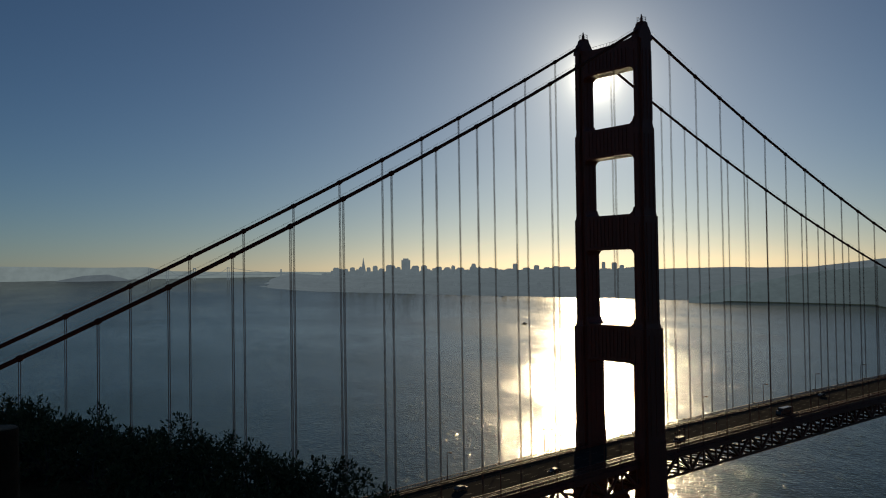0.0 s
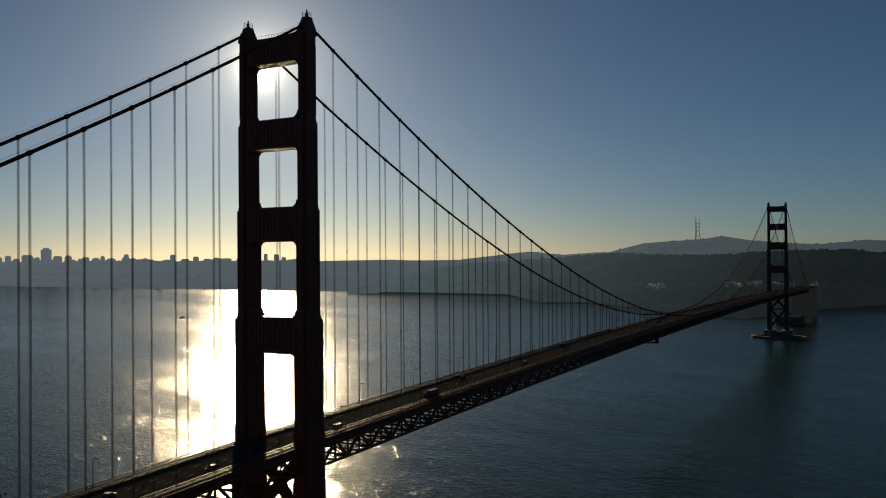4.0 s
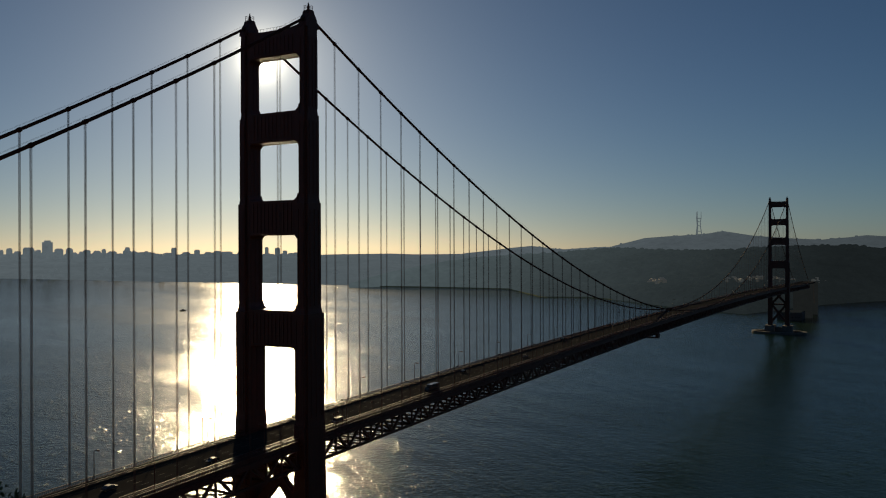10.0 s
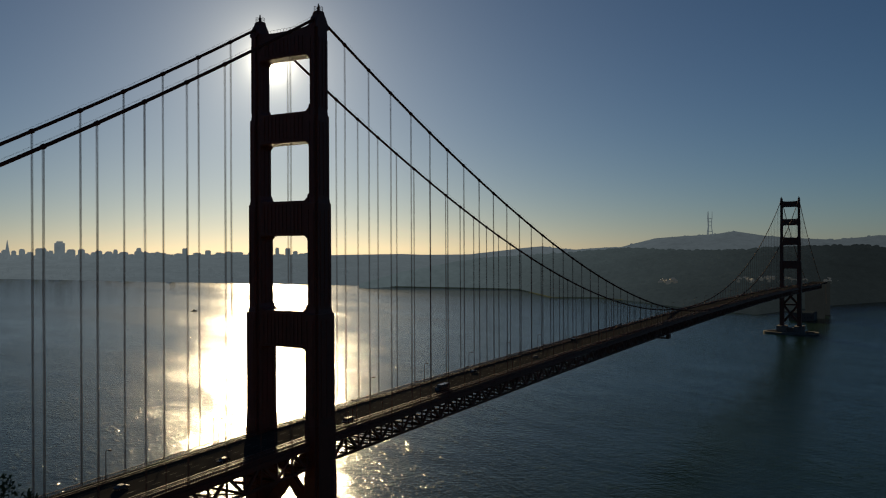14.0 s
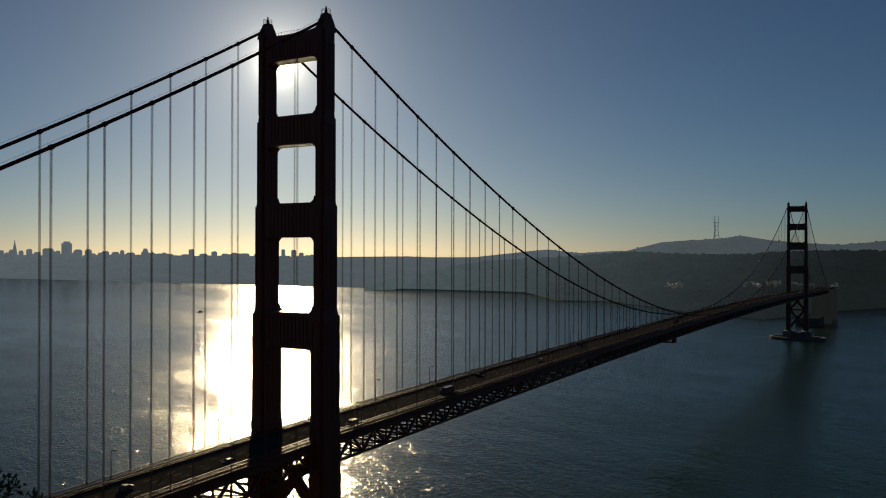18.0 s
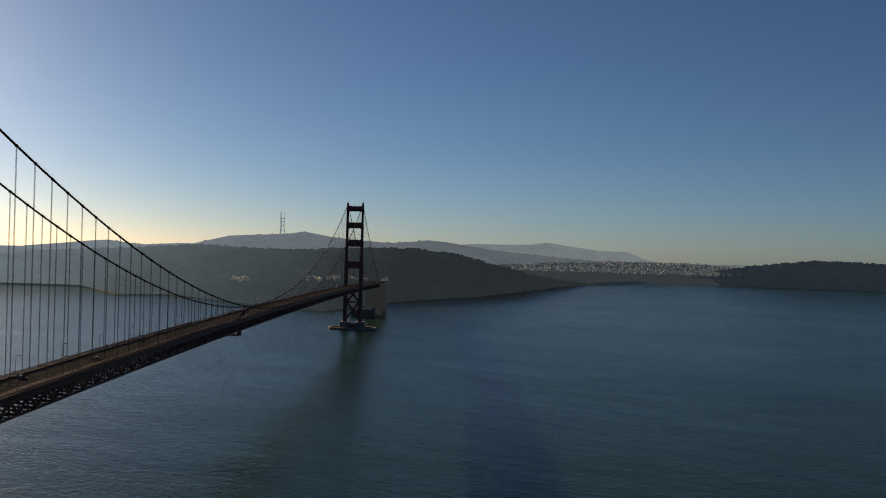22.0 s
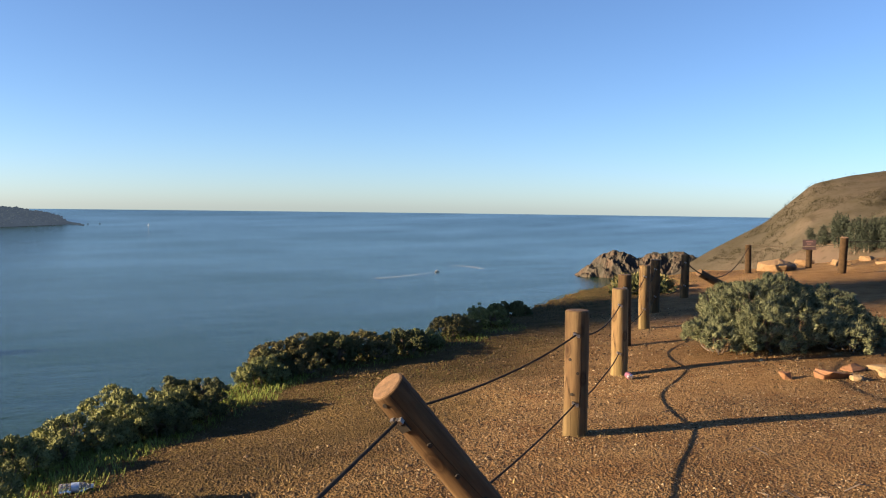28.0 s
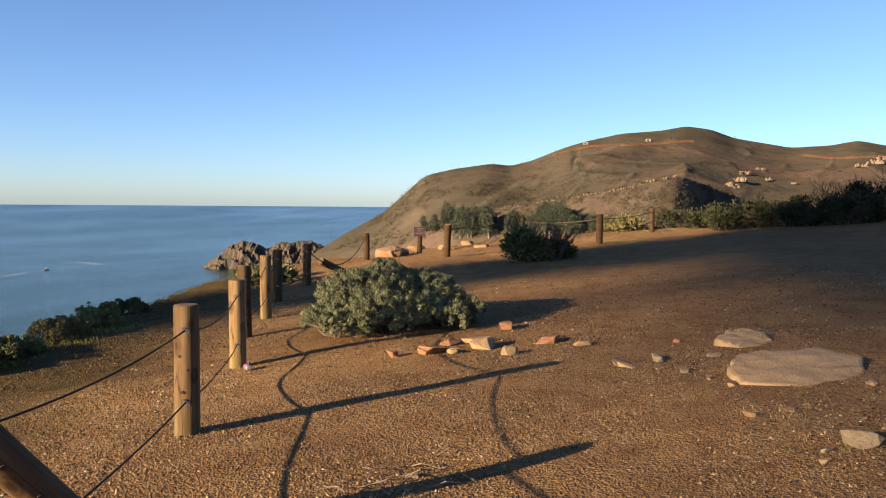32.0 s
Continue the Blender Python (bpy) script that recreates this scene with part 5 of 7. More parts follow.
# posts and wire ropes
def fence_post(x, y, top, r, seed, tilt=(0, 0), clamps=True, label="round weathered wooden post with two wire rope clamps", wood=None):
    """A round log set in the ground, its crown a little worn. top: crown's height over the ground."""
    rng = rnd(seed)
    root = empty("fence_post", spot(x, y))
    root.rotation_euler = (radians(tilt[0]), radians(tilt[1]), rng.uniform(0, 6.28) if tilt == (0, 0) else 0)
    n = 32
    rings = []
    for z, f in [(-0.35, 1.04), (0.0, 1.03), (0.12, 1.02)] + [(0.12 + (top - 0.15) * k / 9, 1.02 - 0.05 * k / 9) for k in range(1, 10)] + [(top - 0.010, 0.965), (top - 0.003, 0.95), (top, 0.925)]:
        rings.append([(r * f * (1 + 0.022 * math.sin(3 * a + seed + z) + 0.014 * math.sin(5 * a + z * 7)) * math.cos(a) + 0.006 * math.sin(4 * z + seed), r * f * (1 + 0.02 * math.sin(2 * a + z * 3)) * math.sin(a) + 0.006 * math.cos(3 * z + seed), z) for a in (2 * math.pi * i / n for i in range(n))])
    make("log", Geo().loft(rings), wood or M_WOOD, root, smooth=True)
    cap = [[(p[0] * 0.98, p[1] * 0.98, top + 0.001) for p in rings[-1]], [(p[0] * 0.9, p[1] * 0.9, top + 0.006) for p in rings[-1]]]
    make("end_grain", Geo().loft(cap), M_WOODEND, root, "pale sawn top")
    return tagged(root, label, "fence post", "fence posts")


def put_on_post(root, z, ang, r, kind):
    """A small fitting on the log's side, facing ang in the post's own frame."""
    c, s = math.cos(ang), math.sin(ang)
    m = Matrix.Translation((c * r, s * r, z)) @ Matrix.Rotation(ang, 4, "Z")
    g = Geo()
    if kind == "hole":
        g.tube([m @ Vector((-0.01, 0, 0)), m @ Vector((0.004, 0, 0))], 0.012, 10)
        return make("bolt_hole", g, M_HOLE, root, "dark empty bolt hole")
    if kind == "plate":
        g.box(0.004, 0, -0.02, 0.012, 0.05, 0.06, m)
        return make("bolt_plate", g, M_HOLE, root, "small rusted plate")
    g.tube([m @ Vector((-0.02, 0, 0)), m @ Vector((0.025, 0, 0))], 0.010, 8)
    g.box(0.010, 0.016, -0.008, 0.026, 0.02, 0.024, m)
    g.box(0.011, -0.016, 0.008, 0.022, 0.018, 0.022, m)
    return make("rope_clamp", g, M_ZINC, root, "bright zinc rope clamp")


ROW = [(5.87, 2.37, 0.98, 0.092, 1), (8.72, 3.04, 0.98, 0.090, 2), (11.0, 3.78, 0.98, 0.092, 3), (13.1, 4.18, 1.02, 0.090, 4), (15.6, 4.78, 1.0, 0.092, 5), (19.0, 5.15, 0.98, 0.095, 6)]
for x, y, top, r, s in ROW:
    p = fence_post(x, y, top, r, s, wood=M_OLDWOOD if s in (3, 5, 6) else M_PALEWOOD if s in (2, 4) else None)
    p.rotation_euler = (0, 0, 0)
    p.location.z -= 0.035 if s < 3 else 0.0
    face = math.atan2(-y, -x)
    for z in (top - 0.17, top - 0.69):
        put_on_post(p, z, face, r * 0.98, "clamp")
    if s == 1:
        for z, da in ((0.52, 0.15), (0.62, -0.5), (0.36, -0.3)):
            put_on_post(p, z, face + da, r, "hole")
# the leaning post
lean_top, lean_foot = Vector((3.105, 2.165, -0.832)), Vector((3.735, 1.775, -1.70))
axis = (lean_top - lean_foot).normalized()
p = fence_post(3.735, 1.775, (lean_top - lean_foot).length, 0.090, 9, label="weathered wooden post leaning far over, with a cut top", wood=M_OLDWOOD)
p.rotation_euler = axis.to_track_quat("Z", "Y").to_euler()
p.location = lean_foot + Vector((VX, VY, VZ))
back = (Vector((-2.94, -1.99, 0.72)).normalized() @ p.rotation_euler.to_matrix())
face = math.atan2(back.y, back.x)
L = (lean_top - lean_foot).length
put_on_post(p, L - 0.04, face - 0.7, 0.087, "hole")
put_on_post(p, L - 0.155, face - 0.65, 0.089, "plate")
put_on_post(p, L - 0.13, face - 0.65, 0.089, "clamp")
held = lean_foot + p.rotation_euler.to_matrix() @ Vector((math.cos(face - 0.65) * 0.107, math.sin(face - 0.65) * 0.107, L - 0.13))
for z, da in ((L - 0.33, -0.2), (L - 0.55, -0.15), (L - 0.75, 0.2)):
    put_on_post(p, z, face + da, 0.091, "hole")
# posts further along, and one by the slope above the bridge
for x, y, top, tilt, s in [(29.0, 5.8, 0.95, (0, 0), 21), (27.0, 2.75, 1.08, (4, -11), 22), (28.5, -2.25, 1.0, (0, 0), 23), (35.0, -4.85, 0.95, (0, 0), 24), (-4.9, 0.82, 0.86, (0, 0), 25), (38.0, 0.5, 0.9, (0, 0), 26)]:
    fence_post(x, y, top, 0.115 if s in (22, 23) else 0.10, s, tilt, label="round weathered wooden fence post on the hilltop", wood=M_DARKPOST)
p = fence_post(21.8, 4.86, 0.95, 0.10, 27, (0, 0), label="wooden post fallen almost flat beside the path", wood=M_OLDWOOD)
p.rotation_euler = Vector((-0.75, 0.55, 0.42)).to_track_quat("Z", "Y").to_euler()


def wire(a, b, sag, r=0.0065, n=14, drift=0.0):
    """A slack twisted wire rope between two places given from the walker."""
    a, b = Vector(a), Vector(b)
    g = Geo()
    pts = []
    for k in range(n + 1):
        t = k / n
        q = a.lerp(b, t) + Vector((VX, VY, VZ))
        q.z -= sag * 4 * t * (1 - t)
        q.x += drift * math.sin(t * 9.0) * t * (1 - t)
        pts.append(q)
    g.tube(pts, r, 6)
    root = make("wire_rope", g, M_WIRE, None, smooth=True)
    return tagged(root, "dark twisted wire rope strung slack between wooden posts", "wire rope", "fence ropes")


def fit(x, y, z, side=0.09):
    d = math.hypot(x, y)
    return (x - x / d * side, y - y / d * side, z)


tops = [(x, y, float(ground(x, y)) - VZ + top - (0.035 if s < 3 else 0.0)) for x, y, top, r, s in ROW]
for k in range(len(tops) - 1):
    (xa, ya, za), (xb, yb, zb) = tops[k], tops[k + 1]
    wire(fit(xa, ya, za - 0.17), fit(xb, yb, zb - 0.17), 0.10 + 0.02 * k)
    wire(fit(xa, ya, za - 0.69), fit(xb, yb, zb - 0.69), 0.06, drift=0.12)
(xa, ya, za) = tops[0]
lc = lean_top - axis * 0.15
wire(fit(xa, ya, za - 0.17), lc + Vector((0.07, -0.02, 0.0)), 0.05)
wire(fit(xa, ya, za - 0.69), lean_top - axis * 0.75, 0.02)
loose = held + Vector((-2.56, -1.07, 0.14))
wire(held, loose, 0.0, 0.008)
wire(loose, loose + Vector((-0.5, -0.3, -0.90)), 0.0, 0.008)
wire((29.0, 5.8, tops[-1][2] - 0.1), (27.0, 2.75, -0.93), 0.08, 0.014)
wire((19.0, 5.15, tops[-1][2] - 0.15), (29.0, 5.8, -1.20), 0.65, 0.014)
wire((27.0, 2.75, -0.85), (38.0, 0.5, -0.82), 0.10, 0.016)
wire((38.0, 0.5, -0.82), (28.5, -2.25, -0.52), 0.12, 0.016)
wire((28.5, -2.25, -0.52), (35.0, -4.85, -0.33), 0.08, 0.014)
wire((28.5, -2.25, -0.95), (35.0, -4.85, -0.75), 0.06, 0.014)
wire((35.0, -4.85, -0.33), (36.5, -9.0, -0.1), 0.08, 0.014)
wire((-4.9, 0.82, -1.25), (-6.8, 3.6, -2.4), 0.1, 0.012)

# small notice on a post
root = empty("sign_post", spot(31.0, 4.2))
make("post", Geo().tube([(0, 0, -0.3), (0, 0, 0.85)], 0.10, 14), M_DARKPOST, root)
to_eye = math.atan2(-4.2, -31.0)
m = Matrix.Rotation(to_eye, 4, "Z")
M_SIGN = plain("dark_red_sign", (0.022, 0.010, 0.011), 0.5, 0.0, 0.1, 6.0)
M_SIGNINK = plain("sign_print", (0.09, 0.05, 0.05), 0.6, 0.0, 0.1, 6.0)
make("sign_plate", Geo().box(0.125, 0, 0.82, 0.02, 0.42, 0.34, m), M_SIGN, root, "small dark red notice plate")
for z, w in ((0.92, 0.22), (0.84, 0.12), (0.76, 0.26)):
    make("printed_bar", Geo().box(0.139, 0, z, 0.006, w, 0.035, m), M_SIGNINK, root, "pale unreadable print")
tagged(root, "small dark red notice on a short wooden post", "sign")


# stones and rubble
def stone(name, x, y, sx, sy, sz, seed, mat, label, turn=0.0, flat=0.5, sink=0.35, tilt=(0, 0), category="stone"):
    """A broken angular stone: the hull of scattered corners, its edges a little worn."""
    rng = rnd(seed)
    bm = bmesh.new()
    for _ in range(15):
        v = rng.normal(size=3)
        v /= np.abs(v).max() ** 0.7 * np.linalg.norm(v) ** 0.3
        bm.verts.new((v[0] * sx, v[1] * sy, min(v[2], flat + 0.12 * rng.rand()) * sz))
    hull = bmesh.ops.convex_hull(bm, input=bm.verts)
    bmesh.ops.delete(bm, geom=[v for v in bm.verts if not v.link_faces], context="VERTS")
    bmesh.ops.bevel(bm, geom=list(bm.edges), offset=min(sx, sy, sz) * 0.09, segments=2, profile=0.6, affect="EDGES")
    bmesh.ops.triangulate(bm, faces=bm.faces)
    bmesh.ops.subdivide_edges(bm, edges=[e for e in bm.edges if e.calc_length() > min(sx, sy) * 0.35], cuts=2, use_grid_fill=True)
    for v in bm.verts:
        v.co += Vector(noise.noise_vector(v.co * (2.2 / min(sx, sy)) + Vector((seed, 0, 0)))) * min(sx, sy, sz) * 0.09
    bmesh.ops.recalc_face_normals(bm, faces=bm.faces)
    me = bpy.data.meshes.new(name)
    bm.to_mesh(me)
    bm.free()
    ob = make(name, me, mat)
    ob.location = spot(x, y, sz * (1 - sink) * 0.45)
    ob.rotation_euler = (radians(tilt[0]), radians(tilt[1]), radians(turn))
    return tagged(ob, label, category, "loose stones")


def flat_slab(x, y, sx, sy, thick, seed, turn, tilt, label):
    """A flat slab of sandstone with a wavering worn outline and a gently uneven top."""
    rng = rnd(seed)
    n = 72
    k = 7
    th = [2 * math.pi * (q + 0.35 * rng.uniform(-1, 1)) / k for q in range(k)]
    off = rng.uniform(0.80, 1.06, k)
    ph = rng.uniform(0, 6.28, 2)
    def out(a):                                            # broken straight edges, a little worn
        return min(off[q] / max(0.3, math.cos(a - th[q])) for q in range(k)) + 0.018 * math.sin(9 * a + ph[0]) + 0.012 * math.sin(17 * a + ph[1])
    rings = []
    for f, z in ((0.98, -0.6), (1.0, 0.1), (0.995, 0.6), (0.975, 0.9), (0.93, 1.0), (0.75, 1.02), (0.5, 1.08), (0.25, 1.04), (0.05, 1.0)):
        rings.append([(sx * f * out(a) * math.cos(a), sy * f * out(a) * math.sin(a), thick * (z + 0.28 * noise.noise((4 * f * math.cos(a) + seed, 3 * f * math.sin(a), 0)))) for a in (2 * math.pi * i / n for i in range(n))])
    ob = make("stone_slab", Geo().loft(rings), M_SAND)
    ob.location = spot(x, y, -0.01)
    ob.rotation_euler = (radians(tilt[0]), radians(tilt[1]), radians(turn))
    return tagged(ob, label, "stone slab", "stone slabs")


flat_slab(7.36, -2.35, 0.56, 0.60, 0.06, 1, 8, (-5, -6), "large flat tan sandstone slab lying in the dirt")
flat_slab(8.75, -2.26, 0.26, 0.30, 0.06, 2, 25, (-6, -10), "smaller tan sandstone slab on the dirt")
for x, y, sx, sy, sz, s, m, l in [(8.95, 0.92, 0.20, 0.20, 0.08, 3, M_BRICK, "broken piece of red brick on the dirt"), (8.8, 1.36, 0.08, 0.08, 0.09, 4, M_BRICK, "small red brick fragment on the dirt"),
                                  (9.55, 0.84, 0.16, 0.17, 0.08, 5, M_BRICK, "flat orange-red piece of brick"), (8.95, 0.73, 0.08, 0.10, 0.06, 6, M_SAND, "pale stone fragment beside red bricks"),
                                  (9.35, 0.42, 0.20, 0.22, 0.14, 7, M_SAND, "tan angular stone on bare dirt"), (9.75, 0.55, 0.20, 0.20, 0.10, 8, M_SAND, "tan flat stone on bare dirt"), (8.9, 0.10, 0.12, 0.12, 0.09, 9, M_SAND, "small tan stone on bare dirt"),
                                  (10.6, 0.20, 0.12, 0.20, 0.09, 10, M_BRICK, "brown rock chip on bare dirt"), (9.55, -0.32, 0.16, 0.20, 0.08, 11, M_BRICK, "reddish stone half sunk in dirt"), (9.3, -0.68, 0.12, 0.14, 0.06, 12, M_SAND, "yellowish stone half sunk in dirt"),
                                  (9.15, -1.66, 0.06, 0.07, 0.05, 13, M_BRICK, "small red stone on the dirt"), (8.2, -1.84, 0.07, 0.10, 0.05, 14, M_GREYROCK, "small grey stone on the dirt"), (7.55, -1.46, 0.05, 0.05, 0.05, 15, M_GREYROCK, "small grey stone on the dirt"),
                                  (7.0, -1.75, 0.04, 0.06, 0.03, 16, M_SAND, "small pale stone chip near the slab"), (7.25, -1.62, 0.04, 0.05, 0.03, 17, M_SAND, "small pale stone chip near the slab"), (5.25, -2.08, 0.13, 0.17, 0.09, 18, M_GREYROCK, "lumpy grey lichen rock half buried"),
                                  (5.12, -1.86, 0.04, 0.05, 0.03, 19, M_GREYROCK, "grey rock fragment beside lichen rock"), (4.98, -1.80, 0.03, 0.06, 0.02, 20, M_SAND, "thin pale stone flake"), (6.75, -2.72, 0.05, 0.08, 0.03, 21, M_SAND, "pale stone chip near the slab"),
                                  (5.95, -1.62, 0.05, 0.07, 0.04, 22, M_RUBBLE, "half-buried lichen rock in the dirt"), (6.05, -1.90, 0.05, 0.07, 0.04, 23, M_RUBBLE, "half-buried lichen rock in the dirt"), (8.05, -0.98, 0.07, 0.20, 0.045, 24, M_SAND, "long flat stone splinter"),
                                  (8.15, -1.32, 0.07, 0.14, 0.06, 25, M_GREYROCK, "grey stone splinter on the dirt"), (7.9, -1.0, 0.05, 0.15, 0.03, 26, M_SAND, "thin stone splinter on the dirt"), (4.9, 0.55, 0.04, 0.05, 0.03, 27, M_GREYROCK, "small grey stone on the dirt")]:
    stone("loose_stone", x, y, sx * 0.8, sy * 0.8, sz * 0.85, s, m, l, s * 47, 0.62, 0.3, ((s * 7) % 13 - 6, (s * 5) % 15 - 7))
# masonry left beyond the fence
for x, y, sx, sy, sz, s, m, t in [(30.5, 5.1, 0.65, 1.25, 0.45, 51, M_RUBBLE, -18), (32.0, 3.3, 0.3, 0.5, 0.22, 52, M_RUBBLE, 20), (31.4, 1.9, 0.25, 0.4, 0.16, 53, M_RUBBLE, 0), (33.0, 0.6, 0.4, 0.9, 0.25, 54, M_BRICK, 12),
                                  (33.5, 2.6, 0.3, 0.35, 0.2, 55, M_RUBBLE, 0), (32.5, -0.3, 0.25, 0.3, 0.2, 56, M_RUBBLE, 0), (34.0, 4.8, 0.4, 0.5, 0.25, 57, M_RUBBLE, 0)]:
    stone("masonry_block", x, y, sx * 0.8, sy * 0.8, sz * 0.75, s, m, "broken tan masonry block lying on bare dirt", s * 13, 0.6, 0.2, (0, t), "masonry block")

# drink can and bottle
root = empty("drink_can", spot(8.45, 2.83, 0.033))
root.rotation_euler = (0, radians(90), radians(35))
M_CANRED = plain("can_print_red", (0.22, 0.09, 0.13), 0.35, 0.2, 0.1, 30.0)
M_ALU = plain("bare_aluminium", (0.75, 0.75, 0.76), 0.25, 0.95, 0.08, 40.0)
make("can_body", Geo().tube([(0, 0, -0.056), (0, 0, -0.05), (0, 0, 0.05), (0, 0, 0.056)], [0.028, 0.033, 0.033, 0.027], 20), M_CANRED, root, "printed red and white can wall")
make("can_lid", Geo().tube([(0, 0, 0.056), (0, 0, 0.061), (0, 0, 0.062)], [0.027, 0.027, 0.022], 20), M_ALU, root, "bright aluminium lid")
make("can_base", Geo().tube([(0, 0, -0.056), (0, 0, -0.062), (0, 0, -0.063)], [0.028, 0.025, 0.018], 20), M_ALU, root, "bright aluminium base")
tagged(root, "discarded aluminium drink can lying by a post", "can")


def m_clear():
    n = Nodes("clear_plastic", 0.12)
    n.b.inputs["Transmission Weight"].default_value = 0.85
    n.b.inputs["IOR"].default_value = 1.45
    n.color((0.9, 0.93, 0.95))
    return n.m


root = empty("plastic_bottle", spot(3.5, 5.05, 0.034))
root.rotation_euler = (0, radians(90), radians(-38))
prof = [(-0.10, 0.018), (-0.097, 0.030), (-0.085, 0.033), (-0.07, 0.031), (-0.055, 0.033), (-0.04, 0.031), (-0.02, 0.033), (0.03, 0.033), (0.06, 0.031), (0.085, 0.02), (0.095, 0.013), (0.105, 0.013)]
make("bottle_body", Geo().tube([(0, 0, z) for z, r in prof], [r for z, r in prof], 20), m_clear(), root, "clear ribbed plastic")
make("bottle_label", Geo().tube([(0, 0, -0.02), (0, 0, 0.03)], 0.0338, 20, False), plain("blue_white_label", (0.42, 0.55, 0.72), 0.5, 0.0, 0.3, 20.0), root, "pale blue paper label")
make("bottle_cap", Geo().tube([(0, 0, 0.105), (0, 0, 0.122)], 0.015, 16), plain("white_cap", (0.8, 0.8, 0.8), 0.4), root, "white screw cap")
tagged(root, "clear plastic bottle lying on the dirt", "bottle")


# gravel, grass and twigs
def gravel(name, n, seed, az0, az1, d0, d1, s0, s1, mat, label):
    rng = rnd(seed)
    az = np.radians(rng.uniform(az0, az1, n))
    d = np.sqrt(d0 * d0 + (d1 * d1 - d0 * d0) * rng.uniform(0, 1, n))
    x, y = -np.sin(az) * d, np.cos(az) * d
    keep = d < interp(np.degrees(az), EDGE) - 0.2
    clump = bumps(x, y, 1.7, 3, 8.0)
    keep &= clump + rng.uniform(-1.2, 1.2, n) > -0.75 + 0.25 * (1 - smoothstep(-0.6, 0.5, y - 1.3 - 0.212 * x))
    x, y, d = x[keep], y[keep], d[keep]
    n = len(x)
    z = ground(x, y)
    side = smoothstep(-0.6, 0.5, y - 1.3 - 0.212 * x + 0.35 * bumps(x, y, 2.2, 2, 6.0))
    s = (s0 + (s1 - s0) * rng.uniform(0, 1, n) ** 3.0) * (0.84 + 0.16 * side)
    chip = np.array([(1.1, -0.1, -0.6), (0.1, 0.9, -0.6), (-1.1, 0.1, -0.6), (-0.1, -0.9, -0.6), (0.5, 0.0, 0.75), (-0.5, 0.0, 0.75)], float)
    V = chip[None] * rng.uniform(0.65, 1.2, (n, 6, 1)) + rng.normal(0, 0.17, (n, 6, 3))
    V *= s[:, None, None] * np.array([1.1, 1.1, 0.62])
    a = rng.uniform(0, 6.283, n)
    ca, sa = np.cos(a)[:, None], np.sin(a)[:, None]
    V = np.stack([V[..., 0] * ca - V[..., 1] * sa, V[..., 0] * sa + V[..., 1] * ca, V[..., 2]], -1)
    V += np.stack([x + VX, y + VY, z + s * 0.3], -1)[:, None, :]
    f = np.array([(0, 1, 4), (1, 5, 4), (1, 2, 5), (2, 3, 5), (3, 4, 5), (3, 0, 4)])
    F = (np.arange(n)[:, None, None] * 6 + f[None]).reshape(-1, 3)
    return tagged(arrays(name, V.reshape(-1, 3), F, mat), label, "gravel", kind="stuff")


gravel("gravel", 112000, 5, -119, -26, 3.0, 9.5, 0.0042, 0.0140, M_PEBBLE, "loose reddish-brown gravel over packed dirt")
gravel("gravel", 34000, 15, -119, -30, 9.5, 17, 0.007, 0.024, M_PEBBLE, "loose reddish-brown gravel over packed dirt")
gravel("gravel", 14000, 25, -178, 18, 0.5, 3.0, 0.0038, 0.011, M_PEBBLE, "loose reddish-brown gravel over packed dirt")
gravel("gravel", 9000, 26, -178, -119, 3.0, 11.0, 0.004, 0.012, M_PEBBLE, "loose reddish-brown gravel over packed dirt")
gravel("gravel", 8000, 27, -26, 20, 3.0, 6.0, 0.0038, 0.0115, M_PEBBLE, "loose reddish-brown gravel over packed dirt")
gravel("pale_chips", 500, 6, -122, -20, 3.0, 14, 0.007, 0.024, M_SAND, "scattered pale stone chips on the dirt")


def grass(name, seeds, blades, length, mat, seed, label):
    rng = rnd(seed)
    X, Y = [], []
    for x, y, r in seeds:
        k = int(blades * r * r)
        a, q = rng.uniform(0, 6.283, k), r * np.sqrt(rng.uniform(0, 1, k))
        X.append(x + np.cos(a) * q), Y.append(y + np.sin(a) * q)
    x, y = np.concatenate(X), np.concatenate(Y)
    n = len(x)
    base = np.stack([x + VX, y + VY, ground(x, y) - 0.005], -1)
    a = rng.uniform(0, 6.283, n)
    L = length * rng.uniform(0.4, 1.3, n)
    lean = rng.uniform(0.2, 0.9, n)
    up = np.stack([np.cos(a) * lean, np.sin(a) * lean, np.ones(n)], -1)
    up /= np.linalg.norm(up, axis=1, keepdims=True)
    w = np.stack([-np.sin(a), np.cos(a), np.zeros(n)], -1) * (0.0035 + 0.02 * L)[:, None] * 0.5
    mid = base + up * (L * 0.55)[:, None]
    tip = base + up * L[:, None] + np.stack([np.cos(a), np.sin(a), -0.4 * np.ones(n)], -1) * (L * 0.22)[:, None]
    V = np.stack([base - w, base + w, mid + w * 0.8, tip, mid - w * 0.8], 1).reshape(-1, 3)
    i = np.arange(n)[:, None] * 5
    F = np.concatenate([i + np.array([[0, 1, 2, 4]])])
    quads = arrays(name, V, F, mat)
    return tagged(quads, label, "grass", kind="stuff")


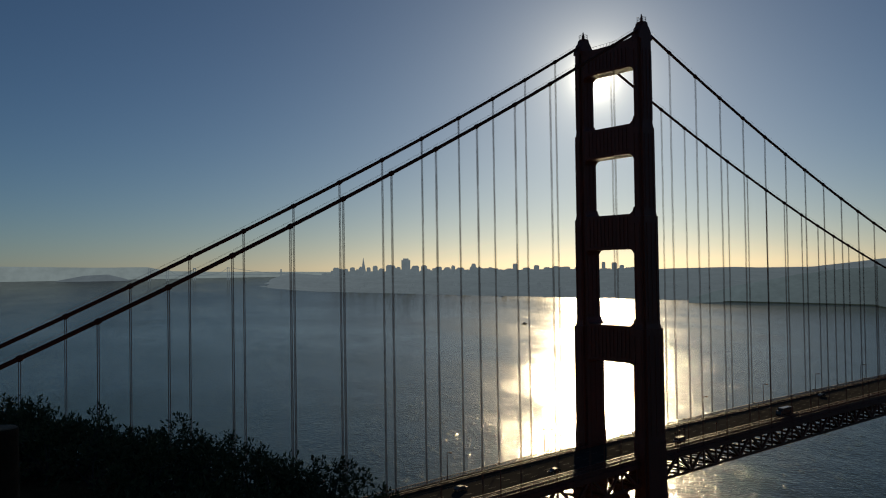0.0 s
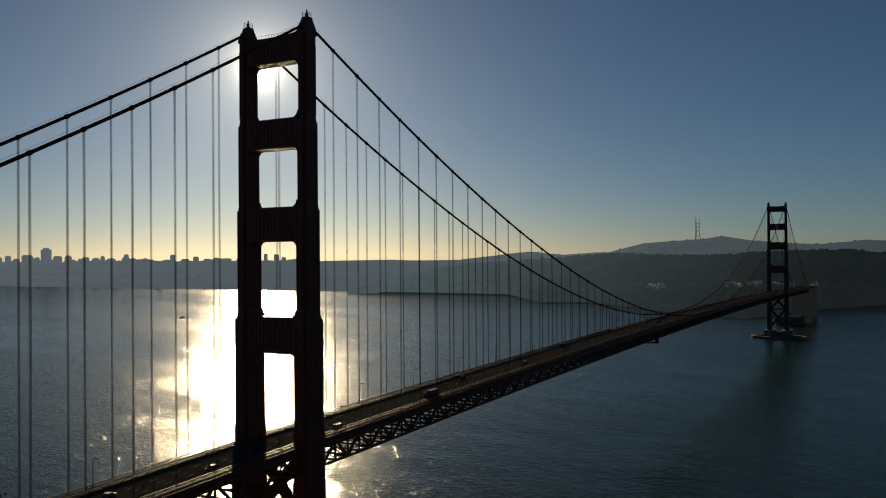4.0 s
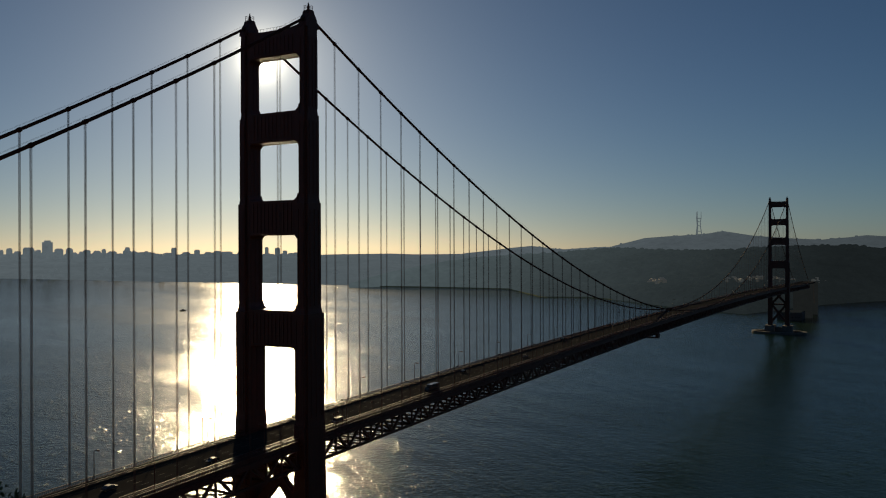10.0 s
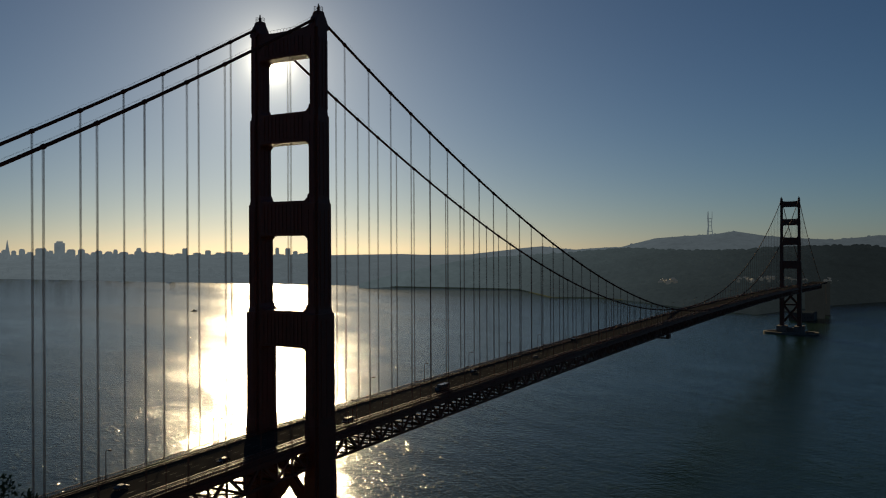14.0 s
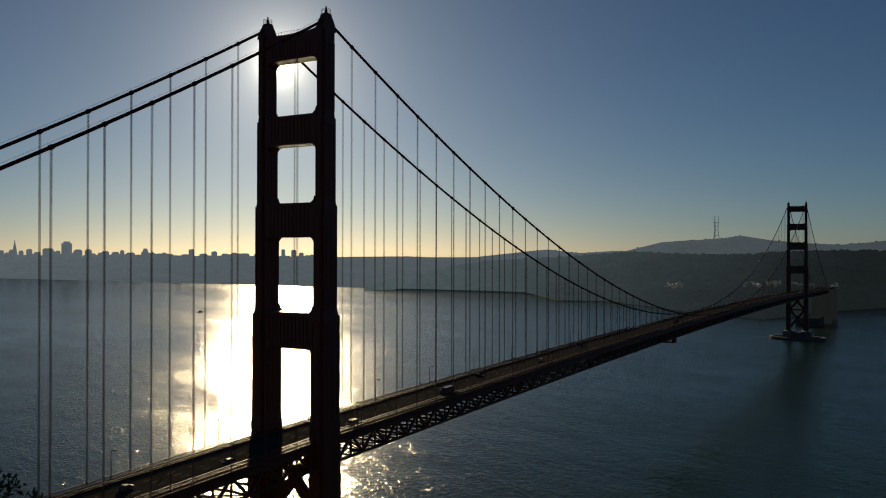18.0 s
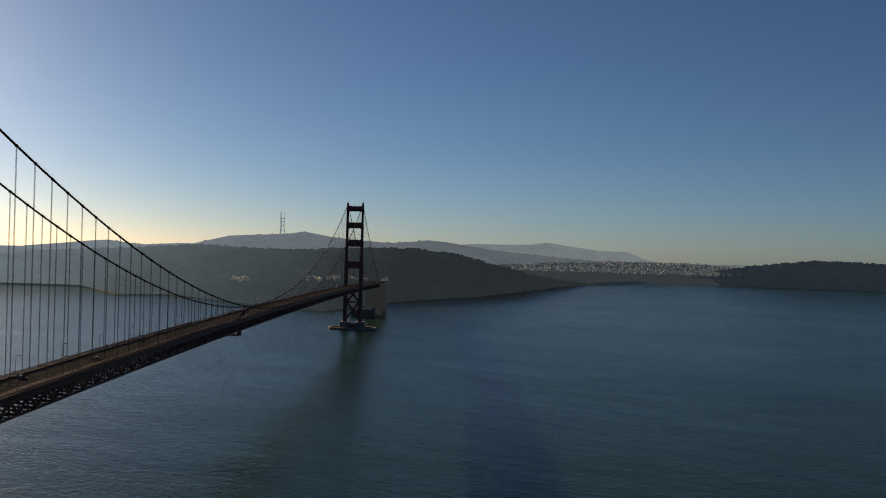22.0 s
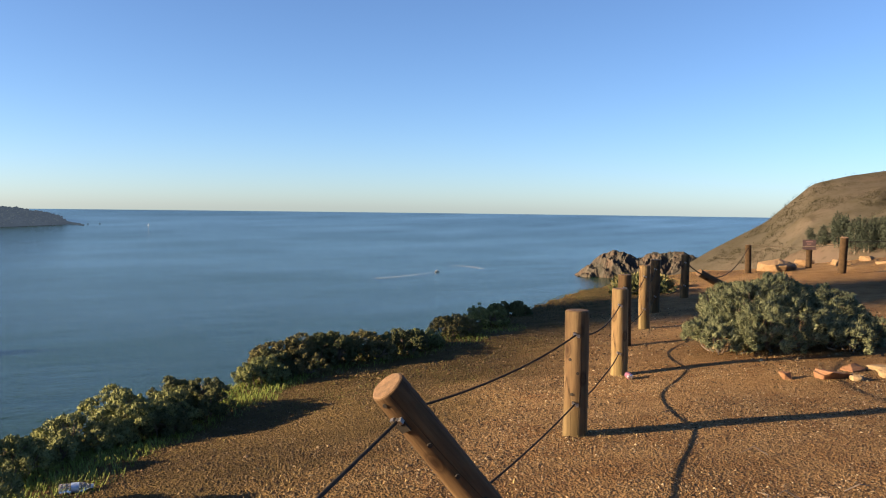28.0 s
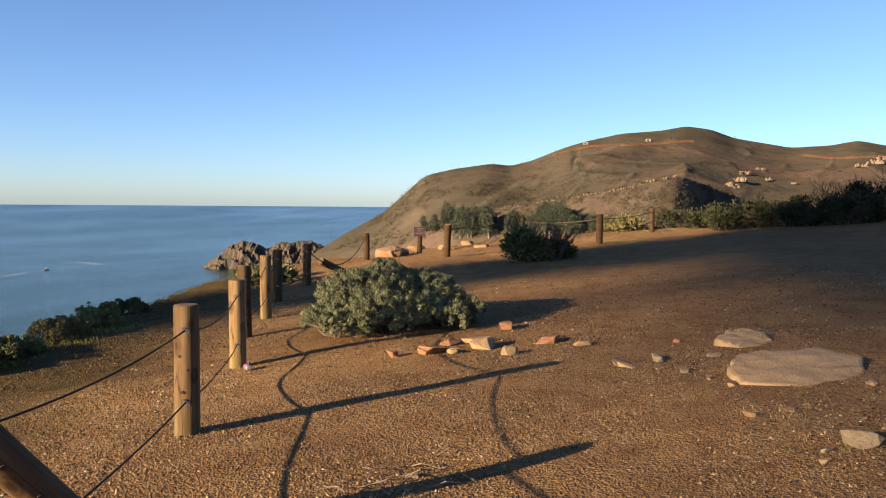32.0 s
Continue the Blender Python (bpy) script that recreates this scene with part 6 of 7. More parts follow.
green = [(3.4, 5.3, 0.45), (3.9, 5.6, 0.45), (4.3, 5.85, 0.45), (4.8, 6.0, 0.45), (5.3, 6.15, 0.45), (5.8, 6.3, 0.45), (6.4, 6.4, 0.4), (3.0, 5.0, 0.4), (3.3, 5.9, 0.5), (3.9, 6.4, 0.5), (2.9, 5.4, 0.45), (5.3, 6.9, 0.5), (6.2, 6.6, 0.4), (4.6, 6.6, 0.55), (5.2, 6.4, 0.5), (4.1, 6.2, 0.45), (5.7, 6.7, 0.5), (3.6, 5.7, 0.4), (6.1, 7.1, 0.5), (4.8, 6.0, 0.35)]
grass("tall_grass", green + [(*around(-47.4, 10.4), 0.5), (*around(-46.9, 10.0), 0.4), (6.9, 6.75, 0.4), (6.5, 6.4, 0.3)], 2300, 0.095, M_BLADE, 27, "lush green grass beside the edge scrub")
edge_spots = [(*around(a, d), r) for a, d, r in [(-33.5, 6.5, 0.5), (-36.5, 7.2, 0.4), (-31.5, 6.4, 0.35), (-24, 6.3, 0.4), (-28, 6.8, 0.45), (-32, 7.4, 0.5), (-36, 7.7, 0.5), (-40, 8.5, 0.6), (-43.5, 9.4, 0.7), (-46, 10.0, 0.6), (-49, 10.6, 0.6), (-52, 11.3, 0.7), (-55, 12.0, 0.8),
              (-58, 13.2, 0.9), (-60.5, 14.6, 1.0)]]
far_spots = [(*around(a, d), r) for a, d, r in [(-62, 16, 1.2), (-64, 17.8, 1.4), (-66, 18.8, 1.5), (-67.5, 21, 1.8), (-69, 22.5, 1.8), (-71, 25, 2.0), (-72.5, 27, 2.0)]]
grass("dark_grass", far_spots, 700, 0.06, M_SHADEBLADE, 37, "coarse grass and weeds along the edge of the slope, coloured dark for shade")
grass("grass", edge_spots, 1500, 0.09, M_BLADE, 7, "short green grass along the edge of the slope")
verge = [(*around(a, d), r) for a, d, r in [(-50, 9.4, 1.0), (-55, 10.6, 1.1), (-59, 12, 1.2), (-62, 13.5, 1.3), (-65, 15.5, 1.6), (-64, 12, 1.0), (-60, 10, 1.0), (-44, 8.2, 0.7), (-40, 7.3, 0.6), (-47, 8.9, 0.8), (-56, 9.4, 0.9), (-52, 8.6, 0.7)]]
grass("verge_grass", verge, 520, 0.036, M_VERGE, 17, "thin low grass over the gravel by the slope")
dry = [(3.5, 3.9, 0.22), (3.9, 3.6, 0.26), (4.25, 3.85, 0.2), (3.2, 4.3, 0.2), (3.0, 3.3, 0.35), (3.4, 2.7, 0.3), (4.3, 3.0, 0.22), (2.6, 4.2, 0.3), (4.4, 2.3, 0.25), (3.9, 2.1, 0.25), (5.85, 2.25, 0.2), (8.6, 2.95, 0.25), (10.9, 1.25, 0.4), (10.2, 1.7, 0.35), (8.2, 6.1, 0.25), (6.0, -1.75, 0.22), (5.3, -1.95, 0.2), (6.2, -2.0, 0.15)]
grass("dry_grass", dry, 900, 0.055, M_STRAW, 8, "sparse straw-coloured grass in the gravel")
grass("grass_rise", [(22, -1.2, 1.0), (25, -2.0, 1.2), (30, -3.0, 1.4), (36, -5.6, 1.5)], 250, 0.11, M_VERGE, 9, "green grass under the fence on the rise")
g = Geo()
rng = rnd(77)
for k in range(26):
    x, y = 4.6 + 0.45 * rng.randn(), 0.62 + 0.22 * rng.randn()
    a = rng.uniform(0, 6.28)
    b = spot(x, y, 0.01)
    g.tube([b, b + Vector((math.cos(a) * 0.09, math.sin(a) * 0.09, 0.03 + 0.02 * rng.rand())), b + Vector((math.cos(a + 0.4) * 0.2, math.sin(a + 0.4) * 0.2, 0.01))], [0.005, 0.004, 0.002], 4)
tagged(make("dead_twigs", g, M_TWIG), "dead grey twigs strewn on the dirt", "twigs", kind="stuff")

# ---- far things ----
def tree_of(ob):
    me = ob.data
    return BVHTree.FromPolygons([v.co.copy() for v in me.vertices], [tuple(p.vertices) for p in me.polygons])


def surface(name):
    return tree_of(bpy.data.objects[name])


SURF = {}


def onto(name, az, el):
    """Where the line of sight at a bearing and elevation meets a piece of land."""
    if name not in SURF:
        SURF[name] = surface(name)
    a, e = radians(az), radians(el)
    d = Vector((-math.sin(a) * math.cos(e), math.cos(a) * math.cos(e), math.sin(e)))
    hit = SURF[name].ray_cast(Vector((VX, VY, VZ)), d)
    return hit[0]


def down(name, x, y):
    if name not in SURF:
        SURF[name] = surface(name)
    return SURF[name].ray_cast(Vector((x, y, 900)), Vector((0, 0, -1)))[0]


def far(az, d, z=0.0):
    a = radians(az)
    return Vector((VX - math.sin(a) * d, VY + math.cos(a) * d, z))


def height(el, d):
    return VZ + d * math.tan(radians(el))


# city towers on the skyline: bearing, top elevation, width in metres, kind
CITY_D = 4640.0
TOWERS = [(59.6, 0.07, 26, 0), (59.0, -0.28, 28, 0), (58.5, 0.07, 24, 0), (57.9, 0.11, 22, 1), (57.4, 0.05, 16, 0), (56.95, 0.15, 20, 0), (56.5, -0.03, 24, 0), (55.9, 0.20, 44, 0), (55.35, 0.05, 18, 0), (54.85, 0.62, 36, 1),
          (54.2, 0.12, 30, 0), (53.6, 0.15, 26, 1), (53.1, -0.2, 22, 0), (52.6, 0.03, 28, 0), (52.0, -0.02, 26, 0), (51.6, 0.10, 16, 1), (51.1, -0.06, 34, 0), (50.7, -0.2, 20, 0), (50.2, 0.20, 20, 0), (49.8, -0.02, 12, 1), (49.3, -0.12, 30, 0),
          (48.2, -0.24, 22, 0), (47.75, -0.16, 26, 0), (47.35, 0.16, 22, 0), (46.6, -0.13, 28, 0), (45.9, 0.02, 22, 0), (45.2, -0.12, 26, 0), (44.6, -0.05, 28, 1), (43.9, -0.1, 30, 0), (43.1, -0.12, 24, 0), (42.2, -0.13, 26, 0),
          (41.4, 0.18, 16, 0), (40.7, 0.14, 24, 0), (40.2, -0.05, 20, 0), (39.4, -0.18, 30, 0)]
rng = rnd(305)
TOWERS += [(rng.uniform(48.5, 60.0), rng.uniform(-0.26, 0.04), rng.uniform(14, 30), k % 2) for k in range(34)]
TOWERS += [(rng.uniform(38.5, 48.5), rng.uniform(-0.3, -0.1), rng.uniform(16, 34), k % 2) for k in range(16)]
for k, (a, e, w, kind) in enumerate(TOWERS):
    w *= 1.15
    d = CITY_D - 25 * (k % 3)
    base = far(a, d)
    foot = down("backdrop_city_hills", base.x, base.y).z - 3
    top = height(e, d)
    root = empty("city_building", (base.x, base.y, foot))
    root.rotation_euler = (0, 0, radians(a + 9 * (k % 5) - 18))
    h = top - foot
    rng = rnd(300 + k)
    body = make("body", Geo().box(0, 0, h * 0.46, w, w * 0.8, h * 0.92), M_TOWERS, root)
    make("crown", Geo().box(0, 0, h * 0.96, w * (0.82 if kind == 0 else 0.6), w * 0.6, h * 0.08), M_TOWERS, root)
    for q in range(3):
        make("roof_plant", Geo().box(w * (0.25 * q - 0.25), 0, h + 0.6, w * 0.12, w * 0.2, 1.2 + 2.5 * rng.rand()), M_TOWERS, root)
    tagged(root, "hazy grey-blue high-rise on the city skyline", "building", "skyline buildings")
rng = rnd(310)
a = 39.0
while a < 60.2:                                            # the lower blocks between the high-rises
    w = rng.uniform(26, 70)
    a += math.degrees(w / CITY_D) * 0.5
    d = CITY_D + 12 + 30 * rng.rand()
    base = far(a, d)
    foot = down("backdrop_city_hills", base.x, base.y).z - 3
    e = -0.30 + 0.16 * rng.rand() + 0.06 * math.sin(a * 0.9) - (0.08 if a < 44 else 0)
    h = max(8.0, height(e, d) - foot)
    root = empty("city_building", (base.x, base.y, foot))
    root.rotation_euler = (0, 0, radians(a))
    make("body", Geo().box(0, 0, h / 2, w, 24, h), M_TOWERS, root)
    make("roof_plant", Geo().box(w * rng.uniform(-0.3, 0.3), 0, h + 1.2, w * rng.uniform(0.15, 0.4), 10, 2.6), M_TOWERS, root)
    tagged(root, "hazy grey-blue city block between the high-rises", "building", "skyline buildings")
    a += math.degrees(w / CITY_D) * rng.uniform(0.5, 0.75)
a, d = 57.75, CITY_D
base = far(a, d)
foot = down("backdrop_city_hills", base.x, base.y).z - 3
root = empty("city_building", (base.x, base.y, foot))
h = height(0.72, d) - foot
make("body", Geo().loft([[(s * 13, t * 13, 0) for s, t in ((-1, -1), (1, -1), (1, 1), (-1, 1))], [(s * 5, t * 5, h * 0.6) for s, t in ((-1, -1), (1, -1), (1, 1), (-1, 1))], [(s * 0.6, t * 0.6, h) for s, t in ((-1, -1), (1, -1), (1, 1), (-1, 1))]]), M_TOWERS, root)
make("wing", Geo().box(7, 0, h * 0.3, 4, 8, h * 0.6), M_TOWERS, root)
tagged(root, "hazy slender pyramid-shaped skyscraper on the skyline", "building", "skyline buildings")
# round monument tower on a hill
base = far(63.3, 4600)
foot = down("backdrop_city_hills", base.x, base.y)
z0 = (foot.z if foot else height(-0.36, 4600)) - 2
root = empty("monument_tower", (base.x, base.y, z0))
h = height(0.03, 4600) - z0
make("shaft", Geo().tube([(0, 0, 0), (0, 0, h * 0.86), (0, 0, h * 0.87), (0, 0, h)], [4.2, 3.8, 4.4, 4.2], 14), M_TOWERS, root)
make("plinth", Geo().box(0, 0, 2, 14, 14, 5), M_TOWERS, root)
tagged(root, "pale fluted column tower on a hazy hill", "tower")


def low_houses(name, n, seed, az0, az1, el0, el1, land, lo, hi, mat, label):
    """A scatter of small houses with pitched roofs on far ground, too many to count."""
    rng = rnd(seed)
    g = Geo()
    for _ in range(n):
        p = onto(land, rng.uniform(az0, az1), rng.uniform(el0, el1))
        if p is None:
            continue
        w, dp, h = rng.uniform(lo, hi), rng.uniform(lo, hi), rng.uniform(0.35, 0.7) * hi
        m = Matrix.Translation(p - Vector((0, 0, 1))) @ Matrix.Rotation(rng.uniform(0, 3.14), 4, "Z")
        g.box(0, 0, h / 2, w, dp, h, m)
        g.loft([[m @ Vector(q) for q in ((-w / 2, -dp / 2, h), (w / 2, -dp / 2, h), (0, -dp / 2, h * 1.4))], [m @ Vector(q) for q in ((-w / 2, dp / 2, h), (w / 2, dp / 2, h), (0, dp / 2, h * 1.4))]])
    return tagged(make(name, g, mat), label, "houses", kind="stuff")


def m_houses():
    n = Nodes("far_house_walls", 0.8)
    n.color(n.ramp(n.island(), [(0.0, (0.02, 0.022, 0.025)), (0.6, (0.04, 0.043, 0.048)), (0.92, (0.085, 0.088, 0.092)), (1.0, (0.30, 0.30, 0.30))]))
    # haze painted onto the walls as a faint bluish glow
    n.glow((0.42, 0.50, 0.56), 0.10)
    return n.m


M_HOUSE = m_houses()
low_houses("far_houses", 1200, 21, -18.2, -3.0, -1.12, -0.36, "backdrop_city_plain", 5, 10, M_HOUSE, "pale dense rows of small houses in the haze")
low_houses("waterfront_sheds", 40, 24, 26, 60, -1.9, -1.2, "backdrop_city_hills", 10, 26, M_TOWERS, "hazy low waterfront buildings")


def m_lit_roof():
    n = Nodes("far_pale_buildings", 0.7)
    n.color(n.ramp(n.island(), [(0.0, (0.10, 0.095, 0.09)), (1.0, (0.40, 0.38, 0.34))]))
    # a faint glow painted in, so these far buildings look pale and hazy
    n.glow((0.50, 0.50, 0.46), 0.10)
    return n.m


M_PALE = m_lit_roof()
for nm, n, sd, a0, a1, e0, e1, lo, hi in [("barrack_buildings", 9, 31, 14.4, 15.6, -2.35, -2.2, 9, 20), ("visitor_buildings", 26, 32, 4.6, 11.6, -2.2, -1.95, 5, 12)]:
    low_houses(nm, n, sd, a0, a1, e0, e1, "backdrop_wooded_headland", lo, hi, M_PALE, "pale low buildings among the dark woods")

# far woods
def woods(name, land, n, seed, size, mat, az0, az1, label, low=6.0):
    """A far wood: many small rounded tree tops, joined, over a piece of land."""
    rng = rnd(seed)
    me = bpy.data.objects[land].data
    co = np.empty(len(me.vertices) * 3, dtype=np.float32)
    me.vertices.foreach_get("co", co)
    co = co.reshape(-1, 3)
    a = np.degrees(np.arctan2(-(co[:, 0] - VX), co[:, 1] - VY))
    d = np.hypot(co[:, 0] - VX, co[:, 1] - VY)
    ok = np.where((a > az0) & (a < az1) & (co[:, 2] > sea_z(d) + low))[0]
    p = co[rng.choice(ok, n)].astype(float)
    s = size * rng.uniform(0.55, 1.5, n)
    p[:, :2] += rng.normal(0, size * 1.2, (n, 2))
    k = 6
    t = np.arange(k) * 2 * np.pi / k
    rings = []
    for r, z in ((0.75, -0.5), (1.0, 0.12), (0.62, 0.55)):
        w = rng.uniform(0.75, 1.25, (n, k))
        rings.append(np.stack([np.cos(t)[None] * r * w, np.sin(t)[None] * r * w, np.full((n, k), z) + rng.uniform(-0.1, 0.1, (n, k))], -1))
    V = np.concatenate(rings + [np.stack([np.zeros((n, 1)), np.zeros((n, 1)), rng.uniform(0.65, 0.95, (n, 1))], -1)], 1)
    V = V * s[:, None, None] * np.array([1.0, 1.0, 0.6]) + p[:, None, :]
    f = []
    for q in range(2):
        for i in range(k):
            j2 = (i + 1) % k
            f += [(q * k + i, q * k + j2, (q + 1) * k + j2), (q * k + i, (q + 1) * k + j2, (q + 1) * k + i)]
    f += [(2 * k + i, 2 * k + (i + 1) % k, 3 * k) for i in range(k)]
    F = (np.arange(n)[:, None, None] * (3 * k + 1) + np.array(f)[None]).reshape(-1, 3)
    return tagged(arrays(name, V.reshape(-1, 3), F, mat), label, "woods", kind="stuff")


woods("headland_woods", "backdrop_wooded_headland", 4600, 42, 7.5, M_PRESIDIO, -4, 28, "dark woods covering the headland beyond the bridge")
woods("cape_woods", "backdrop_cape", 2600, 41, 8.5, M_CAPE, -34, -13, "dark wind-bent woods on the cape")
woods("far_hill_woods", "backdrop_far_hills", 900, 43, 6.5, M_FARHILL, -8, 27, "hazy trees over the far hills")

# three-legged transmitter mast on the far hill
d = 4560.0
base = far(12.42, d, height(0.80, d))
root = empty("radio_mast", base)
h = height(2.42, d) - base.z
for k in range(3):
    a = 2 * math.pi * k / 3 + 0.4
    c, s = math.cos(a), math.sin(a)
    make("mast_leg", Geo().tube([(c * 18, s * 18, 0), (c * 10, s * 10, h * 0.42), (c * 12, s * 12, h * 0.66), (c * 14, s * 14, h * 0.72), (c * 14, s * 14, h)], [2.4, 2.0, 2.0, 1.8, 1.0], 6), M_TOWERS, root)
for z, r in ((0.2, 14), (0.42, 10), (0.58, 11.5), (0.72, 14.5)):
    g = Geo()
    for k in range(3):
        a, b = 2 * math.pi * k / 3 + 0.4, 2 * math.pi * (k + 1) / 3 + 0.4
        g.beam((math.cos(a) * r, math.sin(a) * r, h * z), (math.cos(b) * r, math.sin(b) * r, h * z), 2.4, 3.0)
    make("mast_platform", g, M_TOWERS, root)
tagged(root, "tall hazy three-legged radio mast on the far hills", "radio mast")

# the other bridge across the bay
root = empty("far_bridge")
zd = height(-0.28, 4700)
p, q = far(72.0, 4700, zd), far(62.6, 4700, zd)
make("deck", Geo().beam(p, q, 10, 3.0), M_TOWERS, root)
for a in (66.75, 68.9, 70.6, 71.7):
    c = far(a, 4700)
    g = Geo()
    u = Vector((math.cos(radians(a)), math.sin(radians(a)), 0)) * 5
    for s in (-1, 1):
        g.beam((c.x + s * u.x, c.y + s * u.y, float(sea_z(4700)) - 2), (c.x + s * u.x, c.y + s * u.y, height(0.22, 4700)), 3, 3)
    g.beam((c.x - u.x, c.y - u.y, height(0.18, 4700)), (c.x + u.x, c.y + u.y, height(0.18, 4700)), 3, 3)
    make("tower", g, M_TOWERS, root)
for a, b in ((66.75, 68.9), (68.9, 70.6), (62.8, 66.75)):
    pts = []
    for k in range(13):
        t = k / 12
        e = 0.20 - 0.44 * (4 * t * (1 - t)) if b > 66.75 and a >= 66.75 else -0.26 + 0.46 * t ** 1.6
        pts.append(far(a + (b - a) * t, 4700, height(e, 4700)))
    make("cable", Geo().tube(pts, 1.1, 4), M_TOWERS, root)
tagged(root, "hazy grey suspension bridge far across the bay", "bridge")

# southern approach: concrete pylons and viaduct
# steel and concrete greyed by a painted haze glow
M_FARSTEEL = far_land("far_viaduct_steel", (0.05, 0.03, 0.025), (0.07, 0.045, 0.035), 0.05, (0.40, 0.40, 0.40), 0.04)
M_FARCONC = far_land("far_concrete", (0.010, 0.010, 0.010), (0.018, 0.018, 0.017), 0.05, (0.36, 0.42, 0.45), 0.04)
root = empty("approach_viaduct")
for y in (Y1 + 8, Y1 + 118):
    pylon = make("pylon", Geo().box(0, y, 31, 34, 14, 74), M_FARCONC, root, "tall grey concrete pylon")
    for s in (-1, 1):
        make("buttress", Geo().box(s * 14, y, 31, 8, 17, 78), M_FARCONC, pylon)
make("roadway", Geo().beam((0, Y1, deck_z(Y1) - 1), (0, Y1 + 124, deck_z(Y1) - 2), 27, 3), M_ROAD, root)
for s in (-1, 1):
    make("railing", Geo().beam((s * 13.3, Y1, deck_z(Y1) + 1), (s * 13.3, Y1 + 124, deck_z(Y1)), 0.3, 1.2), M_FARSTEEL, root)
pts = [(0, Y1 + 15 + 96 * k / 10, 24 + 40 * (1 - ((k - 5) / 5) ** 2)) for k in range(11)]
for s in (-1, 1):
    make("arch_rib", Geo().tube([(s * 12, y, z) for _, y, z in pts], 1.6, 6), M_FARSTEEL, root)
    for k in range(1, 10):
        make("arch_post", Geo().beam((s * 12, pts[k][1], pts[k][2]), (s * 12, pts[k][1], deck_z(Y1) - 2), 0.8, 0.8), M_FARSTEEL, root)
tagged(root, "concrete pylons and steel viaduct carrying the bridge to the far shore", "viaduct")

# red-brick fort below the viaduct
root = empty("brick_fort", far(6.8, 1830, 0))
M_FORT = plain("old_fort_brick", (0.16, 0.11, 0.088), 0.9, 0.0, 0.2, 0.2)
walls = make("wall", Geo().box(0, 0, 7, 46, 60, 16), M_FORT, root)
make("roof_terrace", Geo().box(0, 0, 15.6, 40, 54, 1.5), M_FARCONC, root)
for k in range(7):
    make("casemate", Geo().box(-18 + 6 * k, -30.1, 6, 1.6, 0.6, 1.6), M_HOLE, walls)
tagged(root, "old brick fort at the foot of the bridge", "fort")

# maintenance traveller under the deck
yt = 452.0
root = empty("maintenance_traveller", (0, yt, deck_z(yt) - 9.5))
make("platform", Geo().box(0, 0, -2.6, 33, 6, 0.6), M_STEEL, root)
for s in (-1, 1):
    for t in (-1, 1):
        make("hanger", Geo().beam((s * 15.8, t * 2.6, -2.6), (s * 15.8, t * 2.6, 2.2), 0.4, 0.4), M_STEEL, root)
    make("side_rail", Geo().box(0, s * 2.9, -1.6, 33, 0.15, 0.2), M_STEEL, root)
    make("cab", Geo().box(s * 15.8, 0, -0.9, 2.4, 5, 3.0), M_STEEL, root)
tagged(root, "steel maintenance platform hanging under the bridge deck", "work platform")


# traffic
M_TYRE = plain("tyre_rubber", (0.02, 0.02, 0.02), 0.9)
M_GLASSDK = plain("dark_car_glass", (0.02, 0.025, 0.03), 0.1, 0.0, 0.1)
M_LAMPRED = plain("tail_lamp_red", (0.25, 0.01, 0.01), 0.3)


def car(x, y, heading, paint, kind, label):
    root = empty("van" if kind == "van" else "truck" if kind == "truck" else "car", (x, y, deck_z(y) + 0.02))
    root.rotation_euler = (math.atan2(deck_z(y + 1) - deck_z(y - 1), 2) * (1 if heading > 0 else -1), 0, 0 if heading > 0 else math.pi)
    if kind == "car":
        prof = [(-2.2, 0.35), (2.2, 0.35), (2.25, 0.75), (1.2, 0.95), (0.55, 1.42), (-1.1, 1.45), (-1.9, 1.0), (-2.25, 0.9)]
        L, w, glass = 2.2, 1.75, [(0.62, 1.36, 1.15, 0.98), (-1.15, 1.38, -1.8, 1.02)]
    elif kind == "van":
        prof = [(-2.6, 0.4), (2.6, 0.4), (2.65, 1.0), (1.9, 1.2), (1.2, 2.05), (-2.5, 2.1), (-2.65, 1.9)]
        L, w, glass = 2.6, 1.95, [(1.3, 1.95, 1.85, 1.25), (-2.62, 1.85, -2.66, 1.25)]
    else:
        prof = [(-4.6, 0.5), (4.6, 0.5), (4.65, 1.3), (4.4, 2.6), (2.9, 2.7), (2.8, 3.6), (-4.6, 3.6)]
        L, w, glass = 4.6, 2.45, [(4.45, 2.45, 4.66, 1.5), (-4.62, 1.2, -4.63, 0.9)]
    make("body", Geo().slab(prof, "x", -w / 2, w / 2), paint, root)
    for ya, za, yb, zb in glass:
        make("windscreen", Geo().beam((0, ya, za), (0, yb, zb), w * 0.84, 0.05), M_GLASSDK, root)
    for sx in (-1, 1):
        for yy in (-0.62 * L, 0.62 * L):
            wheel = make("wheel", Geo().tube([(sx * (w / 2 - 0.2), yy, 0.34), (sx * (w / 2 + 0.02), yy, 0.34)], 0.34, 14), M_TYRE, root)
            make("rim", Geo().tube([(sx * (w / 2 + 0.02), yy, 0.34), (sx * (w / 2 + 0.035), yy, 0.34)], 0.2, 10), M_ZINC, wheel)
        make("tail_lamp", Geo().box(sx * w * 0.4, -L - 0.04, 0.82, 0.25, 0.06, 0.15), M_LAMPRED, root)
        make("headlight", Geo().box(sx * w * 0.38, L + 0.03, 0.72, 0.3, 0.06, 0.15), M_ZINC, root)
    return tagged(root, label, "truck" if kind == "truck" else "van" if kind == "van" else "car", "bridge traffic")


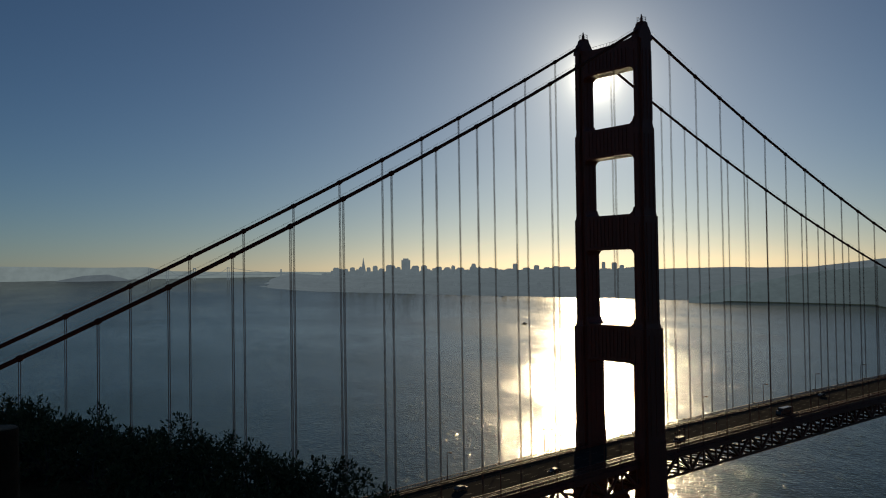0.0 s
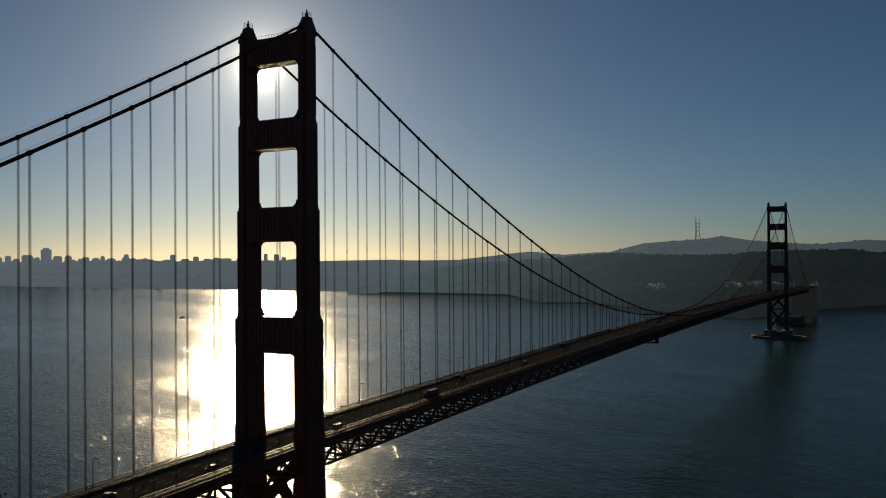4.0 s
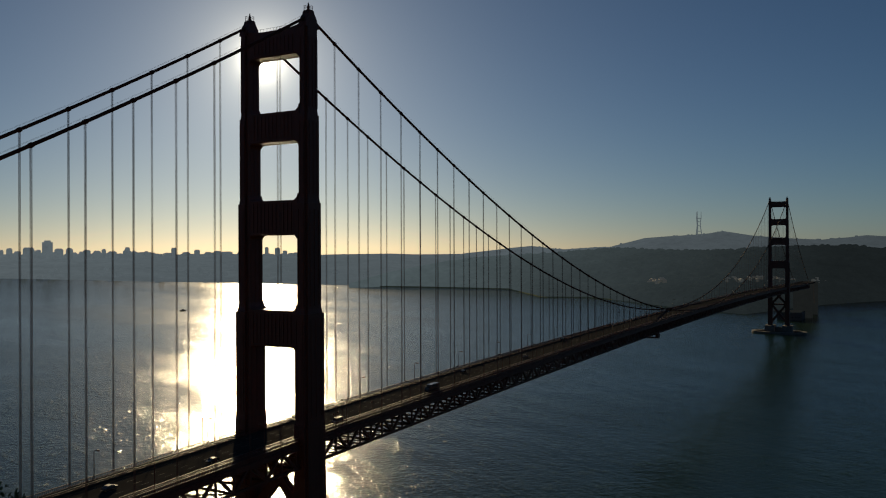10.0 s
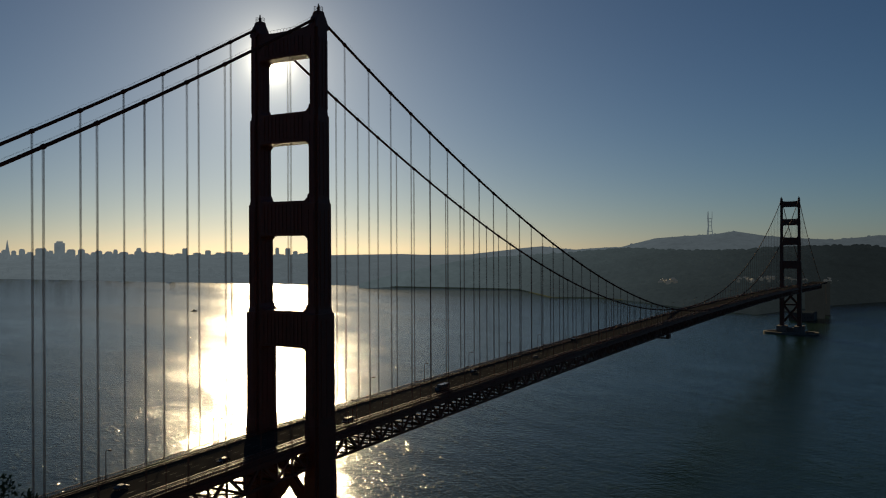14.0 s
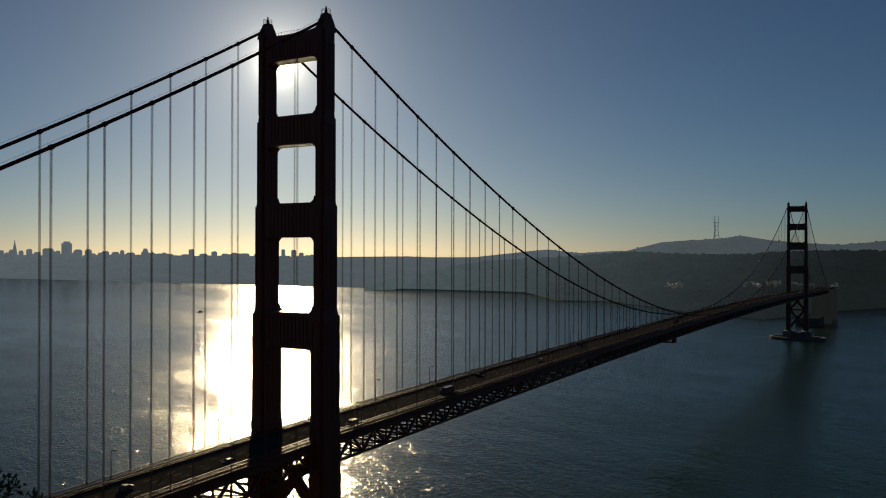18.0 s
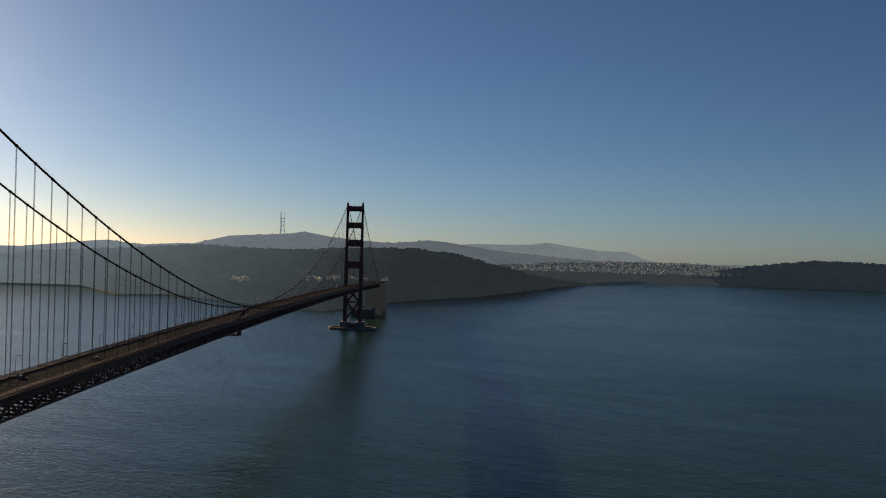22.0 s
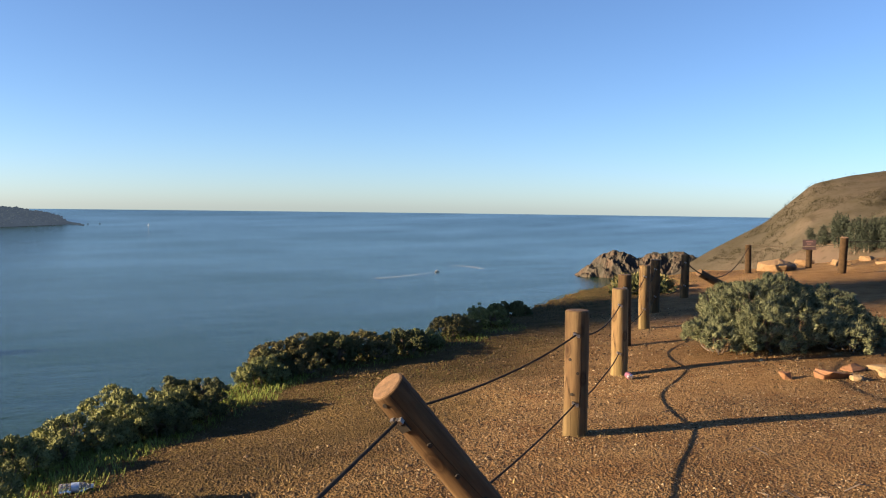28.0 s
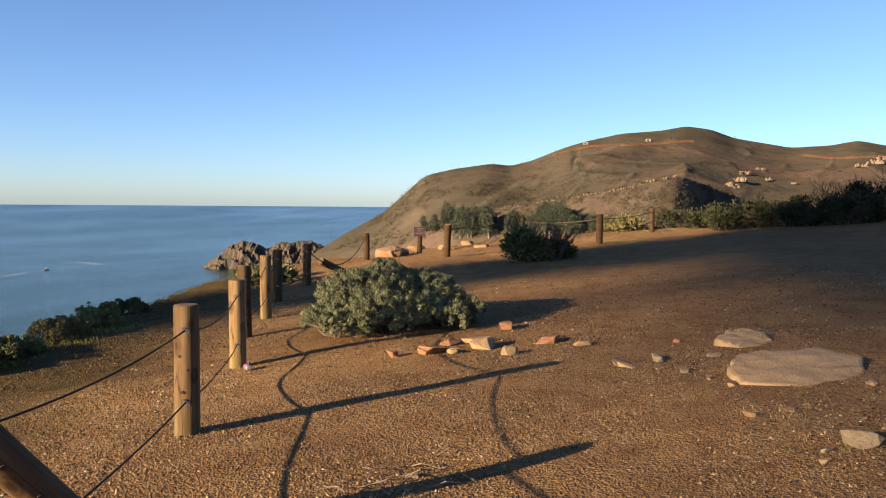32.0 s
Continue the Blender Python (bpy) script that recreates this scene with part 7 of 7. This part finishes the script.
P_DARK, P_GREY, P_WHITE = plain("dark_car_paint", (0.03, 0.03, 0.035), 0.25, 0.3), plain("silver_car_paint", (0.08, 0.083, 0.087), 0.6, 0.0), plain("white_car_paint", (0.35, 0.35, 0.35), 0.5)
for x, y, hd, pt, kd, lb in [(-1.6, -72, 1, P_GREY, "car", "silver car driving across the bridge"), (4.7, -38, -1, P_DARK, "car", "dark car driving across the bridge"), (7.8, 24, -1, P_GREY, "van", "silver van driving across the bridge"),
                             (7.8, 96, -1, P_DARK, "truck", "dark box truck driving across the bridge"), (-4.7, 150, 1, P_DARK, "car", "dark car driving across the bridge"), (1.6, 215, -1, P_GREY, "car", "silver car driving across the bridge"),
                             (-7.8, 300, 1, P_DARK, "van", "dark van driving across the bridge")]:
    car(x, y, hd, pt, kd, lb)

# boats and their wakes
M_HULL = plain("white_hull", (0.3, 0.3, 0.3), 0.35)
M_SAIL = plain("sail_cloth", (0.12, 0.12, 0.12), 0.8)
M_DARKHULL = plain("dark_hull", (0.05, 0.05, 0.05), 0.5)


def m_foam():
    n = Nodes("wake_foam", 0.9).world_pos()
    n.color((0.62, 0.68, 0.72))
    n.bump(n.noise(0.8, 4.0), 0.5, 0.3)
    n.link(n.ramp(n.noise(0.22, 5.0, 0.7), [(0.40, (0, 0, 0)), (0.66, (0.42,) * 3)]), n.b.inputs["Alpha"])
    return n.m


M_FOAM = m_foam()


def boat(name, az, el, heading, length, mat, label):
    d = meet_sea(el)
    p = far(az, d, float(sea_z(d)))
    root = empty(name, p)
    root.rotation_euler = (0, 0, radians(heading))
    k = length / 10
    rings = []
    for y, w, zb in ((-5, 1.5, 0.1), (-2, 1.8, -0.3), (2, 1.6, -0.3), (4.2, 0.7, 0.0), (5.2, 0.08, 0.5)):
        rings.append([(-w * k, y * k, 1.3 * k + max(0, y) * 0.12 * k), (-w * 0.6 * k, y * k, zb * k), (w * 0.6 * k, y * k, zb * k), (w * k, y * k, 1.3 * k + max(0, y) * 0.12 * k)])
    make("hull", Geo().loft(rings), mat, root)
    make("cabin", Geo().loft([[(-1.1 * k, -2 * k, 1.3 * k), (1.1 * k, -2 * k, 1.3 * k), (1.1 * k, 2 * k, 1.3 * k), (-1.1 * k, 2 * k, 1.3 * k)], [(-0.9 * k, -1.7 * k, 3.2 * k), (0.9 * k, -1.7 * k, 3.2 * k), (0.9 * k, 1.2 * k, 3.2 * k), (-0.9 * k, 1.2 * k, 3.2 * k)]]), mat, root)
    make("mast", Geo().tube([(0, -0.5 * k, 3 * k), (0, -0.5 * k, 6.5 * k)], 0.09 * k, 6), mat, root)
    make("cabin_window", Geo().box(0, 1.66 * k, 2.5 * k, 1.5 * k, 0.2, 0.6 * k), M_GLASSDK, root)
    return tagged(root, label, "boat"), p


def wake(p, trail, label):
    """A foam trail behind a boat: offsets by bearing and elevation, with half widths."""
    pts = [(p, 2.0)]
    for a, e, w in trail:
        d = meet_sea(e)
        pts.append((far(a, d, float(sea_z(d))), w))
    g = Geo()
    rings = []
    for k, (q, w) in enumerate(pts):
        t = (pts[min(k + 1, len(pts) - 1)][0] - pts[max(k - 1, 0)][0]).normalized()
        s = Vector((-t.y, t.x, 0)) * w
        rings.append([q + s + Vector((0, 0, 0.35)), q - s + Vector((0, 0, 0.35))])
    v = [c for r in rings for c in r]
    g.add(v, [(2 * k, 2 * k + 1, 2 * k + 3, 2 * k + 2) for k in range(len(rings) - 1)])
    return tagged(make("wake", g, M_FOAM), label, "wake", kind="structure")


_, p = boat("motor_boat", -58.1, -4.41, 60, 11, M_HULL, "white motor boat leaving a curved foam wake")
wake(p, [(-57.2, -4.55, 5), (-56.2, -4.68, 7), (-55.0, -4.80, 9), (-53.8, -4.90, 11)], "pale foam trail behind the motor boat")
wake(far(-58.8, meet_sea(-4.02)), [(-59.6, -3.96, 12), (-60.4, -4.02, 14), (-61.2, -4.15, 10)], "pale curved foam ring on the sea")
_, p = boat("fishing_boat", 46.8, -3.97, -40, 14, M_DARKHULL, "small dark boat crossing the bay")
wake(p, [(47.6, -3.90, 2), (48.4, -3.84, 2.5), (49.3, -3.78, 3)], "thin foam trail behind the dark boat")
base = far(-39.0, meet_sea(-1.35))
root = empty("sailing_boat", (base.x, base.y, float(sea_z(meet_sea(-1.35)))))
make("hull", Geo().loft([[(-1.5, -5, 1.2), (0, -5, 0), (1.5, -5, 1.2)], [(-1.6, 0, 1.2), (0, 0, -0.2), (1.6, 0, 1.2)], [(-0.1, 6, 1.6), (0, 6, 1.0), (0.1, 6, 1.6)]]), M_HULL, root)
make("sail", Geo().slab([(-4.5, 2.2), (0.4, 2.2), (0.4, 10)], "x", -0.06, 0.06), M_SAIL, root)
make("mast", Geo().tube([(0, 0.6, 1), (0, 0.6, 10.8)], 0.15, 6), M_ZINC, root)
tagged(root, "small white sailing boat far out at sea", "sailing boat")
for k, (a, e, w) in enumerate([(-1.0, -2.98, 9), (-0.2, -3.04, 6), (5.3, -3.62, 6), (3.6, -3.42, 5), (-35.4, -1.29, 5), (-36.1, -1.27, 4), (-34.9, -1.28, 8)]):
    d = meet_sea(e)
    q = far(a, d, float(sea_z(d)))
    bm = bmesh.new()
    bmesh.ops.create_icosphere(bm, subdivisions=2, radius=1.0)
    for v in bm.verts:
        v.co *= 1 + 0.35 * noise.noise(v.co * 2 + Vector((k, 0, 0)))
        v.co = Vector((v.co.x * w, v.co.y * w * 0.7, v.co.z * w * 0.45))
    me = bpy.data.meshes.new("sea_stack")
    bm.to_mesh(me)
    bm.free()
    ob = make("sea_stack", me, M_CAPE)
    ob.location = q
    tagged(ob, "small dark rock standing out of the water", "rock", "sea stacks")


# ---- trees and rocks on the near hills ----
M_CYPRESS = m_leaf("cypress_leaf", (0.016, 0.023, 0.018), (0.036, 0.047, 0.034), (0.058, 0.070, 0.05))


def cypress(p, h, seed):
    """A wind-shaped cypress: bent trunk, limbs and a clumped, gappy crown."""
    rng = rnd(seed)
    root = empty("cypress_tree", p - Vector((0, 0, 0.5)))
    lean = rng.uniform(-0.12, 0.12, 2)
    trunk = [Vector((lean[0] * h * t, lean[1] * h * t, h * 0.85 * t)) for t in (0, 0.3, 0.6, 1.0)]
    make("trunk", Geo().tube(trunk, [h * 0.035, h * 0.026, h * 0.018, h * 0.006], 7), M_TWIG, root)
    pts, dirs = [], []
    for k in range(16):
        t = rng.uniform(0.2, 1.0)
        b = trunk[0].lerp(trunk[3], t)
        a = rng.uniform(0, 6.283)
        r = h * rng.uniform(0.10, 0.30) * (1.25 - 1.05 * t)
        e = b + Vector((math.cos(a) * r, math.sin(a) * r, h * rng.uniform(0.0, 0.10)))
        make("limb", Geo().tube([b, b.lerp(e, 0.5) + Vector((0, 0, -0.01 * h)), e], [h * 0.012, h * 0.008, h * 0.003], 5), M_TWIG, root)
        c = h * rng.uniform(0.10, 0.15) * (1.2 - 0.6 * t)
        v = rng.normal(size=(24, 3))
        v /= np.linalg.norm(v, axis=1, keepdims=True)
        pts.append(np.array(e) + v * c * rng.uniform(0.5, 1.0, (24, 1)) * np.array([0.85, 0.85, 1.1]))
        dirs.append(v)
    leaf_cloud("crown", np.concatenate(pts), np.concatenate(dirs), 7, h * 0.056, M_CYPRESS, root, seed + 5)
    return tagged(root, "dark wind-shaped cypress tree on the hillside", "tree", "hillside cypresses")


rng = rnd(490)
k = 0
for a0, a1, e0, e1, lo, hi, n in [(-82.2, -84.2, -2.2, -1.9, 9, 13, 7), (-83.8, -86.9, -2.5, -1.75, 13, 20, 19), (-88.0, -90.0, -2.1, -1.6, 10, 15, 9), (-89.6, -92.4, -2.2, -1.5, 13, 18, 15), (-92.2, -95.2, -2.3, -1.75, 8, 13, 10)]:
    for _ in range(n):
        p = onto("hill_spur", rng.uniform(a1, a0), rng.uniform(e0, e1))
        if p is not None:
            cypress(p, rng.uniform(lo, hi) * 0.9, 500 + 7 * k)
        k += 1


def outcrop(name, p, s, seed, mat, label, blocks):
    """A cluster of jagged upright blocks, broken along steep planes."""
    rng = rnd(seed)
    root = empty(name, p)
    for _ in range(blocks):
        c = np.array([rng.normal() * s * 0.8, rng.normal() * s * 0.8, -0.25 * s])
        w, h, n = s * rng.uniform(0.25, 0.6), s * rng.uniform(0.4, 1.1), 6
        a0 = rng.uniform(0, 6.28)
        tip = rng.normal(size=2) * w * 0.5
        rings = []
        for z, f in ((0.0, 1.1), (0.45, 1.0), (0.8, 0.7), (1.0, 0.25)):
            rings.append([(c[0] + tip[0] * z + w * f * rng.uniform(0.75, 1.25) * math.cos(a0 + 6.283 * k / n), c[1] + tip[1] * z + w * f * rng.uniform(0.75, 1.25) * math.sin(a0 + 6.283 * k / n), c[2] + h * z * rng.uniform(0.88, 1.1)) for k in range(n)])
        make("block", Geo().loft(rings), mat, root)
    return tagged(root, label, "rock outcrop", "hillside rocks")


rng = rnd(91)
for k in range(42):                                        # along the spur's crest
    a = -87.5 - 12.0 * (k + rng.rand()) / 42
    e = float(interp(a, [(-86.1, -0.62), (-88.1, -0.22), (-91.9, 0.39), (-95.6, 1.06), (-98.3, 1.75), (-99.3, 1.93), (-100.7, 1.38)])) - rng.uniform(0.05, 0.16)
    p = onto("hill_spur", a, e)
    if p is not None:
        outcrop("rock_outcrop", p, rng.uniform(0.6, 1.6), 100 + k, M_ROCK, "pale rock outcrop along the spur's crest", 3)
for k, (a, e, s) in enumerate([(-102.6, 1.25, 9), (-103.0, 1.55, 8), (-103.4, 2.0, 7), (-104.4, 2.25, 7), (-104.7, 1.6, 6), (-106.4, 1.35, 4), (-110.2, 2.4, 8), (-110.8, 2.6, 9), (-111.4, 2.85, 10), (-112.0, 3.0, 10), (-99.1, 1.85, 3), (-98.6, 1.65, 3), (-112.6, 3.2, 8), (-103.0, 1.1, 6)]):
    p = onto("hill_ridge", a, e)
    if p is not None:
        outcrop("rock_outcrop", p, s * 0.8, 160 + k, M_ROCK, "pale rock outcrop on the brown hillside", 7)


def ribbon(name, land, line, half, mat, label, lift=1.2, n=60):
    """A road cut or path that follows a hillside."""
    g = Geo()
    a0, a1 = line[0][0], line[-1][0]
    rows = []
    for k in range(n + 1):
        a = a0 + (a1 - a0) * k / n
        e = float(interp(a, line))
        p, q = onto(land, a, e), onto(land, a, e - half)
        if p is None or q is None:
            continue
        to = (Vector((VX, VY, VZ)) - p).normalized() * lift
        rows.append((p + to, q + to))
    v = [c for r in rows for c in r]
    g.add(v, [(2 * k, 2 * k + 1, 2 * k + 3, 2 * k + 2) for k in range(len(rows) - 1)])
    return tagged(make(name, g, mat), label, "path", kind="structure")


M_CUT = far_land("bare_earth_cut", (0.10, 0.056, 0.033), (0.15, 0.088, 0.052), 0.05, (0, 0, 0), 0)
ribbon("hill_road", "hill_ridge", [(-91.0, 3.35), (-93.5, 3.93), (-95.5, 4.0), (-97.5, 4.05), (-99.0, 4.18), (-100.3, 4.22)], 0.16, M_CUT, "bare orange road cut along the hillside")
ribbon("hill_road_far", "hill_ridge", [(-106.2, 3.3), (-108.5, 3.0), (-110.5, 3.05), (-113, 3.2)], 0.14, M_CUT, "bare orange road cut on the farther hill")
# meadow colour plus a little painted haze glow that brightens it
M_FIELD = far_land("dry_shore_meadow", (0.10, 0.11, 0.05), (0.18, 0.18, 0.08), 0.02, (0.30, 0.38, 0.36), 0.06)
g = Geo()
rows = []
for k in range(41):                                        # flat land between the water and the woods
    a = 34.0 - 16.0 * k / 40
    e = float(interp(a, SHORE))
    wide = float(interp(a, [(34, 0.03), (27, 0.05), (23, 0.09), (21, 0.16), (19.5, 0.20), (18, 0.02)]))
    d0, d1 = meet_sea(e - 0.03), meet_sea(e + wide)
    rows.append([far(a, d0, float(sea_z(d0)) - 1), far(a, d0 + 2, float(sea_z(d0)) + 1.6), far(a, d1 + 30, float(sea_z(d1 + 30)) + 2.2)])
g.add([p for r in rows for p in r], [(3 * k + c, 3 * k + c + 1, 3 * k + c + 4, 3 * k + c + 3) for k in range(40) for c in (0, 1)])
tagged(make("shore_meadow", g, M_FIELD), "sunlit yellow-green meadow along the far shore", "meadow", kind="structure")
for a, e in ((-93.2, 3.95), (-97.3, 4.15)):
    p = onto("hill_ridge", a, e)
    if p is not None:
        root = empty("gun_battery", p)
        root.rotation_euler = (0, 0, radians(a))
        b = make("front_wall", Geo().box(0, 0, 2.0, 9, 5, 4.5), M_CONC, root)
        make("portal", Geo().box(0, -2.6, 1.6, 4, 0.4, 2.8), M_HOLE, b)
        tagged(root, "old concrete gun battery portal in the hillside", "bunker", "hill bunkers")


def scrub_dots(name, land, n, seed, box, size, mat, label):
    """Shrubs dotted over a far slope, too many to count."""
    rng = rnd(seed)
    pts, dirs = [], []
    for _ in range(n):
        p = onto(land, rng.uniform(box[0], box[1]), rng.uniform(box[2], box[3]))
        if p is None or bumps(np.array(p.x), np.array(p.y), 220, 3, 3.3) < -0.15:
            continue
        s = size * rng.uniform(0.4, 1.3)
        for _ in range(6):
            v = rng.normal(size=3)
            pts.append((p.x + v[0] * s * 0.5, p.y + v[1] * s * 0.5, p.z + abs(v[2]) * s * 0.3))
            dirs.append(v / np.linalg.norm(v))
    leaf_cloud(name, np.array(pts), np.array(dirs), 5, size * 0.42, mat, None, seed)
    return tagged(bpy.data.objects[name], label, "scrub", kind="stuff")


M_HILLSCRUB = m_leaf("hill_scrub_leaf", (0.016, 0.016, 0.010), (0.034, 0.032, 0.018), (0.05, 0.045, 0.027))
scrub_dots("hillside_scrub", "hill_ridge", 4000, 61, (-113, -77, -1.5, 4.6), 3.0, M_HILLSCRUB, "dark scrub dotted over the brown hill")
scrub_dots("shore_scrub", "hill_ridge", 3800, 65, (-90, -75, -3.4, 2.0), 3.2, M_HILLSCRUB, "dense dark scrub on the slope above the sea")
scrub_dots("spur_scrub", "hill_spur", 2400, 62, (-104, -82, -3.2, 1.7), 1.9, M_HILLSCRUB, "dark low scrub over the spur")
rows = [(-92.3, 3.6), (-92.35, 3.2), (-92.6, 2.8), (-92.8, 2.4), (-93.0, 2.05)]
pts, dirs = [], []
rng = rnd(63)
for k in range(160):
    t = rng.uniform(0, 4)
    i = int(min(t, 3))
    p = onto("hill_ridge", rows[i][0] + (rows[i + 1][0] - rows[i][0]) * (t - i) + rng.normal() * 0.012, rows[i][1] + (rows[i + 1][1] - rows[i][1]) * (t - i))
    if p is not None:
        v = rng.normal(size=3)
        pts.append((p.x + v[0], p.y + v[1], p.z + 1.0 + v[2]))
        dirs.append(v / np.linalg.norm(v))
leaf_cloud("gully_scrub", np.array(pts), np.array(dirs), 8, 1.7, M_CYPRESS, None, 64)
tagged(bpy.data.objects["gully_scrub"], "dark scrub filling a narrow gully", "scrub", kind="stuff")
